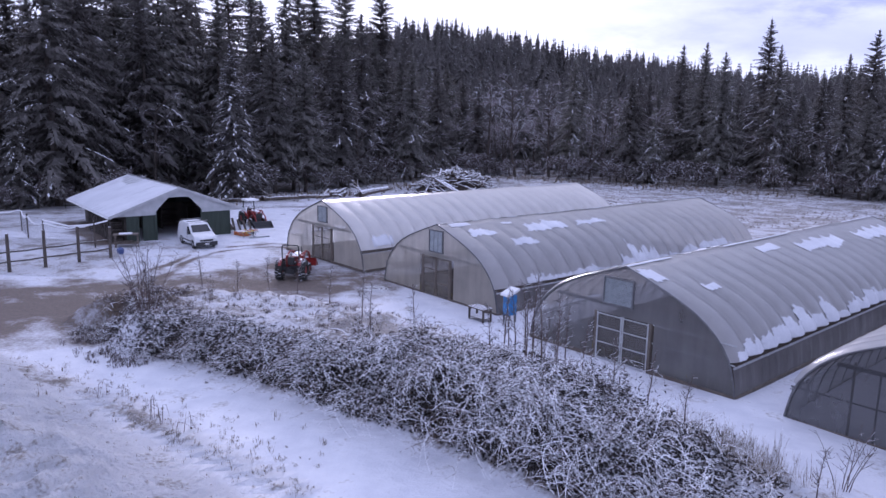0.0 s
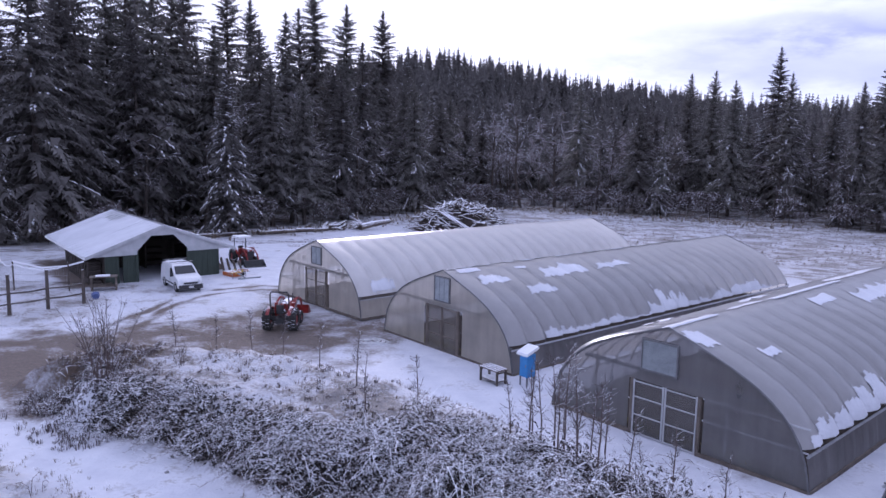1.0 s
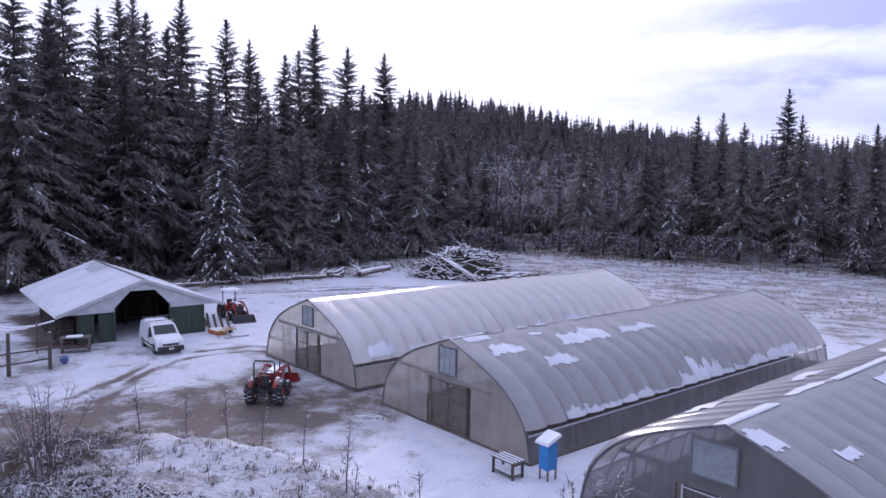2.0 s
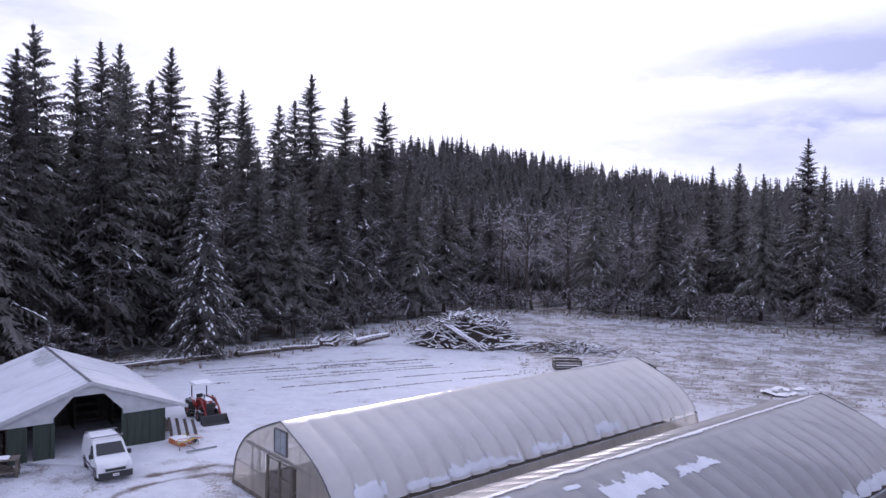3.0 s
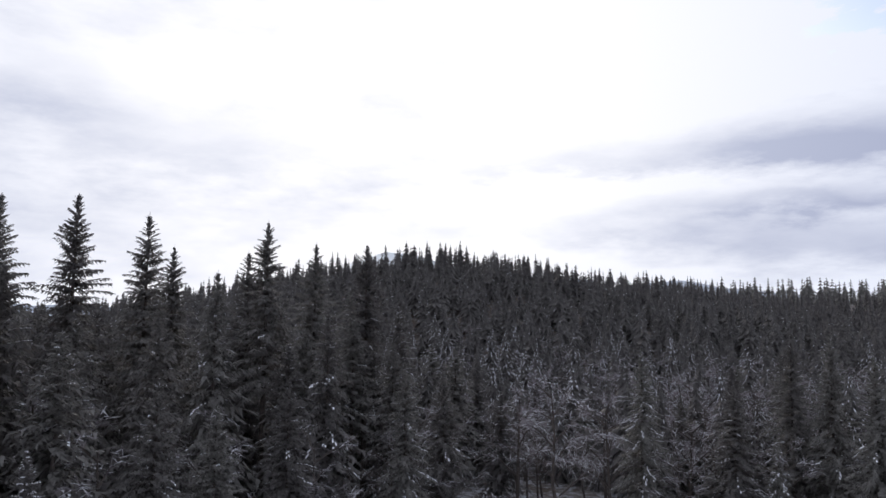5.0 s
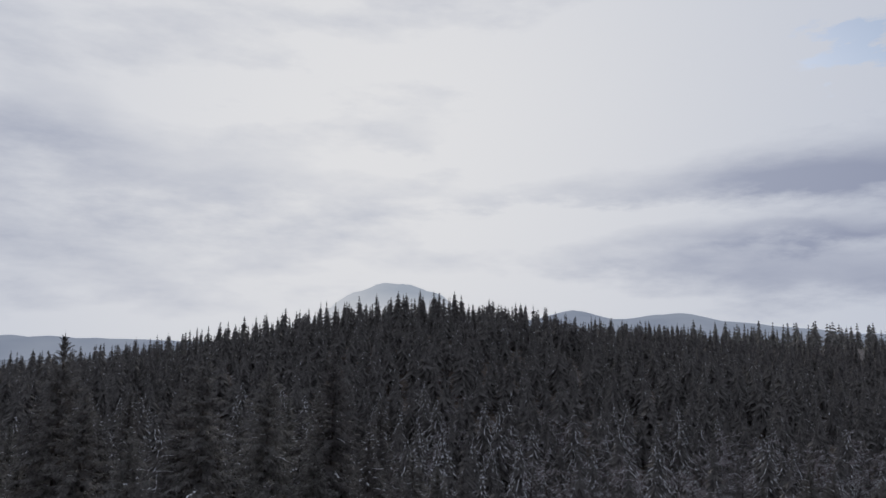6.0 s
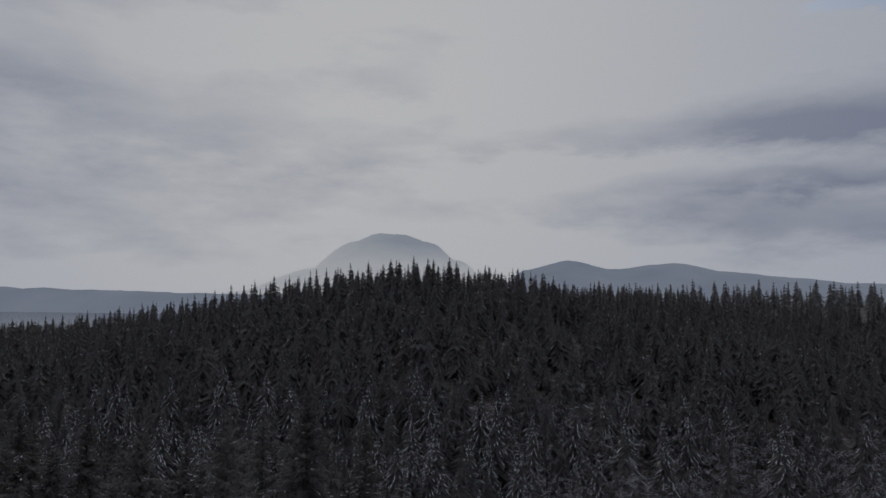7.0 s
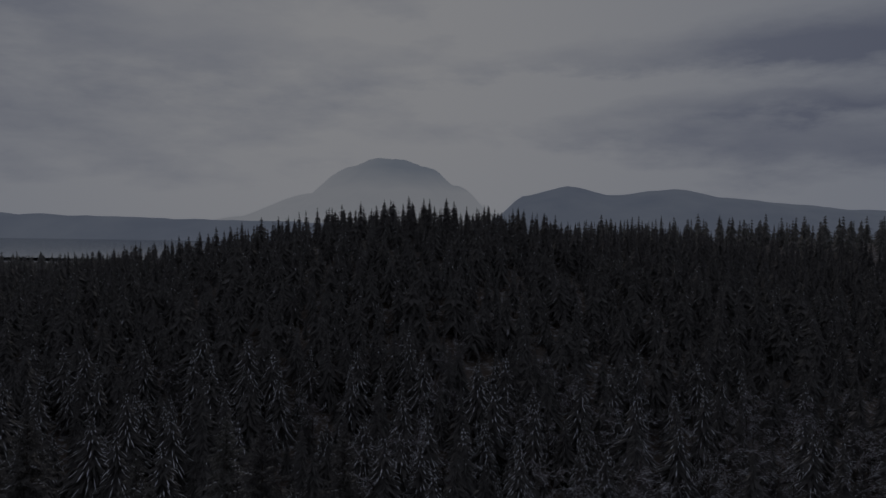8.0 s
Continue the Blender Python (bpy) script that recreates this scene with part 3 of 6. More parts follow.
def arch(s):
    """A point of the pointed hoop at s from -1 (one foot) over 0 (ridge) to 1: across and height."""
    want = min(abs(s), 1.0) * RUN[-1]
    i = max(k for k in range(len(HOOP) - 1) if RUN[k] <= want + 1e-9)
    t = (want - RUN[i]) / (RUN[i + 1] - RUN[i])
    p = [HOOP[max(0, min(len(HOOP) - 1, i + k))] for k in (-1, 0, 1, 2)]
    if i == 0:
        p[0] = (2 * p[1][0] - p[2][0], 2 * p[1][1] - p[2][1])
    c = [0.5 * (2 * p[1][q] + (p[2][q] - p[0][q]) * t + (2 * p[0][q] - 5 * p[1][q] + 4 * p[2][q] - p[3][q]) * t * t + (3 * p[1][q] - p[0][q] - 3 * p[2][q] + p[3][q]) * t ** 3) for q in (0, 1)]
    return (math.copysign(c[0], s), c[1])


def greenhouse(name, label, centre, turn, length, base, bays, door, vent, seed, patches, roof_mat, gable_mat, door_mat):
    """A film-covered hoop house. Local x runs across, local y along, the gable with the door at y = 0."""
    rnd = random.Random(seed)
    m4 = Matrix.Translation((centre[0], centre[1], base)) @ Matrix.Rotation(radians(-turn), 4, "Z")
    g = thing(name, label, "greenhouse", m4, "greenhouses beside the yard")
    steps = 22
    ss = [-0.80 + 1.6 * i / steps for i in range(steps + 1)]
    # roof film, puffed up between the hoops
    roof = Mesh()
    sub = 8
    rows = bays * sub + 1
    for j in range(rows):
        y = length * j / (rows - 1)
        puff = 0.36 * abs(math.sin(math.pi * j / sub)) ** 0.55
        for s in ss:
            x, z = arch(s)
            k = puff * (1 - max(0.0, 1 - abs(s) / 0.55))
            droop = 0.015 * noise.noise((x, y * 0.4, seed))
            roof.v.append((x * (1 + k / WIDE * 0.8), y, z + k * 0.7 * (1 - abs(s)) + droop))
    w = steps + 1
    for j in range(rows - 1):
        for i in range(steps):
            k = j * w + i
            roof.f.append((k, k + w, k + w + 1, k + 1))
    part("roof_film", roof, roof_mat, g, "milky double film roof, puffed between the hoops", True)
    # upright side films, rolled along their top
    for sign in (-1, 1):
        side = Mesh()
        n = bays * 4
        for j in range(n + 1):
            y = length * j / n
            wav = 0.03 * math.sin(j * 1.9) + 0.02 * rnd.uniform(-1, 1)
            for z in (0.0, 0.25, 0.55, 0.85, KNEE - 0.02):
                x = WIDE - 0.18 * (z / KNEE) ** 2 + wav * math.sin(math.pi * z / KNEE)
                side.v.append((sign * x, y, z))
        for j in range(n):
            for i in range(4):
                k = j * 5 + i
                side.f.append((k, k + 1, k + 6, k + 5))
        part("side_film", side, GABLE_FILM if seed == 1 else SIDE_FILM, g, "cloudy side film" if seed == 1 else "dull roll-up side film")
        rail = Mesh()
        rail.tube([(sign * (WIDE - 0.13), 0, KNEE), (sign * (WIDE - 0.13), length, KNEE)], 0.025 if seed == 1 else 0.045, 6)
        part("side_rail", rail, PIPE, g)
        skirt = Mesh()
        skirt.box((sign * (WIDE + 0.015) - 0.03, 0.0, 0.0), (sign * (WIDE + 0.015) + 0.03, length, 0.14))
        part("base_board", skirt, BOARD, g)
    bed = Mesh()
    bed.box((-WIDE + 0.06, 0.10, -0.3), (WIDE - 0.06, length - 0.10, 0.09))
    part("soil_bed", bed, SOIL, g, "bare dark soil inside the greenhouse")
    # hoops
    for j in range(bays + 1):
        hoop = Mesh()
        y = length * j / bays
        hoop.tube([(arch(-1 + i / 14)[0] * 0.995, min(max(y, 0.04), length - 0.04), arch(-1 + i / 14)[1] - 0.034) for i in range(29)], 0.028, 5)
        part("hoop", hoop, DARK_FRAME, g)
    ridge = Mesh()
    ridge.tube([(0, 0.02, HIGH - 0.12), (0, length - 0.02, HIGH - 0.12)], 0.03, 5)
    part("ridge_pipe", ridge, PIPE, g)
    # gable ends: film on a frame of posts and beams
    for y, front in ((0.0, True), (length, False)):
        dw, dh = (door if front else (0.0, 0.0))
        sign = -1 if front else 1
        fan = Mesh()
        outline = [arch(-1 + i / 18) for i in range(37)]
        for (ax, az), (bx, bz) in zip(outline, outline[1:]):
            low_a, low_b = (dh if abs(ax) < dw - 1e-3 else 0.0), (dh if abs(bx) < dw - 1e-3 else 0.0)
            lo = max(low_a, low_b) if max(abs(ax), abs(bx)) <= dw + 0.45 and dw else 0.0
            fan.face((ax, y, min(lo, az)), (bx, y, min(lo, bz)), (bx, y, bz), (ax, y, az))
        part("gable_film", fan, gable_mat, g, "cloudy film gable with dirt runs")
        rim = Mesh()
        rim.tube([(arch(-1 + i / 14)[0], y + sign * 0.03, arch(-1 + i / 14)[1]) for i in range(29)], 0.032, 6)
        part("gable_rim", rim, DARK_FRAME, g)
        for x in (-2.9, 2.9):
            top = next(z for (ax, z), (bx, _) in zip(outline, outline[1:]) if ax <= x <= bx)
            post = Mesh()
            post.box((x - 0.03, y - 0.07 * sign - 0.03, 0), (x + 0.03, y - 0.07 * sign + 0.03, top - 0.22))
            part("gable_post", post, BOARD, g)
        beam = Mesh()
        beam.box((-3.42, y - sign * 0.05 - 0.03, 2.32), (3.42, y - sign * 0.05 + 0.03, 2.45))
        part("gable_beam", beam, DARK_FRAME, g)
        rail_mat = GABLE_GREY if seed == 3 else DARK_FRAME
        for side_sign in (-1, 1):
            x0, x1 = sorted((side_sign * (dw + 0.12), side_sign * (WIDE - 0.12)))
            for z in (1.22, 1.95) if side_sign > 0 and seed == 3 else (1.22,):
                cross = Mesh()
                cross.box((x0, y - sign * 0.03 - 0.018, z), (x1, y - sign * 0.03 + 0.012, z + 0.05))
                part("gable_rail", cross, rail_mat, g)
            stud = Mesh()
            x = side_sign * (dw + 0.95)
            stud.box((x - 0.025, y - sign * 0.05 - 0.025, 0), (x + 0.025, y - sign * 0.05 + 0.02, 2.32))
            part("gable_stud", stud, rail_mat, g)
        for x0, x1 in ((-WIDE, -dw), (dw, WIDE)):
            sill = Mesh()
            sill.box((x0, y + sign * 0.04 - 0.03, 0.0), (x1, y + sign * 0.04 + 0.03, 0.15))
            part("gable_sill", sill, BOARD, g, "mossy board along the foot of the gable")
    # the pair of doors
    dw, dh = door
    for sign in (-1, 1):
        leaf = Mesh()
        x0, x1 = sorted((sign * 0.02, sign * (dw - 0.03)))
        leaf.box((x0, -0.02, 0.06), (x1, -0.008, dh))
        d = part("door", leaf, door_mat, g, "film door in a timber frame")
        fr = Mesh()
        for a, b in (((x0, -0.06, 0.04), (x0 + 0.05, -0.022, dh)), ((x1 - 0.05, -0.06, 0.04), (x1, -0.022, dh))):
            fr.box(a, b)
        for z in (0.06, dh * 0.36, dh * 0.68, dh - 0.08):
            fr.box((x0 + 0.05, -0.05, z), (x1 - 0.05, -0.022, z + 0.035))
        part("door_frame", fr, BOARD if seed != 3 else GABLE_GREY, d)
        jamb = Mesh()
        jx = sign * (dw + 0.04)
        jamb.box((jx - 0.045, -0.07, 0), (jx + 0.045, 0.03, dh + 0.02))
        part("door_post", jamb, BOARD, g)
    # the vent under the ridge
    vw, vz0, vz1, style = vent
    frame_mesh = Mesh()
    cx = vw[0]
    half = vw[1]
    for a, b in (((cx - half - 0.05, -0.11, vz0), (cx - half, -0.01, vz1)), ((cx + half, -0.11, vz0), (cx + half + 0.05, -0.01, vz1)), ((cx - half, -0.11, vz0), (cx + half, -0.01, vz0 + 0.05)), ((cx - half, -0.11, vz1 - 0.05), (cx + half, -0.01, vz1))):
        frame_mesh.box(a, b)
    v = part("vent", frame_mesh, DARK_FRAME, g, "louvred vent under the ridge")
    count = 3 if style == "panels" else (2 if style == "pair" else 13)
    for i in range(count):
        slat = Mesh()
        if style == "louvre":
            z = vz0 + 0.06 + (vz1 - vz0 - 0.12) * i / count
            dz = (vz1 - vz0 - 0.12) / count
            slat.prism([(cx - half, -0.09, z), (cx - half, -0.075, z), (cx - half, -0.03, z + dz * 0.72), (cx - half, -0.045, z + dz * 0.72)], (2 * half, 0, 0))
        else:
            x0 = cx - half + 2 * half * i / count
            slat.box((x0 + 0.02, -0.08, vz0 + 0.06), (x0 + 2 * half / count - 0.02, -0.04, vz1 - 0.06))
        part("slat", slat, VENT_BLUE, v)
    # ridge and roof snow: sheets of their own thickness that follow the film
    for s0, s1, y0, y1, ragged, run in patches:
        top = Mesh()
        na, ny = 16, max(8, int((y1 - y0) / 0.13))
        edge_hi = [rnd.uniform(-0.6, 0.6) for _ in range(ny + 1)]
        edge_lo = [rnd.uniform(-1, 1) for _ in range(ny + 1)]
        end = [rnd.uniform(-1, 1) for _ in range(na + 1)]
        for j in range(ny + 1):
            hi = s0 + ragged * (0.04 * edge_hi[j] + 1.3 * noise.noise((j * 0.14, seed, s0)))
            lo = s1 + 0.04 * ragged * edge_lo[j] + run * max(0.0, noise.noise((j * 0.9, seed, s1)))
            for i in range(na + 1):
                t = i / na
                s = hi + (lo - hi) * t
                yy = y0 + (y1 - y0) * j / ny + 0.4 * ragged * end[i]
                yy = min(max(yy, 0.02), length - 0.02)
                ph = (yy / length * bays) % 1.0
                puff = 0.36 * math.sin(math.pi * ph) ** 0.55 if 0 < ph < 1 else 0.0
                k = puff * (1 - max(0.0, 1 - abs(s) / 0.55))
                x, z = arch(s)
                rim_t = min(t, 1 - t, j / ny, 1 - j / ny)
                thick = 0.006 + 0.012 * min(1.0, rim_t * 5)
                top.v.append((x * (1 + k / WIDE * 0.8) + math.copysign(thick * 0.7, s), yy, z + k * 0.7 * (1 - abs(s)) + thick * 0.9 + 0.012))
        for j in range(ny):
            for i in range(na):
                k = j * (na + 1) + i
                if s1 - s0 > 0.08:                  # thaw has eaten into the sheet: fingers down the slope, ragged ends
                    t, v = (i + 0.5) / na, (j + 0.5) / ny * (y1 - y0)
                    inner = min(t / 0.5, 1.0 if s1 > 0.74 else (1 - t) / 0.4, v / 0.5, (y1 - y0 - v) / 0.5, 1.0)
                    eaten = (0.45 * noise.noise((v * 1.5, t * 1.2, seed + s0)) + 0.62 * noise.noise((v * 0.45, t * 1.6, seed + 4.0 + s0))) * 0.6 + 0.22 * noise.noise((v * 4.3, t * 1.1, seed + 9.0))
                    if s1 > 0.74:
                        reach = 0.40 + 0.60 * noise.noise((v * 0.42, seed, s0)) + 0.34 * noise.noise((v * 1.6, seed, 3.0)) + 0.30 * noise.noise((v * 4.6, seed, 7.0))
                        if 1 - t > max(reach, 0.10):
                            continue
                    elif inner * 0.75 + eaten < 0.22:
                        continue
                top.f.append((k, k + na + 1, k + na + 2, k + 1) if s0 > -0.01 else (k, k + 1, k + na + 2, k + na + 1))
        tagged(part("snow_patch", top, DIM_THIN_SNOW, g, "patch of snow left on the roof film", True), kind="stuff")
    return g


greenhouse("greenhouse", "long film greenhouse with pale frosted roof and closed gable doors", (-9.75, 45.2), 44.85, 26.9, 0.04, 22, (1.15, 2.3), ((0.12, 0.52), 2.62, 3.72, "pair"), 1,
           [(0.60, 0.77, 0.9, 2.6, 0.04, 0.04), (0.68, 0.78, 3.6, 10.6, 0.05, 0.03), (0.66, 0.78, 11.4, 14.4, 0.05, 0.0), (0.62, 0.77, 16.6, 18.8, 0.04, 0.0), (-0.015, 0.012, 20.0, 26.7, 0.004, 0.0)], FROSTED_FILM, GABLE_FILM, CLEAR_FILM)
greenhouse("greenhouse", "long film greenhouse with snow sliding off its roof", (-1.31, 36.5), 45.8, 26.3, -0.06, 22, (1.15, 2.25), ((0.0, 0.53), 2.52, 3.76, "panels"), 2,
           [(-0.075, 0.010, 0.0, 25.9, 0.006, 0.0), (0.13, 0.27, 1.0, 2.9, 0.04, 0.02), (0.02, 0.08, 0.6, 2.0, 0.02, 0.0), (0.13, 0.30, 5.2, 8.8, 0.05, 0.03), (0.34, 0.46, 3.0, 5.0, 0.04, 0.02), (0.19, 0.28, 9.6, 12.4, 0.04, 0.02), (0.09, 0.12, 4.2, 5.0, 0.02, 0.0), (0.70, 0.80, 2.4, 24.0, 0.08, 0.0), (0.46, 0.78, 11.6, 14.0, 0.10, 0.0)], FILM, GABLE_FILM, CLEAR_FILM)
greenhouse("greenhouse", "long film greenhouse with louvred gable vent and snow along its eave", (7.02, 26.3), 44.6, 26.6, 0.0, 22, (1.25, 2.0), ((-0.25, 0.66), 2.42, 3.55, "louvre"), 3,
           [(-0.22, -0.03, 15.0, 21.5, 0.06, 0.0), (-0.32, -0.20, 8.4, 10.8, 0.05, 0.0), (-0.48, -0.34, 2.6, 5.0, 0.04, 0.0), (-0.10, 0.012, 4.6, 7.4, 0.03, 0.0), (-0.06, 0.012, 0.0, 3.2, 0.006, 0.0), (-0.05, 0.010, 7.6, 14.4, 0.006, 0.0), (-0.05, 0.010, 21.6, 26.4, 0.006, 0.0), (0.02, 0.26, 0.0, 1.1, 0.03, 0.02), (0.28, 0.40, 1.9, 3.2, 0.03, 0.02), (0.10, 0.30, 13.0, 18.0, 0.06, 0.04), (0.12, 0.34, 20.0, 25.0, 0.06, 0.05), (0.64, 0.80, 0.3, 25.5, 0.09, 0.0), (0.08, 0.16, 9.6, 11.4, 0.03, 0.02)], FILM, DIMMED_FILM, DOOR_FILM)
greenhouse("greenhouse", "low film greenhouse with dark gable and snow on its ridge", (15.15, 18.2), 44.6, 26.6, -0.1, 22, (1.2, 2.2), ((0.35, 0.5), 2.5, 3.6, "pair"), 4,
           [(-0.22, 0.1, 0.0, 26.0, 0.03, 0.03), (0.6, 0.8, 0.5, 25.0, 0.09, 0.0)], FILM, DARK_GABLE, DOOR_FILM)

# ---------------------------------------------------------------- the shed

SHED = Matrix.Translation((-22.64, 52.14, 0)) @ Matrix(((0.739, -0.674, 0, 0), (0.674, 0.739, 0, 0), (0, 0, 1, 0), (0, 0, 0, 1)))
# local x runs across the front, local y back into the shed


def build_shed():
    s = thing("shed", "green timber shed with snow-covered gable roof and open bay", "shed", SHED)
    half, eave, peak, length = 5.3, 2.02, 4.02, 14.2
    slope = (peak - eave) / half
    for sign in (-1, 1):
        roof = Mesh()
        roof.prism([(0, 0, peak - 0.10), (sign * half, 0, eave - 0.10), (sign * half, 0, eave), (0, 0, peak)], (0, length, 0))
        r = part("roof", roof, METAL_ROOF, s, "pale metal roof slope")
        rib_y = 0.5
        while rib_y < length:
            rib = Mesh()
            rib.prism([(sign * 0.1, rib_y, peak - 0.1 * slope + 0.0), (sign * half, rib_y, eave), (sign * half, rib_y, eave + 0.035), (sign * 0.1, rib_y, peak - 0.1 * slope + 0.035)], (0, 0.05, 0))
            part("roof_rib", rib, METAL_ROOF, r)
            rib_y += 0.9
        snow = Mesh()
        n, k = 60, 10
        for j in range(n + 1):
            for i in range(k + 1):
                t = i / k
                y = 0.06 + (length - 0.12) * j / n
                x = sign * (0.02 + (half - 0.04) * t)
                th = 0.042 + 0.02 * noise.noise((x * 0.6, y * 0.6, 2.0)) - 0.012 * (noise.noise((y * 1.1, 0.0, 5.0)) > 0.3)
                th *= min(1.0, 0.3 + 4 * min(t, 1 - t, j / n * 3, (1 - j / n) * 3))
                if sign < 0 and t < 0.28 and 0.05 < j / n < 0.95 and noise.noise((y * 0.25, t * 3, 8.0)) > 0.15:
                    th = -0.02
                snow.v.append((x, y, peak - slope * abs(x) + th))
        for j in range(n):
            for i in range(k):
                a = j * (k + 1) + i
                snow.f.append((a, a + 1, a + k + 2, a + k + 1))
        part("roof_snow", snow, DIM_THIN_SNOW, r, "thin snow on the roof, greyed for the shade of the wood", True)
    ridge = Mesh()
    ridge.prism([(-0.14, -0.02, peak - 0.05), (0.14, -0.02, peak - 0.05), (0.03, -0.02, peak + 0.05), (-0.03, -0.02, peak + 0.05)], (0, length + 0.04, 0))
    part("ridge_cap", ridge, GREY_METAL, s)
    # front gable: pale boards above the green wall, cut round the bay
    bay0, bay1, shoulder, top = -1.85, 1.7, 2.1, 3.25
    panels = [[(-half + 0.15, eave - 0.06), (bay0, eave - 0.06), (bay0, shoulder + 0.1), (bay0 + 1.0, top), (bay0 + 1.0, peak - 0.10 - slope * abs(bay0 + 1.0)), (-half + 0.15, eave - 0.04 + 0.0)],
              [(bay1, eave - 0.06), (half - 0.15, eave - 0.06), (half - 0.15, eave - 0.04), (bay1 - 1.0, peak - 0.10 - slope * abs(bay1 - 1.0)), (bay1 - 1.0, top), (bay1, shoulder + 0.1)],
              [(bay0 + 1.0, top), (bay1 - 1.0, top), (bay1 - 1.0, peak - 0.10 - slope * (bay1 - 1.0)), (0, peak - 0.10), (bay0 + 1.0, peak - 0.10 - slope * abs(bay0 + 1.0))]]
    for ring in panels:
        p = Mesh()
        p.prism([(x, 0.14, z) for x, z in ring], (0, 0.06, 0))
        part("gable_board", p, GABLE_GREY, s, "pale grey gable boarding")
    for sign in (-1, 1):
        fascia = Mesh()
        fascia.prism([(0, -0.04, peak - 0.2), (sign * half, -0.04, eave - 0.2), (sign * half, -0.04, eave + 0.02), (0, -0.04, peak + 0.02)], (0, 0.04, 0))
        part("fascia", fascia, GABLE_GREY, s)
        gutter = Mesh()
        gutter.box((sign * half - 0.05, 0, eave - 0.16), (sign * half + 0.05, length, eave - 0.02))
        part("gutter", gutter, WHITE_PAINT, s)
    for x0, x1, name in ((-3.98, -3.08, "wall"), (-2.8, bay0, "wall"), (bay1, 4.05, "wall")):
        w = Mesh()
        w.box((x0, 0.24, 0), (x1, 0.40, eave - 0.03))
        part(name, w, GREEN_SIDING, s, "dark green vertical siding")
        bx = x0 + 0.3
        while bx < x1:
            b = Mesh()
            b.box((bx - 0.02, 0.215, 0.02), (bx + 0.02, 0.24, eave - 0.05))
            part("batten", b, GREEN_SIDING, s)
            bx += 0.4
    # the left wall's dark boards put the eave's shade into its colour
    for x, mat in ((-3.90, DARK_BOARD), (4.05, GREEN_SIDING)):
        w = Mesh()
        w.box((x - 0.08, 0.40, 0), (x + 0.08, length - 0.6, eave - 0.02))
        part("wall", w, mat, s)
    back = Mesh()
    back.box((-3.98, length - 0.6, 0), (4.05, length - 0.44, eave))
    part("wall", back, GREEN_SIDING, s)
    lin = Mesh()
    for sign in (-1, 1):
        lin.prism([(0, 0.3, peak - 0.14), (sign * 4.5, 0.3, eave - 0.02), (sign * 4.5, 0.3, eave - 0.06), (0, 0.3, peak - 0.2)], (0, length - 0.9, 0))
    part("roof_lining", lin, DARK_BOARD, s)
    for x in (bay0 - 0.02, bay1 + 0.02):
        p = Mesh()
        p.box((x - 0.09, 0.16, 0), (x + 0.09, 0.24, shoulder + 0.1))
        part("bay_post", p, GREEN_SIDING, s)
    inner = Mesh()
    inner.box((-3.8, 7.0, 0), (3.9, 7.1, eave))
    part("partition", inner, DARK_BOARD, s)
    for x in (-3.3, 0.2, 2.4):
        shelf = Mesh()
        shelf.box((x, 5.6, 0.0), (x + 0.08, 6.9, 1.9))
        for z in (0.5, 1.0, 1.5):
            shelf.box((x + 0.08, 5.6, z), (x + 1.4, 6.9, z + 0.05))
        part("inner_shelf", shelf, DARK_BOARD, s)
    lean = Mesh()
    lean.prism([(4.15, 2.0, 0), (5.1, 2.0, 0), (4.3, 2.0, 1.5), (4.15, 2.0, 1.5)], (0, 0.08, 0))
    part("brace", lean, BOARD, s)


build_shed()


def firewood_stack():
    """Dark logs along the shed's side, added to stand in for the dark space under the eave."""
    rnd = random.Random(52)
    w = thing("firewood_stack", "dark logs added to fill the dark space under the shed eave", "firewood", SHED @ Matrix.Translation((-4.5, 1.0, 0)))
    for row in range(8):
        for i in range(26):
            log = Mesh()
            y, z, r = i * 0.29 + 0.14 * (row % 2), 0.10 + 0.19 * row, rnd.uniform(0.09, 0.13)
            log.tube([(-0.42 + rnd.uniform(-0.05, 0.05), y, z), (0.40, y, z)], [r, r * 0.95], 6)
            part("split_log", log, EAVE_SHADE_WOOD, w)


firewood_stack()


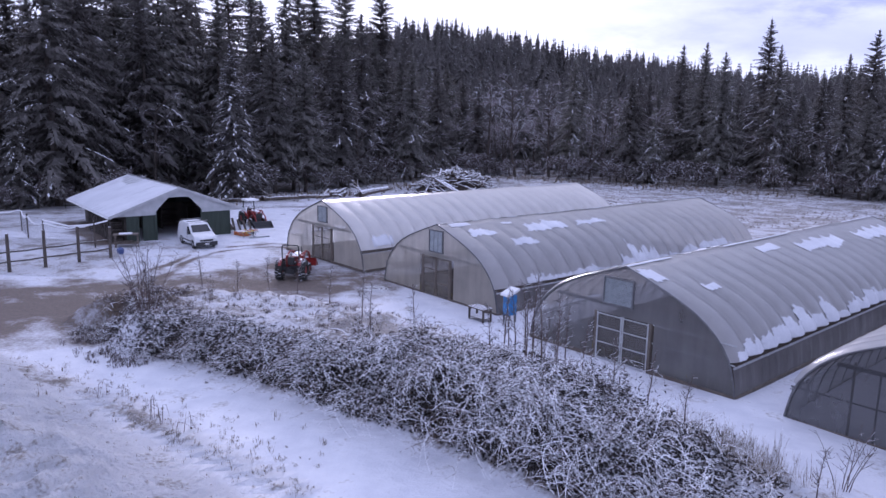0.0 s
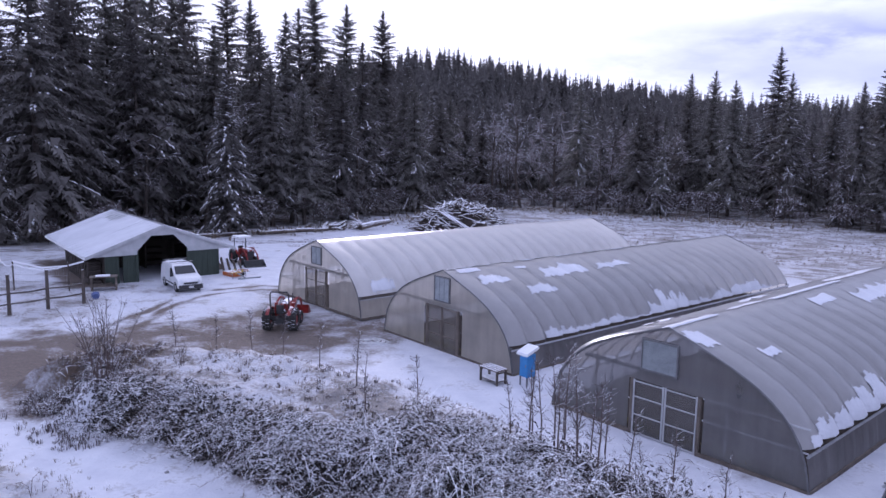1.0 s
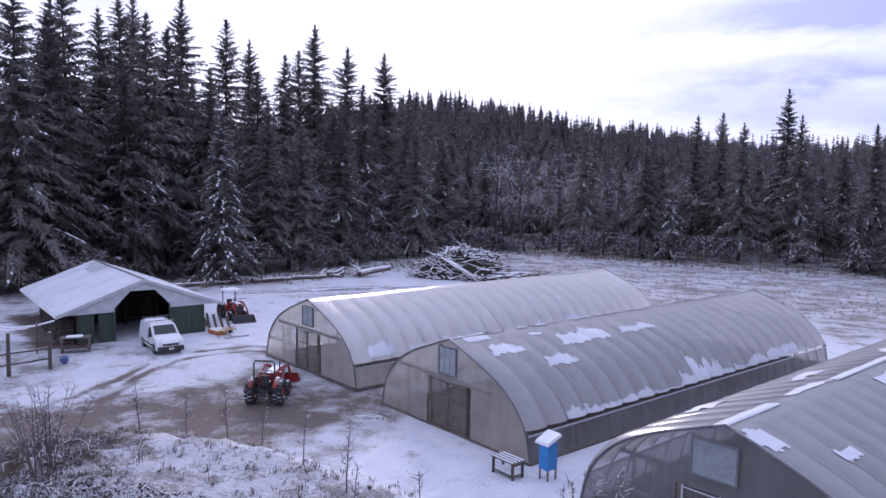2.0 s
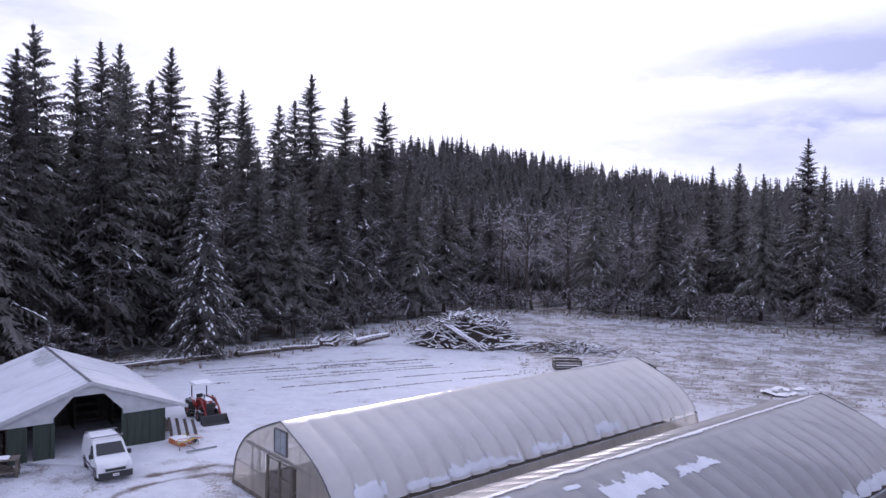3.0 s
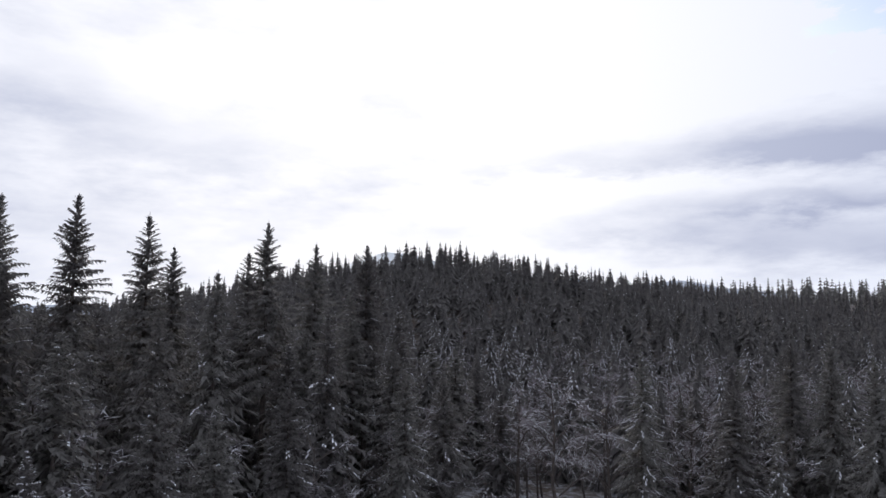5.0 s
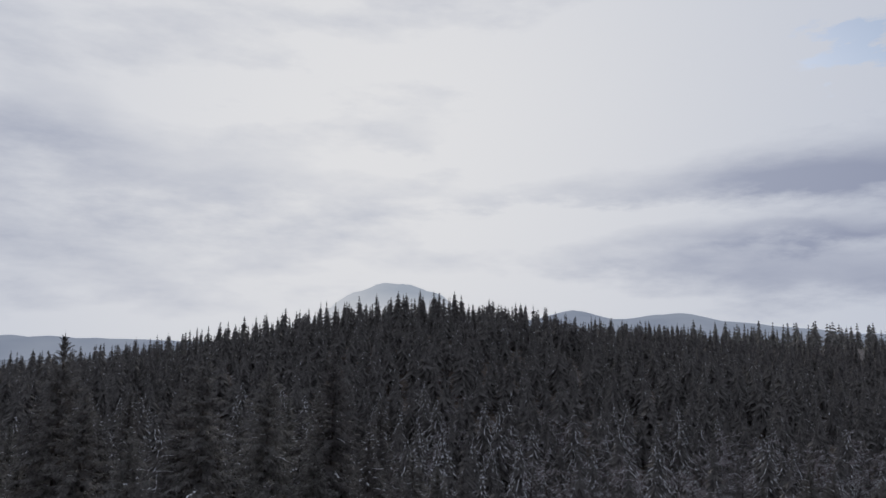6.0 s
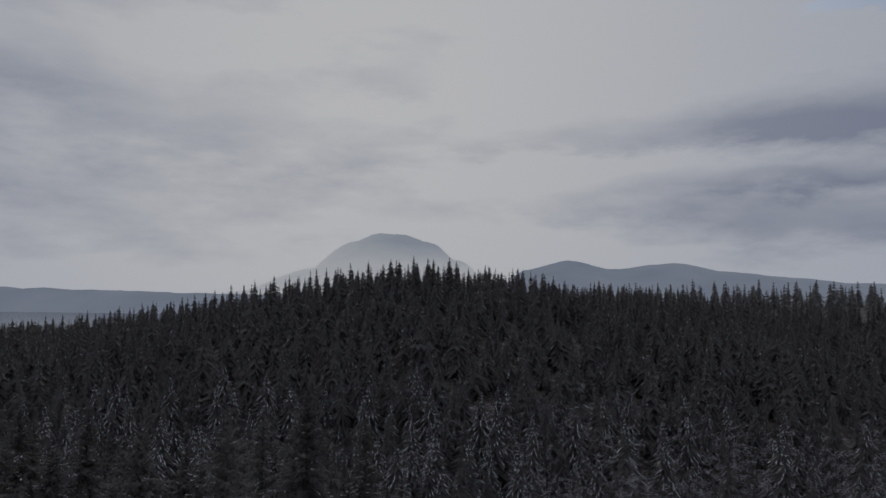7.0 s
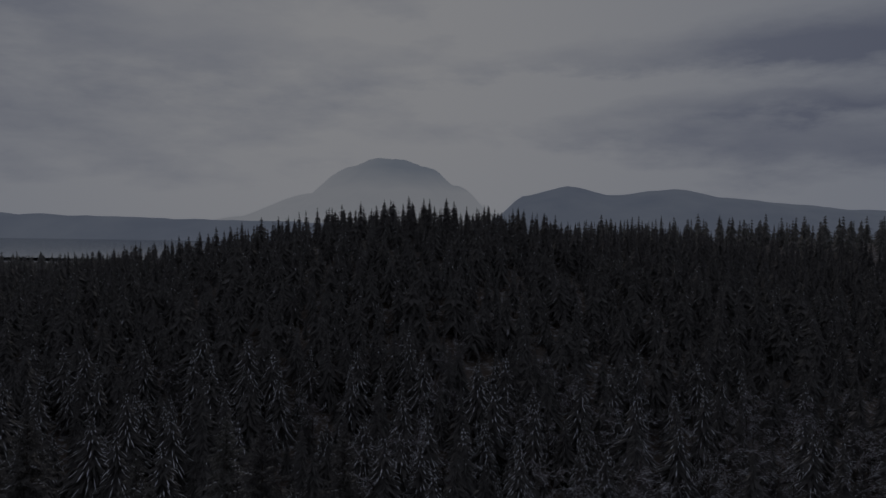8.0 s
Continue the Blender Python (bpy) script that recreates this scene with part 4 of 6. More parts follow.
def van():
    """A small white panel van. Local y points to its front, x across; the origin is on the ground under its middle."""
    h = Vector((0.662, -0.75, 0))
    front = Vector((-19.25, 48.40, 0))
    mid = front - h * 1.55
    right = Vector((h.y, -h.x, 0))
    m = Matrix.Translation(mid) @ Matrix(((right.x, h.x, 0, 0), (right.y, h.y, 0, 0), (0, 0, 1, 0), (0, 0, 0, 1))) @ Matrix.Scale(0.91, 4)
    v = thing("van", "small white panel van with roof rack parked at the shed bay", "van", m)
    # side outline of the body, drawn across its width with a narrowed roof
    prof = [(-2.18, 0.34), (-2.2, 0.9), (-2.14, 1.55), (-2.02, 1.78), (-1.6, 1.85), (0.05, 1.84), (0.34, 1.78), (1.10, 1.20), (1.30, 1.12), (1.86, 0.98), (2.10, 0.82), (2.18, 0.62), (2.2, 0.34)]
    body = Mesh()
    cols = [-0.90, -0.86, -0.45, 0.45, 0.86, 0.90]
    for x in cols:
        for y, z in prof:
            pull = 0.12 * max(0.0, (z - 0.95) / 0.9)
            xx = x * (1 - pull) if abs(x) > 0.4 else x
            cut = 0.045 if abs(x) > 0.88 else 0.0
            edge = 0.06 * (abs(x) / 0.9) ** 4 if y > 1.9 else 0.0
            body.v.append((xx, y - edge - (cut if y > 2 else 0), z - (cut if z > 1.6 else 0)))
    n = len(prof)
    for c in range(len(cols) - 1):
        for i in range(n - 1):
            k = c * n + i
            body.f.append((k, k + 1, k + n + 1, k + n))
        body.f.append((c * n + n - 1, c * n, c * n + n, c * n + 2 * n - 1))
    body.f.append(tuple(range(n - 1, -1, -1)))
    body.f.append(tuple(range((len(cols) - 1) * n, len(cols) * n)))
    part("body", body, VAN_PAINT, v)
    scr = Mesh()
    scr.face((-0.74, 1.06, 1.235), (0.74, 1.06, 1.235), (0.66, 0.42, 1.722), (-0.66, 0.42, 1.722))
    for i, p in enumerate(scr.v):
        scr.v[i] = (p[0], p[1] + 0.012, p[2] + 0.014)
    part("windscreen", scr, GLASS_DARK, v, "dark windscreen")
    for sgn in (-1, 1):
        win = Mesh()
        pts = [(sgn * 0.872, 0.98, 1.14), (sgn * 0.872, 0.05, 1.10), (sgn * 0.822, 0.08, 1.62), (sgn * 0.815, 0.40, 1.64)]
        win.face(*[(x + sgn * 0.012, y, z) for x, y, z in (pts if sgn > 0 else pts[::-1])])
        part("side_window", win, GLASS_DARK, v)
        lamp = Mesh()
        lamp.prism([(sgn * 0.84, 1.74, 0.98), (sgn * 0.885, 1.76, 0.74), (sgn * 0.60, 2.13, 0.72), (sgn * 0.56, 2.06, 0.88)], (0, 0.06, 0.03))
        part("headlight", lamp, LAMP_GLASS, v, "clear headlight")
        mir = Mesh()
        mir.box((sgn * 0.99 - 0.11, 0.80, 1.08), (sgn * 0.99 + 0.11, 0.92, 1.32), None, 0.02)
        part("mirror", mir, BLACK_PLASTIC, v)
        trim = Mesh()
        trim.box((sgn * 0.905 - 0.012, -1.0, 0.48), (sgn * 0.905 + 0.012, 0.9, 0.58))
        part("side_trim", trim, BLACK_PLASTIC, v)
        seam = Mesh()
        seam.box((sgn * 0.9 - 0.008, 0.14, 0.5), (sgn * 0.9 + 0.006, 0.16, 1.2))
        part("door_seam", seam, BLACK_PLASTIC, v)
        for y in (-1.32, 1.36):
            tyre = Mesh()
            tyre.wheel((sgn * 0.80, y, 0.32), 0.32, 0.22, 0.19)
            w = part("wheel", tyre, RUBBER, v, "black tyre", True)
            rim = Mesh()
            rim.wheel((sgn * 0.81, y, 0.32), 0.195, 0.18, 0.0, 14)
            part("rim", rim, GREY_METAL, w)
            archm = Mesh()
            archm.tube([(sgn * 0.895, y + 0.38 * math.cos(a), 0.32 + 0.38 * math.sin(a)) for a in [math.pi * i / 10 for i in range(11)]], 0.03, 5)
            part("wheel_arch", archm, BLACK_PLASTIC, v)
    bump = Mesh()
    bump.box((-0.87, 1.98, 0.26), (0.87, 2.25, 0.58), None, 0.08)
    part("front_bumper", bump, BLACK_PLASTIC, v, "black lower bumper")
    grille = Mesh()
    grille.box((-0.52, 2.10, 0.64), (0.52, 2.20, 0.76), None, 0.03)
    part("grille", grille, BLACK_PLASTIC, v)
    plate = Mesh()
    plate.box((-0.16, 2.252, 0.36), (0.16, 2.262, 0.50))
    pl = part("number_plate", plate, WHITE_PAINT, v)
    bar = Mesh()
    bar.box((-0.12, 2.263, 0.41), (0.12, 2.266, 0.45))
    part("plate_bar", bar, GREY_METAL, pl)
    wip = Mesh()
    wip.tube([(-0.5, 1.085, 1.25), (0.05, 1.02, 1.31)], 0.012, 4)
    wip.tube([(0.05, 1.085, 1.25), (0.6, 1.02, 1.31)], 0.012, 4)
    part("wipers", wip, BLACK_PLASTIC, v)
    for y in (-1.5, 0.05):
        rack = Mesh()
        rack.tube([(-0.74, y, 1.80), (-0.74, y, 1.98), (0.74, y, 1.98), (0.74, y, 1.80)], 0.025, 6)
        rack.box((-0.86, y - 0.03, 1.97), (0.86, y + 0.03, 2.02))
        part("roof_rack", rack, GREY_METAL, v)
    sn = Mesh()
    sn.box((-0.66, -1.9, 1.835), (0.66, -0.2, 1.85), None, 0.08)
    part("roof_snow", sn, SNOW, v)


van()


def heading(x, y, h):
    """A pose on the ground whose local y points along h."""
    h = Vector((h[0], h[1], 0)).normalized()
    r = Vector((h.y, -h.x, 0))
    return Matrix.Translation((x, y, land(x, y))) @ Matrix(((r.x, h.x, 0, 0), (r.y, h.y, 0, 0), (0, 0, 1, 0), (0, 0, 0, 1)))


def tractor(label, m, canopy, bucket_mat, bucket_up):
    """A compact red tractor with front loader. Local y points forward; the origin lies under the rear axle."""
    t = thing("tractor", label, "tractor", m, "red tractors in the yard")
    hood = Mesh()
    hood.prism([(-0.30, 0.55, 0.72), (0.30, 0.55, 0.72), (0.33, 0.55, 1.22), (0.22, 0.55, 1.34), (-0.22, 0.55, 1.34), (-0.33, 0.55, 1.22)], (0, 1.45, 0))
    part("hood", hood, RED, t, "red bonnet with a film of snow")
    grille = Mesh()
    grille.box((-0.27, 2.0, 0.74), (0.27, 2.05, 1.2))
    part("grille", grille, BLACK_PLASTIC, t)
    for sgn in (-1, 1):
        lamp = Mesh()
        lamp.box((sgn * 0.2 - 0.07, 2.03, 1.22), (sgn * 0.2 + 0.07, 2.07, 1.30))
        part("headlight", lamp, LAMP_GLASS, t)
    chassis = Mesh()
    chassis.box((-0.22, -0.35, 0.42), (0.22, 1.95, 0.74))
    chassis.box((-0.62, -0.10, 0.55), (0.62, 0.10, 0.75))
    chassis.box((-0.55, 1.50, 0.30), (0.55, 1.64, 0.46))
    part("chassis", chassis, BLACK_PLASTIC, t)
    for sgn in (-1, 1):
        tyre = Mesh()
        tyre.wheel((sgn * 0.70, 0, 0.62), 0.58, 0.38, 0.30, 22)
        for i in range(18):
            a = 2 * math.pi * i / 18
            for half in (-1, 1):
                mm = Matrix.Translation((sgn * 0.70 + half * 0.09, 0, 0.62)) @ Matrix.Rotation(a + half * 0.09, 4, "X")
                tyre.box((-0.10, -0.035, 0.565), (0.10, 0.035, 0.625), mm)
        w = part("rear_wheel", tyre, RUBBER, t, "big lugged rear tyre")
        rim = Mesh()
        rim.wheel((sgn * 0.70, 0, 0.62), 0.31, 0.26, 0.0, 14)
        part("rim", rim, RED, w)
        tyre = Mesh()
        tyre.wheel((sgn * 0.62, 1.57, 0.38), 0.36, 0.24, 0.18, 18)
        w = part("front_wheel", tyre, RUBBER, t, "small front tyre")
        rim = Mesh()
        rim.wheel((sgn * 0.62, 1.57, 0.38), 0.19, 0.18, 0.0, 12)
        part("rim", rim, RED, w)
        fen = Mesh()
        arcs = [radians(20 + 130 * i / 8) for i in range(9)]
        ring = [(sgn * 0.50, 0.70 * math.cos(a), 0.62 + 0.68 * math.sin(a)) for a in arcs] + [(sgn * 0.50, 0.66 * math.cos(a), 0.62 + 0.64 * math.sin(a)) for a in arcs[::-1]]
        fen.prism(ring, (sgn * 0.17, 0, 0))
        part("fender", fen, RED, t)
        arm = Mesh()
        up = 0.35 if bucket_up else 0.0
        pts = [(sgn * 0.47, 0.75, 1.30), (sgn * 0.47, 1.5, 1.38 + up * 0.3), (sgn * 0.47, 2.25, 0.95 + up), (sgn * 0.47, 2.65, 0.38 + up)]
        arm.tube(pts, 0.065, 4)
        part("loader_arm", arm, RED, t)
        post = Mesh()
        post.box((sgn * 0.47 - 0.07, 0.68, 0.55), (sgn * 0.47 + 0.07, 0.86, 1.36))
        part("loader_post", post, RED, t)
        cyl = Mesh()
        cyl.tube([(sgn * 0.47, 0.86, 0.7), (sgn * 0.47, 1.9, 1.12 + up)], 0.035, 6)
        part("loader_cylinder", cyl, GREY_METAL, t)
    bk = Mesh()
    z = 0.30 if bucket_up else 0.02
    bk.prism([(-0.85, 2.62, z + 0.05), (-0.85, 3.25, z), (-0.85, 3.25, z + 0.04), (-0.85, 2.78, z + 0.12), (-0.85, 2.68, z + 0.52), (-0.85, 2.60, z + 0.55)], (1.7, 0, 0))
    for x in (-0.85, 0.81):
        bk.prism([(x, 2.62, z + 0.05), (x, 3.22, z + 0.02), (x, 2.70, z + 0.53)], (0.04, 0, 0))
    part("bucket", bk, bucket_mat, t, "loader bucket")
    seat = Mesh()
    seat.box((-0.22, -0.15, 0.92), (0.22, 0.30, 1.04), None, 0.05)
    seat.box((-0.21, -0.22, 1.0), (0.21, -0.10, 1.42), None, 0.04)
    part("seat", seat, BLACK_PLASTIC, t)
    st = Mesh()
    st.tube([(0.17 * math.cos(a), 0.52 + 0.1 * math.sin(a), 1.32 + 0.14 * math.sin(a)) for a in [2 * math.pi * i / 12 for i in range(13)]], 0.018, 5)
    st.tube([(0, 0.55, 1.30), (0, 0.72, 1.1)], 0.025, 5)
    part("steering_wheel", st, BLACK_PLASTIC, t)
    rops = Mesh()
    rops.tube([(-0.50, -0.22, 0.75), (-0.50, -0.26, 2.02), (-0.42, -0.27, 2.14), (0.42, -0.27, 2.14), (0.50, -0.26, 2.02), (0.50, -0.22, 0.75)], 0.04, 6)
    part("roll_bar", rops, BLACK_PLASTIC, t)
    if canopy:
        top = Mesh()
        top.box((-0.62, -0.55, 2.16), (0.62, 0.80, 2.23), None, 0.08)
        c = part("canopy", top, WHITE_PAINT, t, "white canopy roof under snow")
        sn = Mesh()
        sn.box((-0.58, -0.51, 2.232), (0.58, 0.76, 2.30), None, 0.10)
        part("canopy_snow", sn, SNOW, c)
    hitch = Mesh()
    for sgn in (-1, 1):
        hitch.tube([(sgn * 0.25, -0.3, 0.5), (sgn * 0.38, -0.85, 0.42)], 0.035, 5)
    hitch.tube([(0, -0.3, 0.85), (0, -0.75, 0.75)], 0.03, 5)
    part("hitch", hitch, BLACK_PLASTIC, t)
    ex = Mesh()
    ex.tube([(0.24, 1.5, 1.3), (0.24, 1.5, 1.75)], 0.03, 6)
    part("exhaust", ex, BLACK_PLASTIC, t)
    snow = Mesh()
    snow.box((-0.20, 0.7, 1.342), (0.20, 1.9, 1.375), None, 0.06)
    part("hood_snow", snow, SNOW, t)
    snow = Mesh()
    snow.box((-0.17, -0.05, 1.042), (0.17, 0.26, 1.09), None, 0.06)
    part("seat_snow", snow, SNOW, t)
    return t


tractor("red compact tractor with roll bar and loader on the muddy yard", heading(-10.2, 39.3, (-0.02, 1.0)), False, RED, True)
tractor("red compact tractor with white canopy and black loader bucket", heading(-20.3, 61.3, (0.66, -0.75)), True, BLACK_PLASTIC, False)


def picnic_table():
    m = heading(1.2, 32.1, (0.72, 0.69)) @ Matrix.Scale(0.86, 4)
    t = thing("slatted_table", "weathered slatted outdoor table with snow on its slats", "table", m)
    for i in range(4):
        s = Mesh()
        y = -0.36 + 0.2 * i
        s.box((-0.68, y, 0.70), (0.68, y + 0.14, 0.745))
        p = part("slat", s, BOARD, t)
        sn = Mesh()
        sn.box((-0.64, y + 0.03, 0.747), (0.64, y + 0.108, 0.775), None, 0.02)
        part("slat_snow", sn, SNOW, p)
    for x in (-0.58, 0.58):
        for y in (-0.28, 0.30):
            leg = Mesh()
            leg.box((x - 0.045, y - 0.045, 0), (x + 0.045, y + 0.045, 0.70))
            part("leg", leg, POST_WOOD, t)
        rail = Mesh()
        rail.box((x - 0.03, -0.24, 0.58), (x + 0.03, 0.26, 0.66))
        part("rail", rail, POST_WOOD, t)
    shelf = Mesh()
    shelf.box((-0.6, -0.3, 0.16), (0.6, 0.32, 0.21))
    part("lower_shelf", shelf, POST_WOOD, t)


def blue_box():
    m = heading(2.65, 31.9, (0.72, 0.69)) @ Matrix.Diagonal((0.76, 0.80, 0.96, 1.0))
    b = thing("blue_cabinet", "upright blue cabinet with a snow-covered slanted lid", "cabinet", m)
    body = Mesh()
    body.box((-0.30, -0.32, 0.42), (0.30, 0.30, 1.42), None, 0.02)
    part("body", body, BLUE, b)
    for x in (-0.25, 0.25):
        for y in (-0.27, 0.25):
            leg = Mesh()
            leg.box((x - 0.035, y - 0.035, 0), (x + 0.035, y + 0.035, 0.42))
            part("leg", leg, DARK_FRAME, b)
    door = Mesh()
    door.box((-0.25, -0.338, 0.48), (0.25, -0.322, 1.32))
    d = part("door", door, BLUE, b)
    knob = Mesh()
    knob.box((0.17, -0.362, 0.88), (0.21, -0.339, 1.0))
    part("handle", knob, GREY_METAL, d)
    lid = Mesh()
    lid.prism([(-0.42, -0.48, 1.40), (-0.42, 0.42, 1.66), (-0.42, 0.42, 1.71), (-0.42, -0.48, 1.45)], (0.84, 0, 0))
    li = part("lid", lid, WHITE_PAINT, b)
    sn = Mesh()
    sn.prism([(-0.40, -0.46, 1.462), (-0.40, 0.40, 1.708), (-0.40, 0.38, 1.77), (-0.40, -0.44, 1.52)], (0.80, 0, 0))
    part("lid_snow", sn, SNOW, li)


picnic_table()
blue_box()

# ---------------------------------------------------------------- fences and yard clutter


def yard_fence():
    a, b = Vector((-23.95, 43.9, 0)), Vector((-0.56, -0.83, 0)).normalized()
    f = thing("rail_fence", "dark timber post and rail fence with frosted rails", "fence", Matrix.Translation(a))
    for i in range(7):
        p = Mesh()
        q = b * (2.1 * i)
        h = 2.35 if i else 2.1
        p.tube([(q.x, q.y, -0.05), (q.x + 0.02, q.y, h)], [0.11, 0.09], 8)
        part("post", p, POST_WOOD, f)
        if i < 6:
            for z in (0.62, 1.22):
                r = Mesh()
                e = b * (2.1 * (i + 1))
                r.tube([(q.x, q.y, z + 0.02), ((q.x + e.x) / 2, (q.y + e.y) / 2, z - 0.02), (e.x, e.y, z + 0.02)], 0.055, 6)
                part("rail", r, POST_WOOD, f)


yard_fence()


def garden_fence():
    """Netting on slim posts round the plot beside the shed, its top line sagging under snow."""
    posts = [(-26.9, 47.2), (-30.6, 47.0), (-33.8, 50.0), (-36.4, 53.1), (-41.5, 53.6), (-47, 54.2), (-53, 55)]
    f = thing("netting_fence", "wire netting fence on slim dark posts, top line sagging with snow", "fence")
    for (x, y), (x2, y2) in zip(posts, posts[1:] + [None]) if False else zip(posts, posts[1:]):
        p = Mesh()
        p.tube([(x, y, -0.05), (x, y, 1.95)], 0.05, 6)
        part("post", p, POST_WOOD, f)
        n = 10
        top = [(x + (x2 - x) * i / n, y + (y2 - y) * i / n, 1.72 - 0.32 * math.sin(math.pi * i / n) + 0.03 * math.sin(i * 2.3)) for i in range(n + 1)]
        line = Mesh()
        line.tube(top, 0.05, 5)
        part("snowy_line", line, SNOW, f, "sagging line thick with snow")
        net = Mesh()
        k = 0
        length = math.hypot(x2 - x, y2 - y)
        for i in range(int(length / 0.16)):
            t = i * 0.16 / length
            zt = 1.72 - 0.32 * math.sin(math.pi * t)
            px, py = x + (x2 - x) * t, y + (y2 - y) * t
            net.tube([(px, py, 0.02), (px, py, zt)], 0.006, 3, None, False)
        for zz in (0.15, 0.45, 0.75, 1.05):
            net.tube([(x, y, zz), (x2, y2, zz)], 0.008, 3, None, False)
        part("netting", net, WIRE, f)
    # second, higher snowy line towards the shed corner
    line = Mesh()
    line.tube([(-30.6, 47.0, 1.95), (-28.8, 47.3, 1.5), (-27.3, 47.7, 1.6), (-26.4, 48.2, 1.85)], 0.06, 5)
    part("snowy_line", line, SNOW, f)


garden_fence()


def workbench():
    m = heading(-24.95, 48.0, (0.45, -0.89))
    b = thing("workbench", "rough brown timber bench with stacked boards by the shed wall", "bench", m)
    for x in (-0.75, 0.75):
        for y in (-0.3, 0.3):
            leg = Mesh()
            leg.box((x - 0.06, y - 0.06, 0), (x + 0.06, y + 0.06, 0.9))
            part("leg", leg, BOARD, b)
    for z in (0.25, 0.88):
        top = Mesh()
        top.box((-0.85, -0.4, z), (0.85, 0.4, z + 0.06))
        part("shelf", top, BOARD, b)
    sn = Mesh()
    sn.box((-0.4, -0.3, 0.942), (0.5, 0.3, 1.0), None, 0.06)
    part("snow", sn, SNOW, b)
    for i in range(3):
        bd = Mesh()
        bd.box((-0.5 + 0.1 * i, -0.3 + 0.2 * i, 0.312), (0.6, -0.18 + 0.2 * i, 0.42))
        part("board", bd, BOARD, b)


def blue_tub():
    t = thing("blue_tub", "faded blue plastic tub lying on its side in snow", "tub", Matrix.Translation((-23.75, 44.9, 0.21)) @ Matrix.Rotation(radians(35), 4, "Z") @ Matrix.Rotation(radians(-78), 4, "X") @ Matrix.Scale(0.62, 4))
    w = Mesh()
    w.tube([(0, 0, 0), (0, 0, 0.42), (0, 0, 0.46)], [0.30, 0.38, 0.40], 14)
    part("wall", w, mottled("faded_blue_plastic", (0.05, 0.08, 0.20), (0.09, 0.12, 0.27), 4.0, 0.6), t)


workbench()
blue_tub()


def implements():
    """Attachments lying beside the shed."""
    a = thing("mower_deck", "orange mower deck lying in the snow beside the shed", "implement", heading(-18.6, 54.6, (0.6, 0.8)))
    d = Mesh()
    d.prism([(-0.6, -0.45, 0.02), (0.6, -0.45, 0.02), (0.75, 0.0, 0.02), (0.5, 0.45, 0.02), (-0.5, 0.45, 0.02), (-0.75, 0, 0.02)], (0, 0, 0.3))
    part("deck", d, ORANGE, a)
    for x in (-0.5, 0.5):
        w = Mesh()
        w.wheel((x, 0.6, 0.14), 0.14, 0.1, 0.0, 12)
        part("wheel", w, RUBBER, a)
        r = Mesh()
        r.tube([(x, 0.3, 0.3), (x, 0.6, 0.35), (x, 0.6, 0.16)], 0.03, 5)
        part("bracket", r, YELLOW, a)
    b = thing("rotary_rake", "yellow and orange rotary rake frame with tines", "implement", heading(-17.9, 54.0, (0.9, -0.3)))
    f = Mesh()
    f.tube([(-0.8, 0, 0.35), (0.9, 0.1, 0.45)], 0.05, 6)
    f.tube([(0, -0.5, 0.06), (0, 0.4, 0.55)], 0.045, 6)
    part("frame", f, YELLOW, b)
    for x in (-0.5, 0.4):
        w = Mesh()
        w.tube([(x + 0.42 * math.cos(t), 0.42 * math.sin(t), 0.46) for t in [2 * math.pi * i / 16 for i in range(17)]], 0.03, 5)
        p = part("ring", w, ORANGE, b)
        for i in range(10):
            t = 2 * math.pi * i / 10
            q = Mesh()
            q.tube([(x, 0, 0.46), (x + 0.55 * math.cos(t), 0.55 * math.sin(t), 0.30)], 0.012, 4)
            part("tine", q, GREY_METAL, p)
    for x in (-0.7, 0.8):
        leg = Mesh()
        leg.tube([(x, 0.05, 0.42), (x, 0.12, 0.0)], 0.03, 5)
        part("leg", leg, GREY_METAL, b)
    c = thing("drawbar", "pale blue drawbar with wire struts on the snow", "implement", heading(-16.9, 53.5, (0.7, -0.7)))
    f = Mesh()
    f.tube([(-0.9, 0, 0.05), (0.9, 0.1, 0.10)], 0.05, 6)
    f.tube([(0.3, 0.05, 0.08), (0.9, 0.5, 0.5)], 0.03, 5)
    f.tube([(0.3, 0.05, 0.08), (0.8, -0.4, 0.45)], 0.03, 5)
    f.tube([(0.9, 0.5, 0.5), (0.8, -0.4, 0.45)], 0.03, 5)
    part("frame", f, VENT_BLUE, c)
    boards = thing("lumber_heap", "leaning dark boards against the shed side", "lumber", heading(-18.9, 55.9, (0.67, 0.74)))
    for i in range(4):
        bd = Mesh()
        bd.box((-0.08, -0.9 + 0.5 * i, 0.0), (-0.03, -0.72 + 0.5 * i, 1.35 - 0.1 * i), Matrix.Rotation(radians(-24 - 4 * i), 4, "Y"))
        part("board", bd, POST_WOOD, boards)


implements()


def hose():
    rnd = random.Random(5)
    m = Mesh()
    pts = []
    for i in range(150):
        a = i * 0.26
        r = 0.50 + 0.18 * math.sin(i * 0.17) + 0.12 * math.sin(i * 0.05)
        pts.append((-4.9 + r * math.cos(a) * 1.1, 37.6 + r * math.sin(a) * 0.8, 0.012 + 0.012 * (i % 7)))
    m.tube(pts, 0.014, 5)
    solid("coiled_hose", m, WHITE_PAINT, "pale hose coiled on the snow by the greenhouse corner", "hose")


hose()


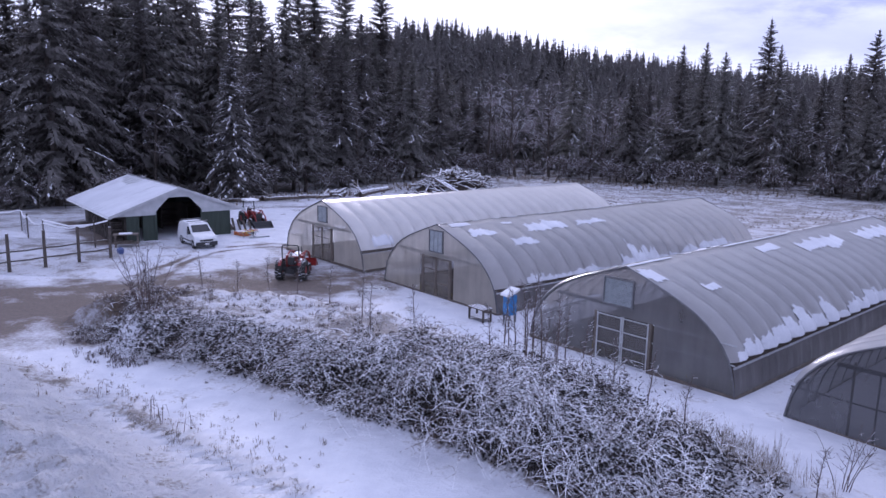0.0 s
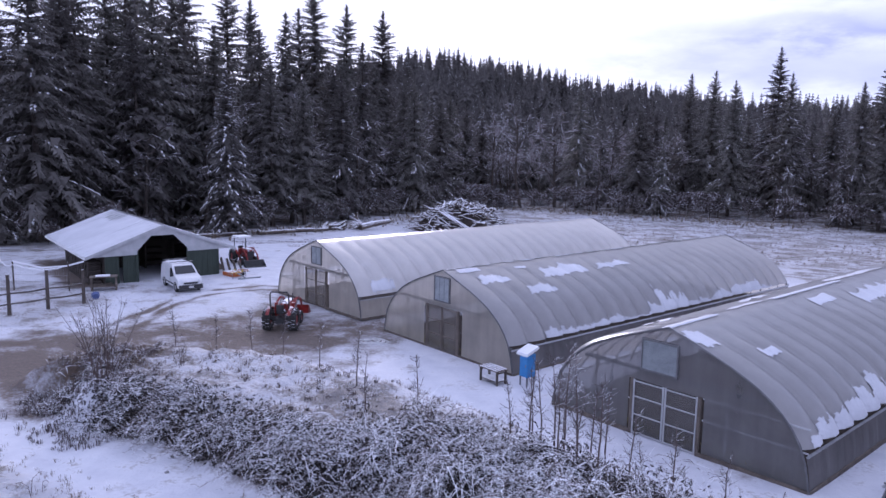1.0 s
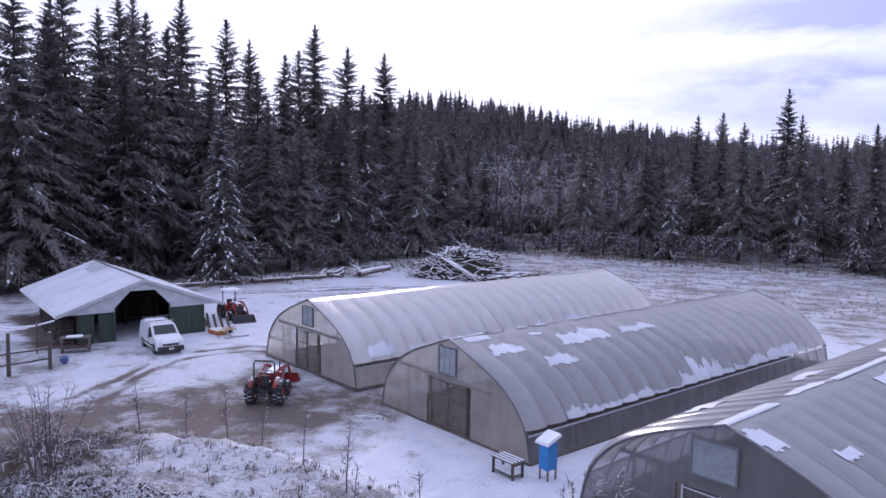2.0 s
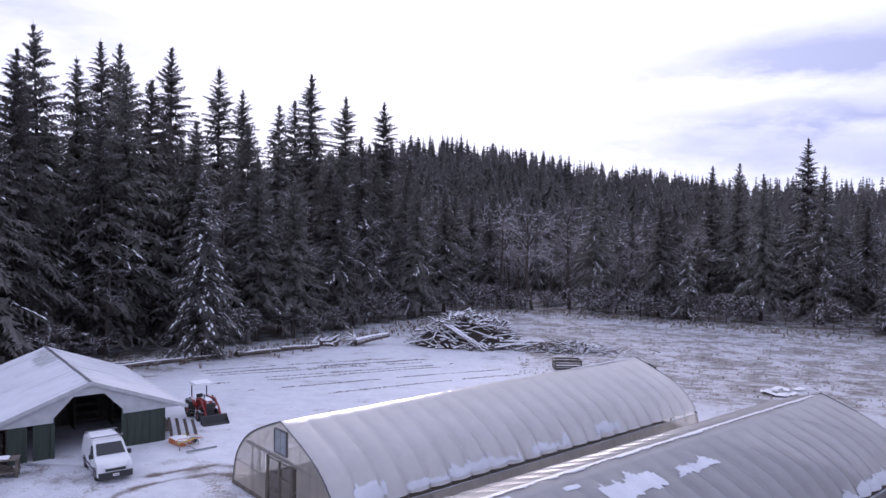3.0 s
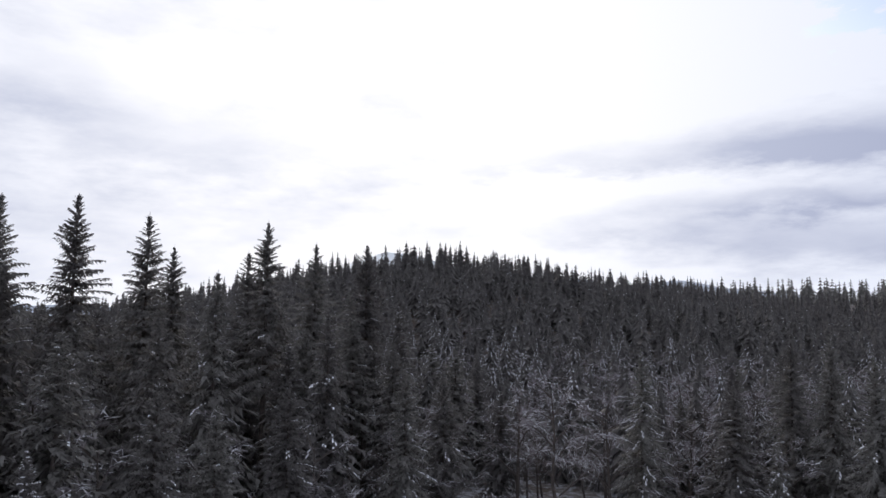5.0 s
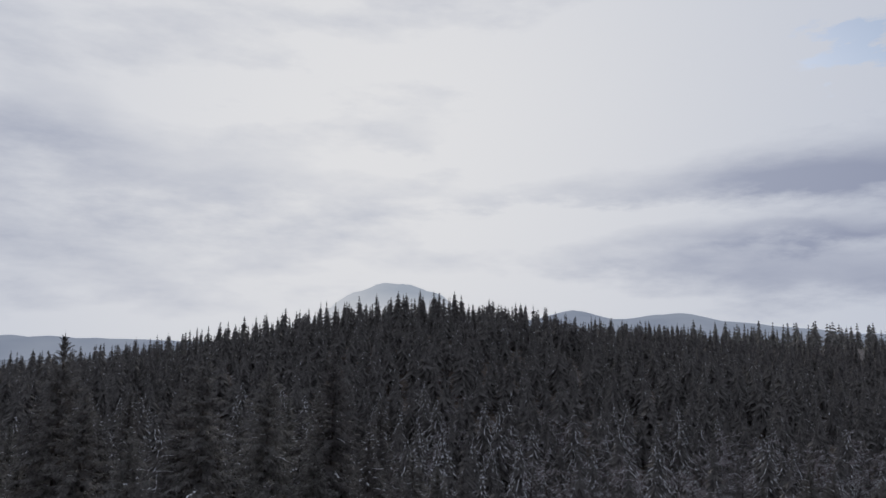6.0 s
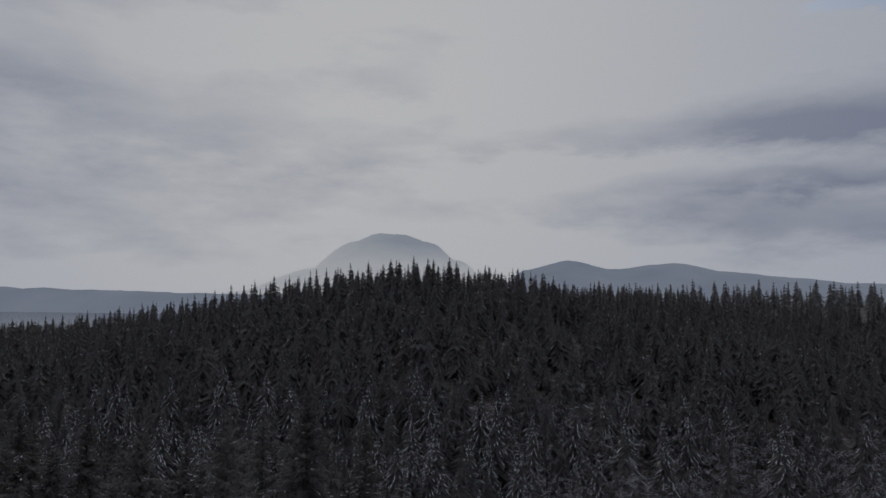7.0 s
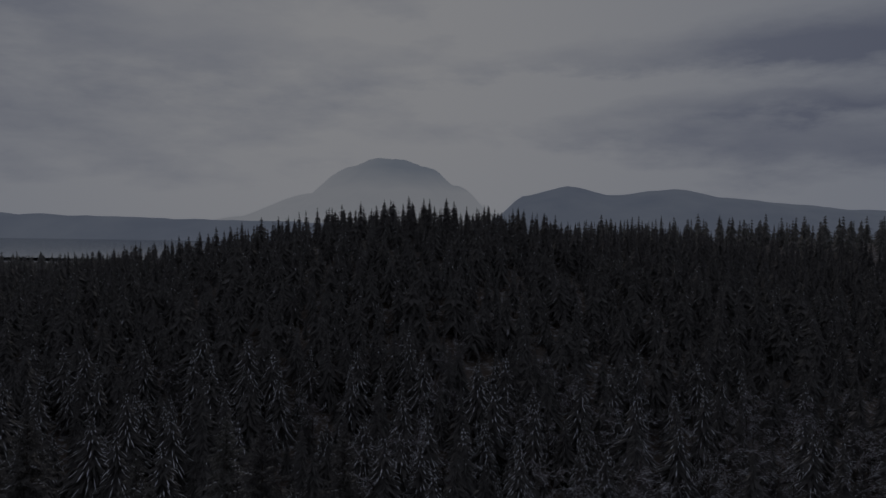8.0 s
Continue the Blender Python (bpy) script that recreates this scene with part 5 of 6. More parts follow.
def field_bin(x, y, h):
    b = thing("field_bin", "dark slatted field bin with snow inside", "bin", heading(x, y, h), "slatted bins in the field")
    w, d, t = 1.30, 0.85, 1.05
    for sx in (-w, w):
        for sy in (-d, d):
            p = Mesh()
            p.box((sx - 0.06, sy - 0.06, 0), (sx + 0.06, sy + 0.06, t))
            part("corner_post", p, POST_WOOD, b)
    for i in range(4):
        z = 0.10 + 0.25 * i
        for sy in (-d - 0.075, d + 0.075):
            s = Mesh()
            s.box((-w, sy - 0.015, z), (w, sy + 0.015, z + 0.17))
            part("slat", s, POST_WOOD, b)
        for sx in (-w - 0.075, w + 0.075):
            s = Mesh()
            s.box((sx - 0.015, -d, z), (sx + 0.015, d, z + 0.17))
            part("slat", s, POST_WOOD, b)
    f = Mesh()
    f.box((-w + 0.06, -d + 0.06, 0.06), (w - 0.06, d - 0.06, 0.50))
    part("snow_fill", f, SNOW, b)


field_bin(6.9, 88.6, (-0.1, 1))
field_bin(13.5, 85.0, (-0.16, 1))


def wavy_log(rnd, a, b, r0, r1, sides=7):
    m = Mesh()
    a, b = Vector(a), Vector(b)
    pts, rad = [], []
    for i in range(6):
        t = i / 5
        p = a.lerp(b, t) + Vector((rnd.uniform(-1, 1), rnd.uniform(-1, 1), rnd.uniform(-0.6, 0.6))) * r0 * 0.35
        pts.append(p)
        rad.append((r0 + (r1 - r0) * t) * rnd.uniform(0.9, 1.1))
    m.tube(pts, rad, sides)
    return m


def log_pile():
    rnd = random.Random(11)
    cx, cy = -4.0, 106.0
    base = land(cx, cy)
    p = thing("log_pile", "big heap of snow-dusted logs, roots and branches", "log pile", Matrix.Translation((cx, cy, base)))
    core = Mesh()
    rows, cols = 7, 22
    for j in range(rows + 1):
        for i in range(cols):
            a = 2 * math.pi * i / cols
            t = j / rows
            r = (1 - t) * (1 + 0.18 * noise.noise((math.cos(a) * 2, math.sin(a) * 2, t * 2)))
            core.v.append((7.2 * r * math.cos(a), 3.8 * r * math.sin(a), -0.1 + 3.6 * math.sin(t * math.pi / 2) * (1 + 0.15 * noise.noise((a, t * 3, 4)))))
    for j in range(rows):
        for i in range(cols):
            k = (i + 1) % cols
            core.f.append((j * cols + i, j * cols + k, (j + 1) * cols + k, (j + 1) * cols + i))
    part("heap_core", core, SOIL, p, "soil and bark packed under the logs")
    for i in range(290):
        x, y = rnd.gauss(0, 3.3), rnd.gauss(0, 2.0) - 0.6
        r = math.hypot(x / 7.4, y / 4.0)
        if r > 1.05:
            x, y, r = x / r, y / r, 1.0
        z = 3.8 * max(0.02, 1 - r ** 2.0) + rnd.uniform(-0.2, 0.35)
        L = rnd.uniform(0.8, 3.2)
        a = rnd.uniform(0, math.pi)
        tilt = rnd.uniform(-0.5, 0.5)
        d = Vector((math.cos(a) * math.cos(tilt), math.sin(a) * math.cos(tilt), math.sin(tilt))) * L / 2
        c = Vector((x, y, max(z, 0.12 + abs(d.z))))
        part("log" if L > 1.8 else "branch", wavy_log(rnd, c - d, c + d, rnd.uniform(0.06, 0.2), rnd.uniform(0.04, 0.12), 6), LOG, p)
    for a, b, r in (((-2.9, -3.0, 2.9), (1.9, -5.2, 0.1), 0.22), ((-2.3, -2.8, 2.8), (2.6, -5.0, 0.15), 0.20), ((-1.6, -3.2, 2.4), (2.2, -5.6, 0.15), 0.18), ((4.0, -3.0, 1.0), (9.6, -3.2, 1.05), 0.22), ((3.6, -3.6, 0.6), (8.6, -3.9, 0.9), 0.2), ((3.2, -4.2, 0.3), (8.0, -3.4, 1.2), 0.16), ((5.8, -4.6, 0.2), (8.8, -3.6, 1.0), 0.15)):
        part("long_log", wavy_log(rnd, a, b, r, r * 0.7, 8), LOG, p)
    twigs = Mesh()
    for i in range(700):
        x, y = rnd.uniform(-7.5, 7), rnd.gauss(0, 2.2)
        r = math.hypot(x / 8, y / 4.2)
        if r > 1:
            continue
        z = 3.9 * (1 - r ** 2.0)
        d = Vector((rnd.uniform(-1, 1), rnd.uniform(-1, 1), rnd.uniform(-0.1, 0.9))) * rnd.uniform(0.3, 0.8)
        twigs.tube([(x, y, z), Vector((x, y, z)) + d], [0.035, 0.015], 3, None, False)
    tagged(part("twig_tangle", twigs, FROST_TWIG, p), kind="stuff")
    # brash spread out beside the heap
    q = thing("brash_heap", "low spread of frosted branches beside the log heap", "brushwood", Matrix.Translation((8.5, 102.5, land(8.5, 102.5))))
    low = Mesh()
    for i in range(900):
        x, y = rnd.gauss(0, 2.6), rnd.gauss(0, 1.5)
        z = 1.0 * math.exp(-(x / 3.5) ** 2 - (y / 2) ** 2) * rnd.random() + 0.04
        a = rnd.uniform(0, 6.3)
        d = Vector((math.cos(a), math.sin(a), rnd.uniform(-0.1, 0.5))) * rnd.uniform(0.4, 1.6)
        low.tube([(x, y, z), Vector((x, y, z)) + d], [0.06, 0.03], 3, None, False)
    tagged(part("branch_litter", low, LOG, q), kind="stuff")
    for x, y, r, n in ((10.0, 155.0, 1.5, 120), (2.5, 150.0, 2.2, 160)):
        s = Mesh()
        for i in range(n):
            px, py = rnd.gauss(0, r * 0.6), rnd.gauss(0, r * 0.4)
            a = rnd.uniform(0, 6.3)
            d = Vector((math.cos(a), math.sin(a), rnd.uniform(0.0, 1.0))) * rnd.uniform(0.5, 1.5)
            pz = 1.2 * math.exp(-(px / r) ** 2) * rnd.random()
            s.tube([(px, py, pz), Vector((px, py, pz)) + d], [0.09, 0.05], 4, None, False)
        solid("brushwood", s, PALE_TWIG, "small frosted heap of brushwood at the forest edge", "brushwood", m=Matrix.Translation((x, y, land(x, y))))


log_pile()


def stump():
    rnd = random.Random(4)
    x, y = -18.4, 102.3
    s = thing("uprooted_stump", "snow-covered uprooted stump with clawing roots", "stump", Matrix.Translation((x, y, land(x, y))))
    trunk = Mesh()
    trunk.tube([(0.5, 0, 0.5), (2.2, 1.5, 0.85), (4.2, 3.0, 1.1)], [0.5, 0.42, 0.34], 9)
    part("trunk", trunk, LOG, s)
    for i in range(16):
        a = rnd.uniform(0, 6.28)
        r = Mesh()
        e = Vector((-0.4 + 0.5 * rnd.uniform(-1, 1), 1.3 * math.cos(a), 1.2 + 1.5 * math.sin(a) * 0.9))
        r.tube([(0.5, 0, 0.8), Vector((0.1, 0.5 * math.cos(a), 1.0 + 0.6 * math.sin(a))), (e.x, e.y, max(0.05, e.z))], [0.26, 0.16, 0.05], 6)
        part("root", r, LOG, s)
    t = thing("stump_heap", "pair of dark stumps dusted with snow", "stump", Matrix.Translation((-21.6, 101.6, land(-21.6, 101.6))))
    for i in range(22):
        a = rnd.uniform(0, 6.28)
        r = Mesh()
        b = Vector((rnd.uniform(-1.6, 1.6), rnd.uniform(-0.6, 0.6), rnd.uniform(0.1, 0.7)))
        d = Vector((math.cos(a), math.sin(a) * 0.6, rnd.uniform(-0.1, 0.8))) * rnd.uniform(0.5, 1.2)
        r.tube([b, b + d * 0.6, b + d], [0.28, 0.2, 0.08], 6)
        part("root", r, LOG, t)
    for a, b, r in (((-37.5, 77.6), (-29.6, 89.0), 0.27), ((-28.6, 90.2), (-25.2, 95.0), 0.30), ((-25.3, 95.6), (-21.9, 100.0), 0.30), ((-39, 79.0), (-33, 86.5), 0.22)):
        za, zb = land(*a) + r * 0.8, land(*b) + r * 0.8
        m = wavy_log(rnd, (a[0], a[1], za), (b[0], b[1], zb), r, r * 0.75, 9)
        solid("fallen_log", m, DARK_LOG, "fallen trunk along the forest edge, snow along its top", "log", "fallen trunks by the wood")


stump()


def sheets_stack():
    """Curled pale plastic sheets lying in the weeds behind the greenhouses."""
    rnd = random.Random(9)
    for i in range(11):
        x, y = 24.5 + rnd.uniform(-2.2, 2.2), 77 + rnd.uniform(-3, 3)
        m = Mesh()
        n = 8
        a = rnd.uniform(0, 3)
        w, d = rnd.uniform(0.4, 0.7), rnd.uniform(0.22, 0.4)
        for top in (0, 1):
            for j in range(n + 1):
                for k in range(5):
                    u, v = (j / n - 0.5) * 2 * w, (k / 4 - 0.5) * 2 * d
                    z = 0.06 + 0.2 * abs(math.sin(u * 2.3 + i)) * (0.6 + 0.4 * v) + 0.035 * top
                    m.v.append((x + u * math.cos(a) - v * math.sin(a), y + u * math.sin(a) + v * math.cos(a), land(x, y) + z))
        w5 = (n + 1) * 5
        for j in range(n):
            for k in range(4):
                q = j * 5 + k
                m.f.append((q + w5, q + w5 + 5, q + w5 + 6, q + w5 + 1))
                m.f.append((q, q + 1, q + 6, q + 5))
        solid("plastic_sheet", m, WHITE_PAINT, "crumpled pale plastic sheet among dead weeds", "plastic sheet", "plastic sheets in the weeds", smooth=True)


sheets_stack()

# ---------------------------------------------------------------- brambles, saplings and dead grass


def bank_brambles():
    """Arching frosted canes over the bank, each thicket one thing of countless canes."""
    rnd = random.Random(21)
    for k in range(12):
        m, fine, under = Mesh(), Mesh(), Mesh()
        u = (k + 0.5) / 12
        mound = step(0.34, 0.50, u) * step(0.98, 0.80, u)   # here the thicket swells over the whole bank
        tail = step(0.76, 0.92, u)
        for i in range(int(185 + 190 * mound - 25 * tail)):
            s = (k + rnd.random()) / 12 * (len(BANK) - 1)
            j = min(int(s), len(BANK) - 2)
            t = s - j
            (ax, ay), (bx, by) = BANK[j], BANK[j + 1]
            d = Vector((bx - ax, by - ay, 0)).normalized()
            nrm = Vector((d.y, -d.x, 0))                    # towards the track
            over = rnd.random() < 0.55 * mound
            off = rnd.uniform(-1.7, 1.6) if over else rnd.uniform(1.15 - 0.5 * mound, 2.45)
            x, y = ax + (bx - ax) * t + nrm.x * off, ay + (by - ay) * t + nrm.y * off
            if k == 0 and rnd.random() < 0.35:
                around, reach = rnd.uniform(2.2, 4.9), 2.6 * math.sqrt(rnd.uniform(0.1, 1.0))
                x, y = BANK[0][0] + reach * math.cos(around), BANK[0][1] + reach * math.sin(around)
            clump = noise.noise((x * 0.8, y * 0.8, 12.0))
            if clump < -0.12 and rnd.random() < 0.8:
                continue
            z = land(x, y)
            a = math.atan2(nrm.y, nrm.x) + rnd.gauss(0, 0.95) if rnd.random() < 0.75 else rnd.uniform(0, 2 * math.pi)
            L = rnd.uniform(0.5, 1.4) * (1 + 0.7 * mound * rnd.random())
            H = (0.07 + 0.30 * max(0.0, clump + 0.15)) * rnd.uniform(0.6, 1.5) * (1 + 1.9 * mound) * (1 - 0.35 * tail)
            bend = rnd.uniform(-1.2, 1.2)
            pts = []
            for q in range(8):
                v = q / 7
                px, py = x + math.cos(a + bend * v) * L * v, y + math.sin(a + bend * v) * L * v
                pz = max(land(px, py) + 0.04, z + H * 4 * v * (1 - 0.74 * v) - 0.5 * L * v * v * 0.5)
                pts.append((px + rnd.uniform(-0.02, 0.02), py + rnd.uniform(-0.02, 0.02), pz))
            r = rnd.choice((0.006, 0.008, 0.010, 0.014))
            m.tube(pts, [r, r, r, r, r * 0.9, r * 0.8, r * 0.6, r * 0.4], 3, None, False)
            for q in (1, 2, 2, 3, 3, 4, 4, 5, 5, 6, 6, 7):
                p = Vector(pts[q])
                e = Vector((rnd.uniform(-1, 1), rnd.uniform(-1, 1), rnd.uniform(-0.6, 0.6))) * rnd.uniform(0.10, 0.42)
                kink = p + e * 0.5 + Vector((rnd.uniform(-0.06, 0.06), rnd.uniform(-0.06, 0.06), rnd.uniform(0.0, 0.06)))
                (m if rnd.random() < 0.5 else fine).tube([p, kink, p + e], [r * 0.7, r * 0.6, r * 0.35], 3, None, False)
            # near-black leaf scraps stand in for the shade inside the thicket
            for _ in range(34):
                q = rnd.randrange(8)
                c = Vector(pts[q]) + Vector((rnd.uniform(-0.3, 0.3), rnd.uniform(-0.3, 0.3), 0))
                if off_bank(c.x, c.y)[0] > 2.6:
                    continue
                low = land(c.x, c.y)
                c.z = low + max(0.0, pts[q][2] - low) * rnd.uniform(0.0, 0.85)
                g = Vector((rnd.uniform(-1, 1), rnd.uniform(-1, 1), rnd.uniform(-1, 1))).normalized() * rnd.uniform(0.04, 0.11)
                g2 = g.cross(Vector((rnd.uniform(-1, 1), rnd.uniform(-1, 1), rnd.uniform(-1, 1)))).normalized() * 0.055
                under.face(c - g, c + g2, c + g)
        b = thing("bramble_thicket", "tangled frosted brambles arching down the bank to the track", "brambles", None, "bramble thickets on the bank")
        tagged(part("cane_tangle", m, CANE, b, "arching canes white with rime"), kind="stuff")
        tagged(part("twig_tangle", fine, CANE_TWIG, b, "thin brown twigs dusted with frost"), kind="stuff")
        tagged(part("withered_foliage", under, SHADE_LEAF, b, "near-black leaf scraps standing in for shade inside the thicket"), kind="stuff")


bank_brambles()


def sapling(x, y, height, seed, spread_=0.25, stems=1, label="bare young sapling with a slim stem on the snowy bank"):
    rnd = random.Random(seed)
    z = land(x, y)
    s = thing("sapling", label, "sapling", Matrix.Translation((x, y, z)), "bare saplings on the bank")
    for k in range(stems):
        stem, twig = Mesh(), Mesh()
        lean = Vector((rnd.uniform(-1, 1), rnd.uniform(-1, 1), 0)) * (0.08 if stems == 1 else 0.34) * height
        foot = Vector((rnd.uniform(-1, 1), rnd.uniform(-1, 1), 0)) * (0.0 if stems == 1 else 0.28)
        h = height * rnd.uniform(0.75, 1.0) if k else height
        pts = [foot + Vector((0, 0, -0.05)) + lean * (t * t if stems == 1 else t ** 1.3) + Vector((0.03 * rnd.uniform(-1, 1), 0.03 * rnd.uniform(-1, 1), h * t)) for t in (0, 0.25, 0.5, 0.75, 1.0)]
        r = (0.010 * height + 0.006) * (1.0 if stems == 1 else 0.55)
        stem.tube(pts, [r, r * 0.85, r * 0.65, r * 0.45, 0.006], 5)
        part("stem", stem, STEM, s)
        for i in range(int((10 if stems == 1 else 3) * height)):
            t = rnd.uniform(0.3, 0.98)
            j = min(3, int(t * 4))
            b = pts[j].lerp(pts[j + 1], t * 4 - j)
            a = rnd.uniform(0, 6.28)
            d = Vector((math.cos(a), math.sin(a), rnd.uniform(0.5, 1.3))) * height * spread_ * rnd.uniform(0.3, 1.0) * (1.15 - t)
            mid = b + d * 0.5 + Vector((0, 0, -0.02))
            twig.tube([b, mid, b + d], [0.009, 0.007, 0.004], 3, None, False)
            for _ in range(2):
                e = Vector((rnd.uniform(-1, 1), rnd.uniform(-1, 1), rnd.uniform(0, 1))) * 0.13 * height * spread_ * 3
                twig.tube([mid, mid + e], [0.006, 0.004], 3, None, False)
        tagged(part("twig_spray", twig, FROST_TWIG, s), kind="stuff")


SAPLINGS = [(-12.6, 31.8, 2.1), (-10.8, 31.9, 1.9), (-9.2, 31.8, 2.2), (-7.4, 30.4, 2.0), (-5.4, 28.4, 1.8), (-3.6, 26.6, 2.1), (-2.65, 22.9, 1.9), (-0.95, 22.2, 2.2), (3.4, 20.0, 2.9), (2.9, 21.2, 2.7), (3.9, 21.4, 2.6), (4.6, 19.4, 2.0), (5.4, 18.4, 2.0), (2.6, 22.2, 2.3), (3.3, 22.6, 2.0), (9.2, 13.6, 1.6), (2.2, 21.0, 2.5), (2.4, 22.9, 2.2), (3.1, 20.8, 2.9), (3.6, 22.0, 2.4), (4.2, 20.6, 2.5), (1.7, 21.8, 1.9), (2.9, 20.2, 2.4), (5.0, 19.9, 1.8), (6.2, 17.4, 1.8), (7.0, 16.6, 1.7), (3.75, 18.9, 2.6), (5.9, 18.9, 1.6)]
for i, (x, y, h) in enumerate(SAPLINGS):
    sapling(x, y, h, 100 + i)
sapling(-12.9, 26.7, 3.1, 300, 0.22, 17, "many-stemmed bare shrub at the end of the bank")
sapling(-10.6, 28.0, 1.3, 301, 0.3, 5, "many-stemmed bare shrub at the end of the bank")
sapling(11.2, 16.4, 1.9, 302, 0.3, 6, "many-stemmed bare shrub at the end of the bank")


def grass_tufts(name, label, places, mat, blades, height, width, seed):
    rnd = random.Random(seed)
    m = Mesh()
    for x, y, scale in places:
        z = land(x, y)
        for i in range(blades):
            a, r = rnd.uniform(0, 6.28), rnd.uniform(0, 0.18) * scale
            b = Vector((x + r * math.cos(a), y + r * math.sin(a), z - 0.01))
            h = height * scale * rnd.uniform(0.5, 1.1)
            d = Vector((math.cos(a + 0.4), math.sin(a + 0.4), 0)) * h * rnd.uniform(0.15, 0.8)
            w = Vector((-math.sin(a), math.cos(a), 0)) * width
            mid = b + d * 0.35 + Vector((0, 0, h * 0.7))
            m.face(b - w, b + w, mid + w * 0.7, mid - w * 0.7)
            m.face(mid - w * 0.7, mid + w * 0.7, b + d + Vector((0, 0, h * rnd.uniform(0.5, 1.0))))
    solid(name, m, mat, label, "grass", kind="stuff")


def along(line, n, wide, seed, scale=(0.6, 1.3)):
    rnd = random.Random(seed)
    out = []
    for _ in range(n):
        s = rnd.random() * (len(line) - 1)
        j = min(int(s), len(line) - 2)
        t = s - j
        out.append((line[j][0] + (line[j + 1][0] - line[j][0]) * t + rnd.gauss(0, wide), line[j][1] + (line[j + 1][1] - line[j][1]) * t + rnd.gauss(0, wide), rnd.uniform(*scale)))
    return out


grass_tufts("dead_grass", "frosted dead grass on top of the bank", along([(-13, 29), (-8, 28.2), (-4, 25.4), (-0.5, 22.6), (2.5, 21.5)], 300, 1.8, 31, (0.3, 1.1)), PALE_STRAW, 11, 0.26, 0.009, 1)
rnd = random.Random(37)
grass_tufts("dead_grass", "small dead tufts poking through snow beside the track", [(x, y, rnd.uniform(0.3, 0.9)) for x, y in ((rnd.uniform(-20, -1), rnd.uniform(8, 24)) for _ in range(700)) if (x + 10.8) * 0.62 + (y - 19.9) * 0.78 < -0.8], STRAW, 6, 0.13, 0.008, 7)
grass_tufts("dead_grass", "low frosted clumps of withered grass on the bank", along([(-13, 29), (-8, 28.2), (-4, 25.4), (-0.5, 22.6), (2.5, 21.5)], 230, 1.9, 39, (0.5, 1.3)), FROST_TWIG, 16, 0.20, 0.011, 9)
rnd = random.Random(44)
grass_tufts("dead_grass", "frosted withered grass round the end of the bank", [(BANK[0][0] + rnd.uniform(0.5, 4.3) * math.cos(a), BANK[0][1] + rnd.uniform(0.5, 4.3) * math.sin(a), rnd.uniform(0.5, 1.3)) for a in (rnd.uniform(1.7, 5.2) for _ in range(420))], FROST_TWIG, 12, 0.30, 0.011, 10)
grass_tufts("dead_grass", "brown dead weeds standing on top of the bank", along([(-13, 29), (-8, 28.2), (-4, 25.4), (-0.5, 22.6), (2.5, 21.5)], 170, 1.9, 38, (0.4, 1.2)), STRAW, 9, 0.30, 0.009, 8)
grass_tufts("dead_grass", "brown dead grass at the end of the bank by the greenhouse", along([(5.0, 19.4), (7.8, 18.6), (9.4, 16.8)], 280, 0.7, 32), PALE_STRAW, 9, 0.62, 0.005, 2)
grass_tufts("dead_grass", "thin brown weed stems at the end of the bank", along([(5.4, 19.4), (8.2, 18.6), (9.4, 16.6)], 240, 0.6, 45), STRAW, 10, 0.85, 0.005, 13)
grass_tufts("dead_grass", "dead grass on the verge of the snowy track", along([(-16.5, 23.4), (-10.6, 20.3), (-6.6, 17.4), (-3.0, 14.6)], 330, 0.75, 33, (0.15, 1.0)), STRAW, 9, 0.24, 0.006, 3)
grass_tufts("dead_grass", "strip of brown dead grass along the greenhouse", along([(-5.5, 66.4), (8.2, 81.6)], 620, 0.6, 34, (0.4, 1.2)), PALE_STRAW, 12, 0.6, 0.012, 4)
rnd = random.Random(35)
grass_tufts("field_grass", "tufts of dead grass poking through the field snow", [(rnd.uniform(2, 62), rnd.uniform(72, 146), rnd.uniform(0.5, 1.3)) for _ in range(2600)], STRAW, 7, 0.30, 0.014, 5)
grass_tufts("field_grass", "dead grass along the foot of the forest", along([(-40, 76), (-30, 90), (-23, 104), (-12, 122), (0, 146), (27, 136), (50, 120)], 700, 2.0, 36), STRAW, 9, 0.8, 0.03, 6)
for i, (x, y, h) in enumerate([(-9.1, 19.0, 0.75), (-8.4, 18.6, 0.7), (-7.6, 17.9, 0.6), (-11.6, 20.6, 0.5)]):
    rnd = random.Random(60 + i)
    m = Mesh()
    for k in range(3):
        a, tall, far = rnd.uniform(0, 6.28), h * rnd.uniform(0.5, 1.1), rnd.uniform(0.15, 0.7)
        way = Vector((math.cos(a), math.sin(a), 0))
        foot = Vector((rnd.uniform(-0.25, 0.25), rnd.uniform(-0.25, 0.25), -0.02))
        m.tube([foot, foot + way * far * 0.15 + Vector((0, 0, tall)), foot + way * far * 0.6 + Vector((0, 0, tall * 1.15)), foot + way * far + Vector((0, 0, tall * rnd.uniform(0.6, 1.0)))], [0.010, 0.009, 0.007, 0.004], 4)
    solid("bent_weed", m, STEM, "bent dead weed stalks on the verge of the track", "weed", "dead weeds on the verge", m=Matrix.Translation((x, y, land(x, y))))

for cx, cy, lx in ((7.02, 26.3, (0.4, 4.5)), (7.02, 26.3, (-4.2, 0.4)), (-1.31, 36.5, (-4.2, 1.2))):
    ca, sa = math.cos(radians(45)), math.sin(radians(45))
    ends = [(cx + ca * q + sa * 0.45, cy - sa * q + ca * 0.45) for q in lx]
    grass_tufts("dead_grass", "yellowed weeds behind the foot of the greenhouse gable", along(ends, 60, 0.14, 71, (0.6, 1.2)), YELLOW_WEED, 10, 0.42, 0.016, 12)

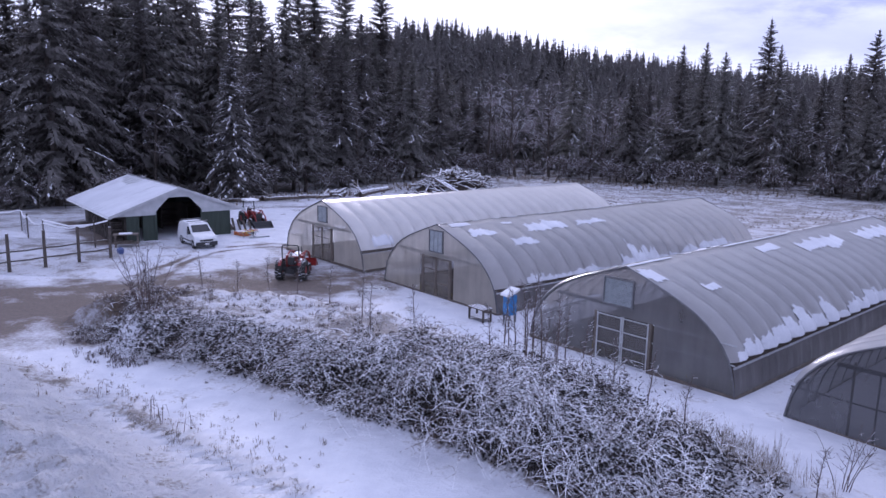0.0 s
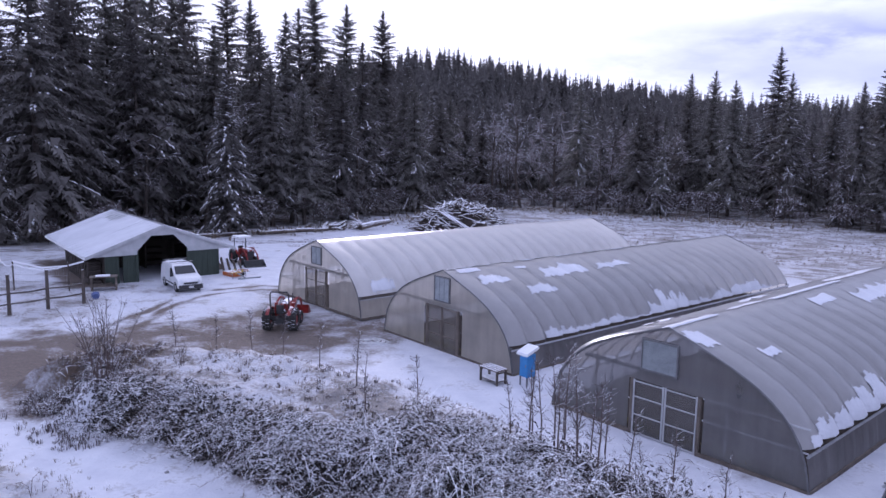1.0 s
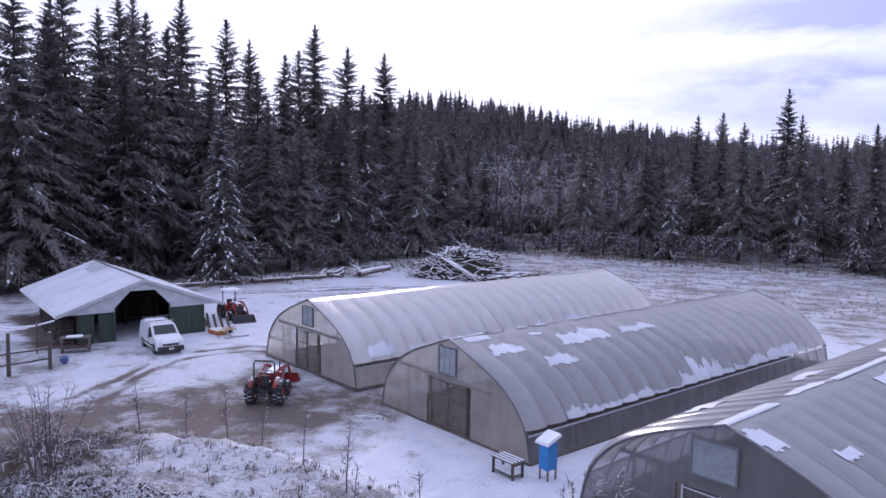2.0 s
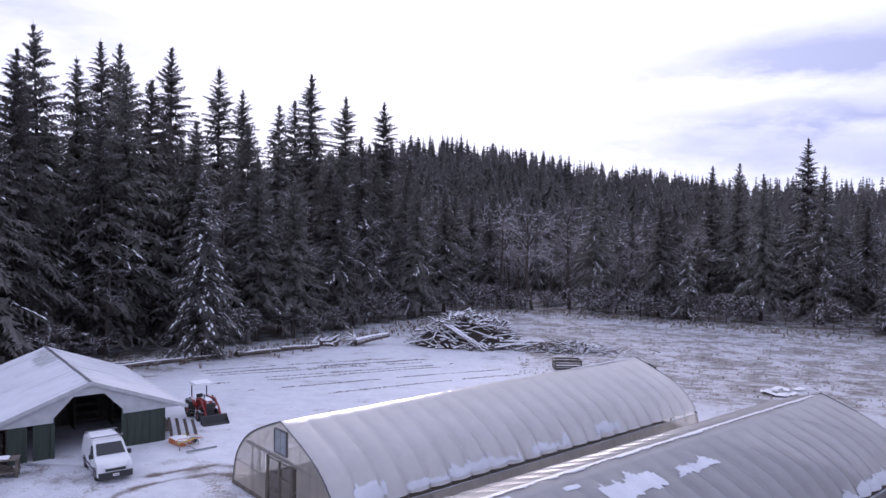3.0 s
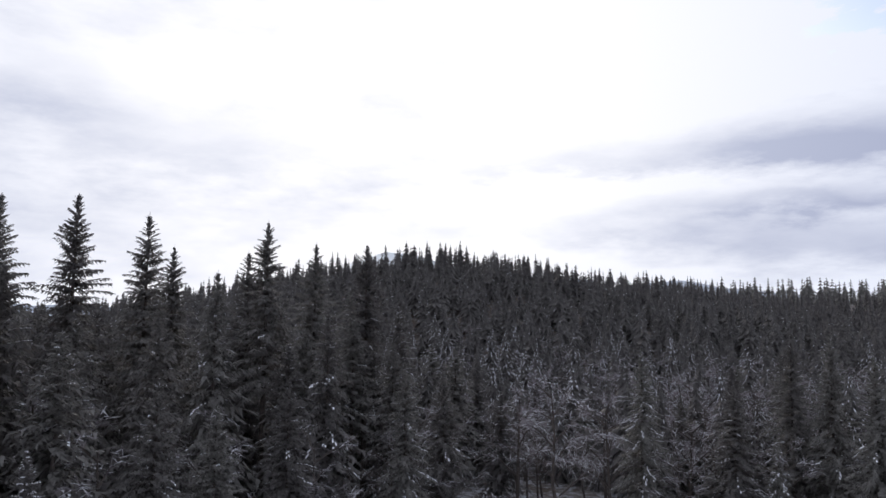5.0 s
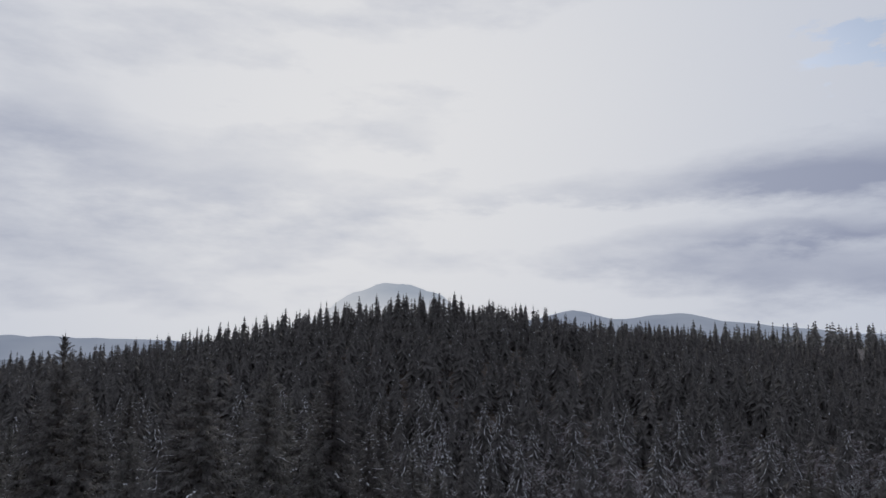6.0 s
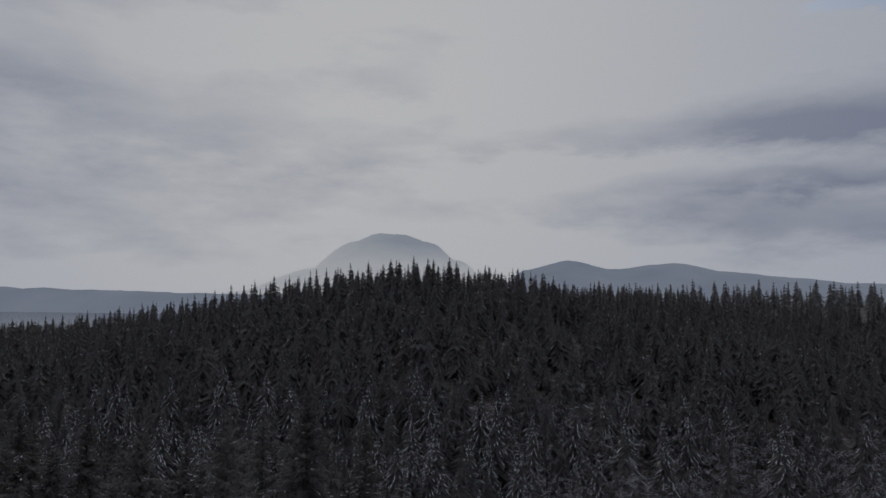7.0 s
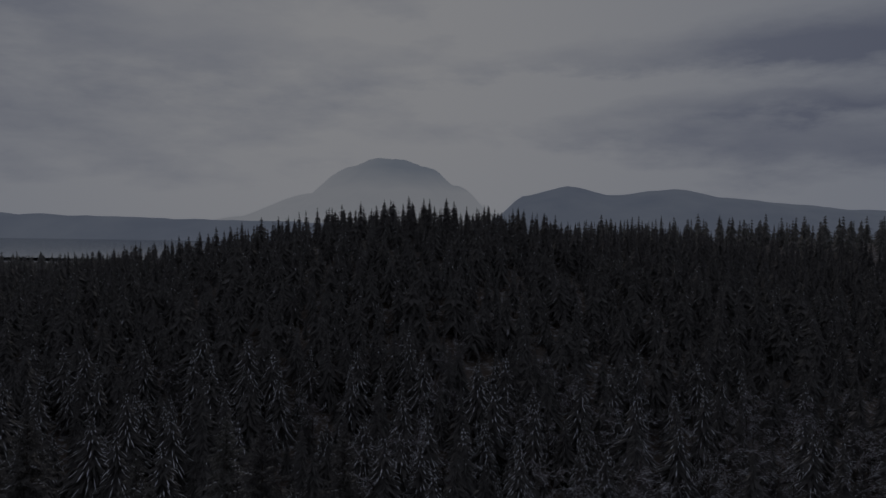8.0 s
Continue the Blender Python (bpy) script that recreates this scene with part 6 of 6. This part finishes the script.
# ---------------------------------------------------------------- trees


def conifer(seed, height, radius, whorls, per, leaflets, ragged=0.25, snowy=0.0, droop=0.35, bare=0.06, width=1.0, sides=6, fine=1.0):
    """Trunk, crown and snow of one conifer: drooping boughs, each with side sprays."""
    rnd = random.Random(seed)
    trunk, crown, snow = Mesh(), Mesh(), Mesh()
    bend = [Vector((rnd.uniform(-1, 1), rnd.uniform(-1, 1), 0)) * 0.006 * height for _ in range(2)]
    axis = lambda t: bend[0] * math.sin(t * 3) + bend[1] * t
    ts = (0, 0.3, 0.6, 0.85, 1.0) if sides > 3 else (0, 1.0)
    trunk.tube([axis(t) + Vector((0, 0, height * t)) for t in ts], [0.013 * height * (1 - t) + 0.02 for t in ts], sides, None, sides > 3)
    for k in range(whorls * per):
        u = ((k + rnd.random()) / (whorls * per + 1)) ** 0.66
        u = min(max(u + rnd.uniform(-1, 1) * 0.5 / whorls, 0.0), 0.988)
        t = bare + (1 - bare) * u
        env = radius * 1.08 * (1 - u) ** 0.88 * (0.66 + 0.34 * min(1.0, u * 5 + 0.3)) + 0.003 * height
        if rnd.random() < ragged * 0.4:
            continue
        a = k * 2.39996 + rnd.uniform(-0.5, 0.5)
        r = env * (rnd.uniform(1 - ragged * 1.3, 1 + ragged * 0.5) if rnd.random() < 0.8 else rnd.uniform(0.5, 0.8))
        out = Vector((math.cos(a), math.sin(a), 0))
        lat = Vector((-out.y, out.x, 0))
        root = axis(t) + Vector((0, 0, height * t))
        rise = rnd.uniform(-0.05, 0.3) * r + 1.6 * r * max(0.0, u - 0.55)
        drop = droop * r * rnd.uniform(0.6, 1.4) * (1.15 - 0.6 * u)

        def at(s):
            return root + out * (r * s) + Vector((0, 0, rise * s - drop * s * s))

        body = (0.17 * r + 0.30 * min(1.0, r / 1.7)) * width
        spray = (0.38 * body + 0.08) * fine
        for i in range(leaflets):
            s0 = 0.10 + 0.90 * (i + rnd.random()) / leaflets
            wide = body * (1.25 - 0.75 * abs(s0 - 0.45)) * rnd.uniform(0.55, 1.35) * fine
            side = 1 if i % 2 else -1
            aside = body * (1 - fine) * rnd.uniform(0.0, 1.5) * (1.1 - 0.6 * s0)
            shift = lat * (side * aside) + out * (0.5 * aside) + Vector((0, 0, -aside * rnd.uniform(0.1, 0.7)))
            tip = at(s0) + shift + lat * (side * wide * rnd.uniform(0.35, 1.0)) + out * (wide * rnd.uniform(0.1, 0.8)) + Vector((0, 0, -wide * rnd.uniform(0.15, 0.95)))
            crown.face(at(s0 - 0.5 * spray / (r + 0.2)) + shift, at(s0 + 0.5 * spray / (r + 0.2)) + shift, tip)
        crown.face(at(0.72) + lat * body * 0.35 * fine, at(0.72) - lat * body * 0.35 * fine, at(1.06) + Vector((0, 0, -0.05 * r)))
        # foliage close to the stem, which shuts out the light behind
        for s0 in (0.08, 0.24, 0.42):
            c = at(s0) + lat * (r * rnd.uniform(-0.12, 0.12))
            wing = lat * (0.055 * r + 0.15)
            crown.face(c - wing, c + wing, at(s0 + 0.18) + lat * (r * rnd.uniform(-0.1, 0.1)) + Vector((0, 0, -0.12 * r - 0.25)))
        if rnd.random() < snowy:
            for i in range(8):
                s0 = 0.28 + 0.09 * i
                s1 = s0 + 0.10
                if rnd.random() < 0.35:
                    continue
                w = min(0.13, body * rnd.uniform(0.10, 0.26))
                up = Vector((0, 0, 0.07))
                shift = lat * body * rnd.uniform(-0.35, 0.35)
                q0, q1 = at(s0 + rnd.uniform(-0.05, 0.03)) + up + shift * 0.5, at(s1) + up + shift + Vector((0, 0, -abs(shift.length) * 0.4))
                mid = (q0 + q1) / 2 + Vector((0, 0, 0.06))
                snow.face(q0, mid - lat * w, q1, mid + lat * w)
    crown.face(axis(1.0) + Vector((0.12, 0, height * 0.955)), axis(1.0) + Vector((-0.12, 0, height * 0.955)), axis(1.0) + Vector((0, 0, height * 1.01)))
    return trunk, crown, snow


def far_conifer(seed, height, radius, tiers, spikes, snowy):
    """A slim conifer of ragged drooping tiers, for trees far from the eye."""
    rnd = random.Random(seed)
    trunk, crown, snow = Mesh(), Mesh(), Mesh()
    trunk.tube([(0, 0, 0), (0, 0, height * 0.9)], [0.012 * height, 0.02], 3, None, False)
    bare = rnd.choice((0.03, 0.08, 0.2))
    for k in range(tiers):
        u = (k + rnd.uniform(-0.25, 0.25)) / tiers
        z = height * (bare + (1 - bare) * min(max(u, 0.0), 0.97))
        r = radius * (1 - max(u, 0.0)) ** 0.95 * rnd.uniform(0.72, 1.2) + 0.05
        fall = (0.26 + 0.24 * (1 - u)) * r
        top = Vector((0, 0, min(z + 0.5 * height / tiers + 0.22 * r, height * 0.99)))
        turn = rnd.uniform(0, 6.28)
        ring = []
        for i in range(spikes):
            a = turn + 6.2832 * (i + rnd.uniform(-0.3, 0.3)) / spikes
            q = r * rnd.uniform(0.65, 1.2)
            ring.append((Vector((math.cos(a), math.sin(a), 0)), q, rnd.uniform(0.7, 1.3)))
        for i in range(spikes):
            (o, q, d), (o2, q2, d2) = ring[i], ring[(i + 1) % spikes]
            tip = o * q + Vector((0, 0, z - fall * d))
            dip = (o + o2).normalized() * (q + q2) * 0.5 * rnd.uniform(0.30, 0.60) + Vector((0, 0, z - fall * 0.1))
            tip2 = o2 * q2 + Vector((0, 0, z - fall * d2))
            crown.face(top, tip, dip)
            crown.face(top, dip, tip2)
            if rnd.random() < snowy:
                lat = Vector((-o.y, o.x, 0)) * rnd.uniform(0.07, 0.15)
                p0, p1 = top.lerp(tip, rnd.uniform(0.45, 0.65)) + Vector((0, 0, 0.12)), tip + Vector((0, 0, 0.05))
                mid = p0.lerp(p1, 0.55) + Vector((0, 0, 0.10))
                snow.face(p0, mid - lat, p1, mid + lat)
    crown.face((0.10, 0, height * 0.95), (-0.10, 0.05, height * 0.95), (0, 0, height * 1.0))
    return trunk, crown, snow


def plant(name, label, category, parts, m, group):
    t = thing(name, label, category, m, group)
    for pname, mesh, mat, plabel in parts:
        if mesh.v:
            p = part(pname, mesh, mat, t, plabel)
            if pname in ("bough_snow", "twig_spray", "crown"):
                p["kind"] = "stuff"
    return t


def broadleaf(seed, height, spread_, limbs=7, forks=5, twigs=7, thin=1.0):
    """Trunk and limbs, and the fine twigs, of a bare frosted tree."""
    rnd = random.Random(seed)
    wood, fine = Mesh(), Mesh()
    top = Vector((rnd.uniform(-0.06, 0.06), rnd.uniform(-0.06, 0.06), 0.8)) * height
    tr = [Vector((0, 0, -0.1)), top * 0.35 + Vector((rnd.uniform(-0.03, 0.03) * height, 0, 0)), top * 0.7, top]
    r0 = 0.014 * height
    wood.tube(tr, [r0, r0 * 0.75, r0 * 0.45, r0 * 0.15], 6)
    for k in range(limbs):
        t = 0.25 + 0.72 * (k + rnd.random()) / limbs
        b = tr[0].lerp(top, t)
        a = k * 2.4 + rnd.uniform(-0.5, 0.5)
        L = spread_ * rnd.uniform(0.6, 1.1) * (1.15 - 0.55 * t)
        d = Vector((math.cos(a), math.sin(a), rnd.uniform(0.35, 1.0))).normalized() * L
        p1 = b + d * 0.5 + Vector((0, 0, 0.08 * L))
        p2 = b + d + Vector((0, 0, -0.04 * L))
        wood.tube([b, p1, p2], [r0 * 0.4, r0 * 0.26, r0 * 0.08], 4, None, False)
        for f in range(forks):
            s = rnd.uniform(0.25, 1.0)
            c = b.lerp(p1, s * 2) if s < 0.5 else p1.lerp(p2, s * 2 - 1)
            e = (d.normalized() * 0.6 + Vector((rnd.uniform(-1, 1), rnd.uniform(-1, 1), rnd.uniform(-0.4, 0.8)))).normalized() * L * rnd.uniform(0.25, 0.5)
            c1 = c + e * 0.5 + Vector((0, 0, 0.04 * L))
            c2 = c + e + Vector((0, 0, -0.05 * L))
            fine.tube([c, c1, c2], [r0 * 0.14 * thin, r0 * 0.10 * thin, r0 * 0.05 * thin], 3, None, False)
            for w in range(twigs):
                q = c.lerp(c1, rnd.random()) if w % 2 else c1.lerp(c2, rnd.random())
                g = (e.normalized() * 0.5 + Vector((rnd.uniform(-1, 1), rnd.uniform(-1, 1), rnd.uniform(-0.9, 0.6)))).normalized() * L * rnd.uniform(0.10, 0.26)
                side = g.cross(Vector((rnd.uniform(-1, 1), rnd.uniform(-1, 1), rnd.uniform(-1, 1)))).normalized() * 0.022 * thin
                fine.face(q - side, q + side, q + g + side * 0.4, q + g - side * 0.4)
                for _ in range(2):
                    h = g * 0.5 + Vector((rnd.uniform(-1, 1), rnd.uniform(-1, 1), rnd.uniform(-1, 0.5))) * 0.10 * L
                    fine.face(q + g * 0.5, q + g * 0.5 + side * 1.3, q + g * 0.5 + h)
    return wood, fine


def set_tree(source, x, y, scale, turn, sx=1.0):
    t = copy_thing(source, Matrix.Translation((x, y, land(x, y) - 0.15)) @ Matrix.Rotation(turn, 4, "Z"))
    t.scale = (scale * sx, scale * sx, scale)
    return t


# kinds of conifer, each about 30 m tall; the first of each kind stands in the wood and the rest are copies of it
KINDS = [
    # seed, radius, whorls, boughs, leaflets, ragged, snow, droop, bare, label
    (1, 7.0, 34, 9, 20, 0.30, 0.05, 0.30, 0.10, "tall dark fir with drooping boughs and a light dusting of snow"),
    (2, 7.4, 32, 10, 20, 0.35, 0.10, 0.38, 0.07, "tall dark spruce with ragged boughs"),
    (3, 5.8, 32, 8, 20, 0.40, 0.04, 0.25, 0.35, "thin-crowned fir with gaps between its boughs"),
    (4, 6.8, 30, 10, 20, 0.22, 0.42, 0.45, 0.03, "dense dark conifer with snow on its bough tips"),
    (5, 4.4, 32, 8, 20, 0.42, 0.02, 0.20, 0.45, "slim fir with a bare lower trunk and open top"),
    (6, 7.4, 32, 10, 20, 0.25, 0.16, 0.50, 0.02, "broad hemlock with drooping frosted boughs"),
]
SEEN = [  # x, y, height of the top, kind: trees that stand out against the sky or the field
    (-30.2, 152.2, 38.3, 2), (-25.0, 165.7, 39.5, 2), (-50.8, 140.3, 41.2, 0), (-19.1, 163.7, 29.3, 3), (-34.0, 139.8, 40.0, 4), (-54.4, 129.2, 42.2, 0),
    (-59.5, 122.4, 41.1, 0), (-50.0, 88.0, 34.3, 1), (-52.5, 105.0, 36.9, 5), (-46.7, 80.0, 29.8, 1), (55.4, 150.5, 30.4, 3), (54.0, 140.0, 24.4, 3),
    (43.3, 150.0, 25.7, 0), (44.2, 140.0, 23.0, 1), (39.9, 155.0, 25.6, 0), (17.4, 150.0, 23.5, 3), (-18.0, 150.0, 24.0, 0), (-44.0, 134.0, 36.0, 2), (-38.5, 146.0, 36.5, 0),
    (62.0, 130.0, 22.0, 5), (70.0, 138.0, 27.0, 1), (66.0, 122.0, 17.0, 3), (-62, 84, 36, 5), (-68, 92, 40, 0), (-58, 76, 30, 3), (-24, 118, 21, 5), (-27.5, 108, 19.5, 1), (-14, 133, 22, 5), (-10, 142, 20, 1),
]
sources = {}


def grow(k, near, x, y, scale, turn, sx=1.0):
    """Plants a conifer of kind k, its boughs fully feathered where it stands at the edge of the wood."""
    if (k, near) not in sources:
        seed, rad, wh, per, lf, rag, sn, dr, bare, label = KINDS[k]
        tr, cr, snw = conifer(seed, 30.0, rad, wh, per, lf * 2 + 2 if near else lf // 2 + 2, rag, sn, dr, bare, 0.80 if near else 0.95, 6, 0.58 if near else 1.0)
        parts = [("trunk", tr, BARK, ""), ("crown", cr, NEEDLES, ""), ("bough_snow", snw, SNOW, "snow lying on the bough tips")]
        t = plant("conifer", label, "conifer", parts, Matrix.Translation((x, y, land(x, y) - 0.15)), "conifers of the wood edge")
        t.scale = (scale * sx, scale * sx, scale)
        sources[(k, near)] = t
        return t
    return set_tree(sources[(k, near)], x, y, scale, turn, sx)


for x, y, top, k in SEEN:
    s = (top - land(x, y)) / 30.0
    grow(k, True, x, y, s, (x * 7.3 + y) % 6.28, 1.0 if s > 0.8 else 1.15)

# the snow-laden young conifers in front of the wood
tr, cr, snw = conifer(41, 20.3, 4.6, 30, 10, 26, 0.2, 0.8, 0.55, 0.02, 1.0, 6, 0.6)
plant("snowy_conifer", "young conifer heavy with snow in front of the dark wood", "conifer", [("trunk", tr, BARK, ""), ("crown", cr, NEEDLES, ""), ("bough_snow", snw, SNOW, "clumps of snow on drooping boughs")], Matrix.Translation((-31.4, 88.0, land(-31.4, 88) - 0.1)), "snow-laden conifers")
tr, cr, snw = conifer(42, 14.8, 3.8, 22, 10, 24, 0.25, 0.6, 0.55, 0.02, 1.0, 6, 0.6)
first = plant("snowy_conifer", "small conifer dusted with snow at the field edge", "conifer", [("trunk", tr, BARK, ""), ("crown", cr, NEEDLES, ""), ("bough_snow", snw, SNOW, "clumps of snow on drooping boughs")], Matrix.Translation((31.5, 138.3, land(31.5, 138.3) - 0.1)), "snow-laden conifers")
for x, y, s in ((64.0, 119.0, 1.1), (58.0, 126.0, 0.8), (-48, 70, 0.8), (-56, 62, 1.0), (-12.5, 158, 1.25)):
    set_tree(first, x, y, s, x)

rnd = random.Random(77)
placed = [(x, y) for x, y, _, _ in SEEN] + [(-31.4, 88), (31.5, 138.3)]
count = 0
for _ in range(9000):
    if count >= 190:
        break
    y = rnd.uniform(60, 205)
    x = rnd.uniform(-0.75, 0.75) * (y + 15)
    d = wood_depth(x, y)
    if d < 2.5 or (x < -62 and y < 70):
        continue
    light = -16 < x < 52 and d > 3          # here bare trees stand between the conifers
    if light and rnd.random() < 0.72:
        continue
    gap = 4.6 if d < 20 else 5.6
    if any((x - a) ** 2 + (y - b) ** 2 < gap * gap for a, b in placed):
        continue
    placed.append((x, y))
    left = step(-6, -26, x)
    h = rnd.uniform(19, 27) + left * rnd.uniform(3, 9) - 3 * (d < 6)
    if x > -10:
        h = rnd.uniform(15, 25)
    k = rnd.choice((0, 1, 1, 3, 5, 5, 2) if d > 8 else (1, 3, 5, 5, 0))
    grow(k, d < 11 and y < 150, x, y, h / 30.0, rnd.uniform(0, 6.28), rnd.uniform(0.95, 1.3))
    count += 1

# bare frosted broadleaved trees
bare_kinds = []
for k in range(4):
    wood, fine = broadleaf(200 + k, 15.0, 5.2, 10, 6, 6, 1.0)
    bare_kinds.append(plant("bare_tree", "bare broadleaved tree white with rime", "tree", [("trunk", wood, BARK, ""), ("twig_spray", fine, PALE_TWIG if k % 2 else FROST_TWIG, "fine twigs covered in frost")], Matrix.Translation((2 + 9 * k, 166 - 4 * k, land(2 + 9 * k, 166) - 0.1)), "rimed trees of the wood"))
RIMED = [  # x, y, height of the top: rimed trees that show before the dark wood
    (6, 148, 21), (13, 150, 18), (-14, 140, 17), (-30, 110, 19), (-44, 110, 25), (-48, 100, 20), (-38, 96, 14), (-22, 121, 17), (-35, 104, 20), (24, 152, 15), (-52, 88, 18), (-9, 150, 15), (0, 156, 19), (-41, 86, 13)]
n = 0
spots = [(x, y) for x, y, _ in RIMED]
for i, (x, y, top) in enumerate(RIMED):
    k = (top - land(x, y)) / 14.6
    set_tree(bare_kinds[i % 2 * 2 + 1], x, y, k, i * 1.7, 1.1)
for _ in range(4000):
    if n >= 120:
        break
    y = rnd.uniform(70, 250)
    x = rnd.uniform(-0.62, 0.62) * (y + 10)
    d = wood_depth(x, y)
    if d < 1.0 or any((x - a) ** 2 + (y - b) ** 2 < 14 for a, b in spots):
        continue
    if not (-18 < x < 90 and y > 115) and rnd.random() < 0.75:
        continue
    spots.append((x, y))
    set_tree(bare_kinds[rnd.randrange(4)], x, y, rnd.uniform(0.75, 1.3), rnd.uniform(0, 6.28), rnd.uniform(0.9, 1.2))
    n += 1

# frosted bushes along the foot of the wood
wood, fine = broadleaf(260, 4.0, 2.6, 9, 6, 8, 1.8)
bush = plant("frosted_bush", "low frosted bush at the foot of the wood", "bush", [("stem", wood, BARK, ""), ("twig_spray", fine, FROST_TWIG, "")], Matrix.Translation((-24.5, 106, land(-24.5, 106))), "frosted bushes")
for i in range(95):
    s = rnd.random() * 11 + 2 if i < 45 else rnd.uniform(5.5, 11.5)
    j = min(int(s), len(EDGE) - 2)
    t = s - j
    x = EDGE[j][0] + (EDGE[j + 1][0] - EDGE[j][0]) * t + rnd.uniform(-2, 2)
    y = EDGE[j][1] + (EDGE[j + 1][1] - EDGE[j][1]) * t + rnd.uniform(-2, 5)
    set_tree(bush, x, y, rnd.uniform(0.6, 1.5), rnd.uniform(0, 6.28))

# ---- the woods beyond: masses of trees, joined, in strips of depth


def woods(name, label, y0, y1, n, tiers, spikes, seed, heights, snowy, reach=0.72, slim=1.0):
    rnd = random.Random(seed)
    shapes = []
    for k in range(6):
        tr, cr, sn = far_conifer(seed + k + 50, 28.0, rnd.uniform(3.4, 5.0) * slim, tiers, spikes, snowy * (2.0 if k < 3 else 0.08))
        shapes.append([(np.array(q.v, dtype=np.float64).reshape(-1, 3), q.f) for q in (tr, cr, sn)])
    acc = [[[], [], 0] for _ in range(3)]
    cell = {}
    made = 0
    for _ in range(n * 8):
        if made >= n:
            break
        y = y0 + (y1 - y0) * rnd.random() ** 0.9
        x = rnd.uniform(-reach, reach) * (y + 30)
        gap = math.sqrt((y1 - y0) * reach * (y0 + y1 + 60) / n) * 0.68
        key = (int(x / gap), int(y / gap))
        if any((key[0] + a, key[1] + b) in cell and (cell[(key[0] + a, key[1] + b)][0] - x) ** 2 + (cell[(key[0] + a, key[1] + b)][1] - y) ** 2 < gap * gap for a in (-1, 0, 1) for b in (-1, 0, 1)):
            continue
        if wood_depth(x, y) < 30 and y < 215:
            continue
        if y < 330 and -20 < x < 0.45 * y and noise.noise((x * 0.02, y * 0.02, 1.5)) > -0.15 and rnd.random() < 0.8:
            continue
        cell[key] = (x, y)
        h = rnd.uniform(*heights) / 28.0 * (0.55 if rnd.random() < 0.2 else 1.0)
        a, wx = rnd.uniform(0, 6.28), rnd.uniform(0.85, 1.25)
        ca, sa, z = math.cos(a), math.sin(a), land(x, y)
        rot = np.array([[ca * h * wx, -sa * h * wx, 0], [sa * h * wx, ca * h * wx, 0], [0, 0, h]])
        for slot, (v, f) in zip(acc, shapes[rnd.randrange(6)]):
            if not len(v):
                continue
            slot[0].append(v @ rot.T + (x, y, z - 0.2))
            k = slot[2]
            slot[1].extend(tuple(i + k for i in face) for face in f)
            slot[2] += len(v)
        made += 1
    w = thing(name, label, "woodland", None, "", "stuff")
    for pname, mat, slot in (("trunks", BARK, acc[0]), ("crowns", NEEDLES, acc[1]), ("crown_snow", SNOW, acc[2])):
        if slot[0]:
            me = bpy.data.meshes.new(pname)
            me.from_pydata(np.concatenate(slot[0]).tolist(), [], slot[1])
            me.materials.append(mat)
            ob = new(pname, me)
            ob.parent = w
            ob["kind"] = "stuff"


woods("forest", "dense snow-flecked conifer forest seen from above", 165, 300, 900, 24, 9, 500, (11, 23), 0.24, 0.72, 1.75)
woods("forest", "dark conifer forest climbing the hill", 300, 430, 1250, 20, 7, 600, (12, 22), 0.05, 0.72, 1.70)
woods("forest", "dark conifer forest along the ridge", 430, 620, 2100, 18, 5, 700, (14, 22), 0.0, 0.75, 1.75)
woods("forest", "far conifer forest beyond the ridge", 620, 1250, 2100, 10, 5, 800, (18, 27), 0.0, 0.8, 1.9)


def bare_woods(y0, y1, n, seed):
    """A joined mass of leafless frosted trees among the conifers."""
    rnd = random.Random(seed)
    kinds = [[np.array(q.v).reshape(-1, 3) for q in (w, f)] + [w.f, f.f] for w, f in (broadleaf(seed + k, 14.0, 5.4, 10, 6, 6, 1.7) for k in range(4))]
    acc = [[[], [], 0], [[], [], 0]]
    for _ in range(n):
        y = rnd.uniform(y0, y1)
        x = -25 + (y * 0.45 + 60) * rnd.random() if rnd.random() < 0.8 else rnd.uniform(-0.6, 0.6) * y
        kind, h, a = kinds[rnd.randrange(4)], rnd.uniform(0.8, 1.35), rnd.uniform(0, 6.28)
        ca, sa = math.cos(a) * h, math.sin(a) * h
        rot = np.array([[ca, -sa, 0], [sa, ca, 0], [0, 0, h]])
        for i in (0, 1):
            acc[i][0].append(kind[i] @ rot.T + (x, y, land(x, y)))
            k = acc[i][2]
            acc[i][1].extend(tuple(q + k for q in face) for face in kind[i + 2])
            acc[i][2] += len(kind[i])
    w = thing("bare_woodland", "leafless frosted woodland between the conifers", "woodland", None, "", "stuff")
    for pname, mat, slot in (("trunks", BARK, acc[0]), ("twig_haze", PALE_TWIG, acc[1])):
        me = bpy.data.meshes.new(pname)
        me.from_pydata(np.concatenate(slot[0]).tolist(), [], slot[1])
        me.materials.append(mat)
        ob = new(pname, me)
        ob.parent = w
        ob["kind"] = "stuff"


bare_woods(160, 310, 170, 900)
# the broad lone top on the ridge
set_tree(sources[(2, True)], -34.5, 448.0, (67.0 - land(-34.5, 448)) / 30.0, 1.0, 1.15)
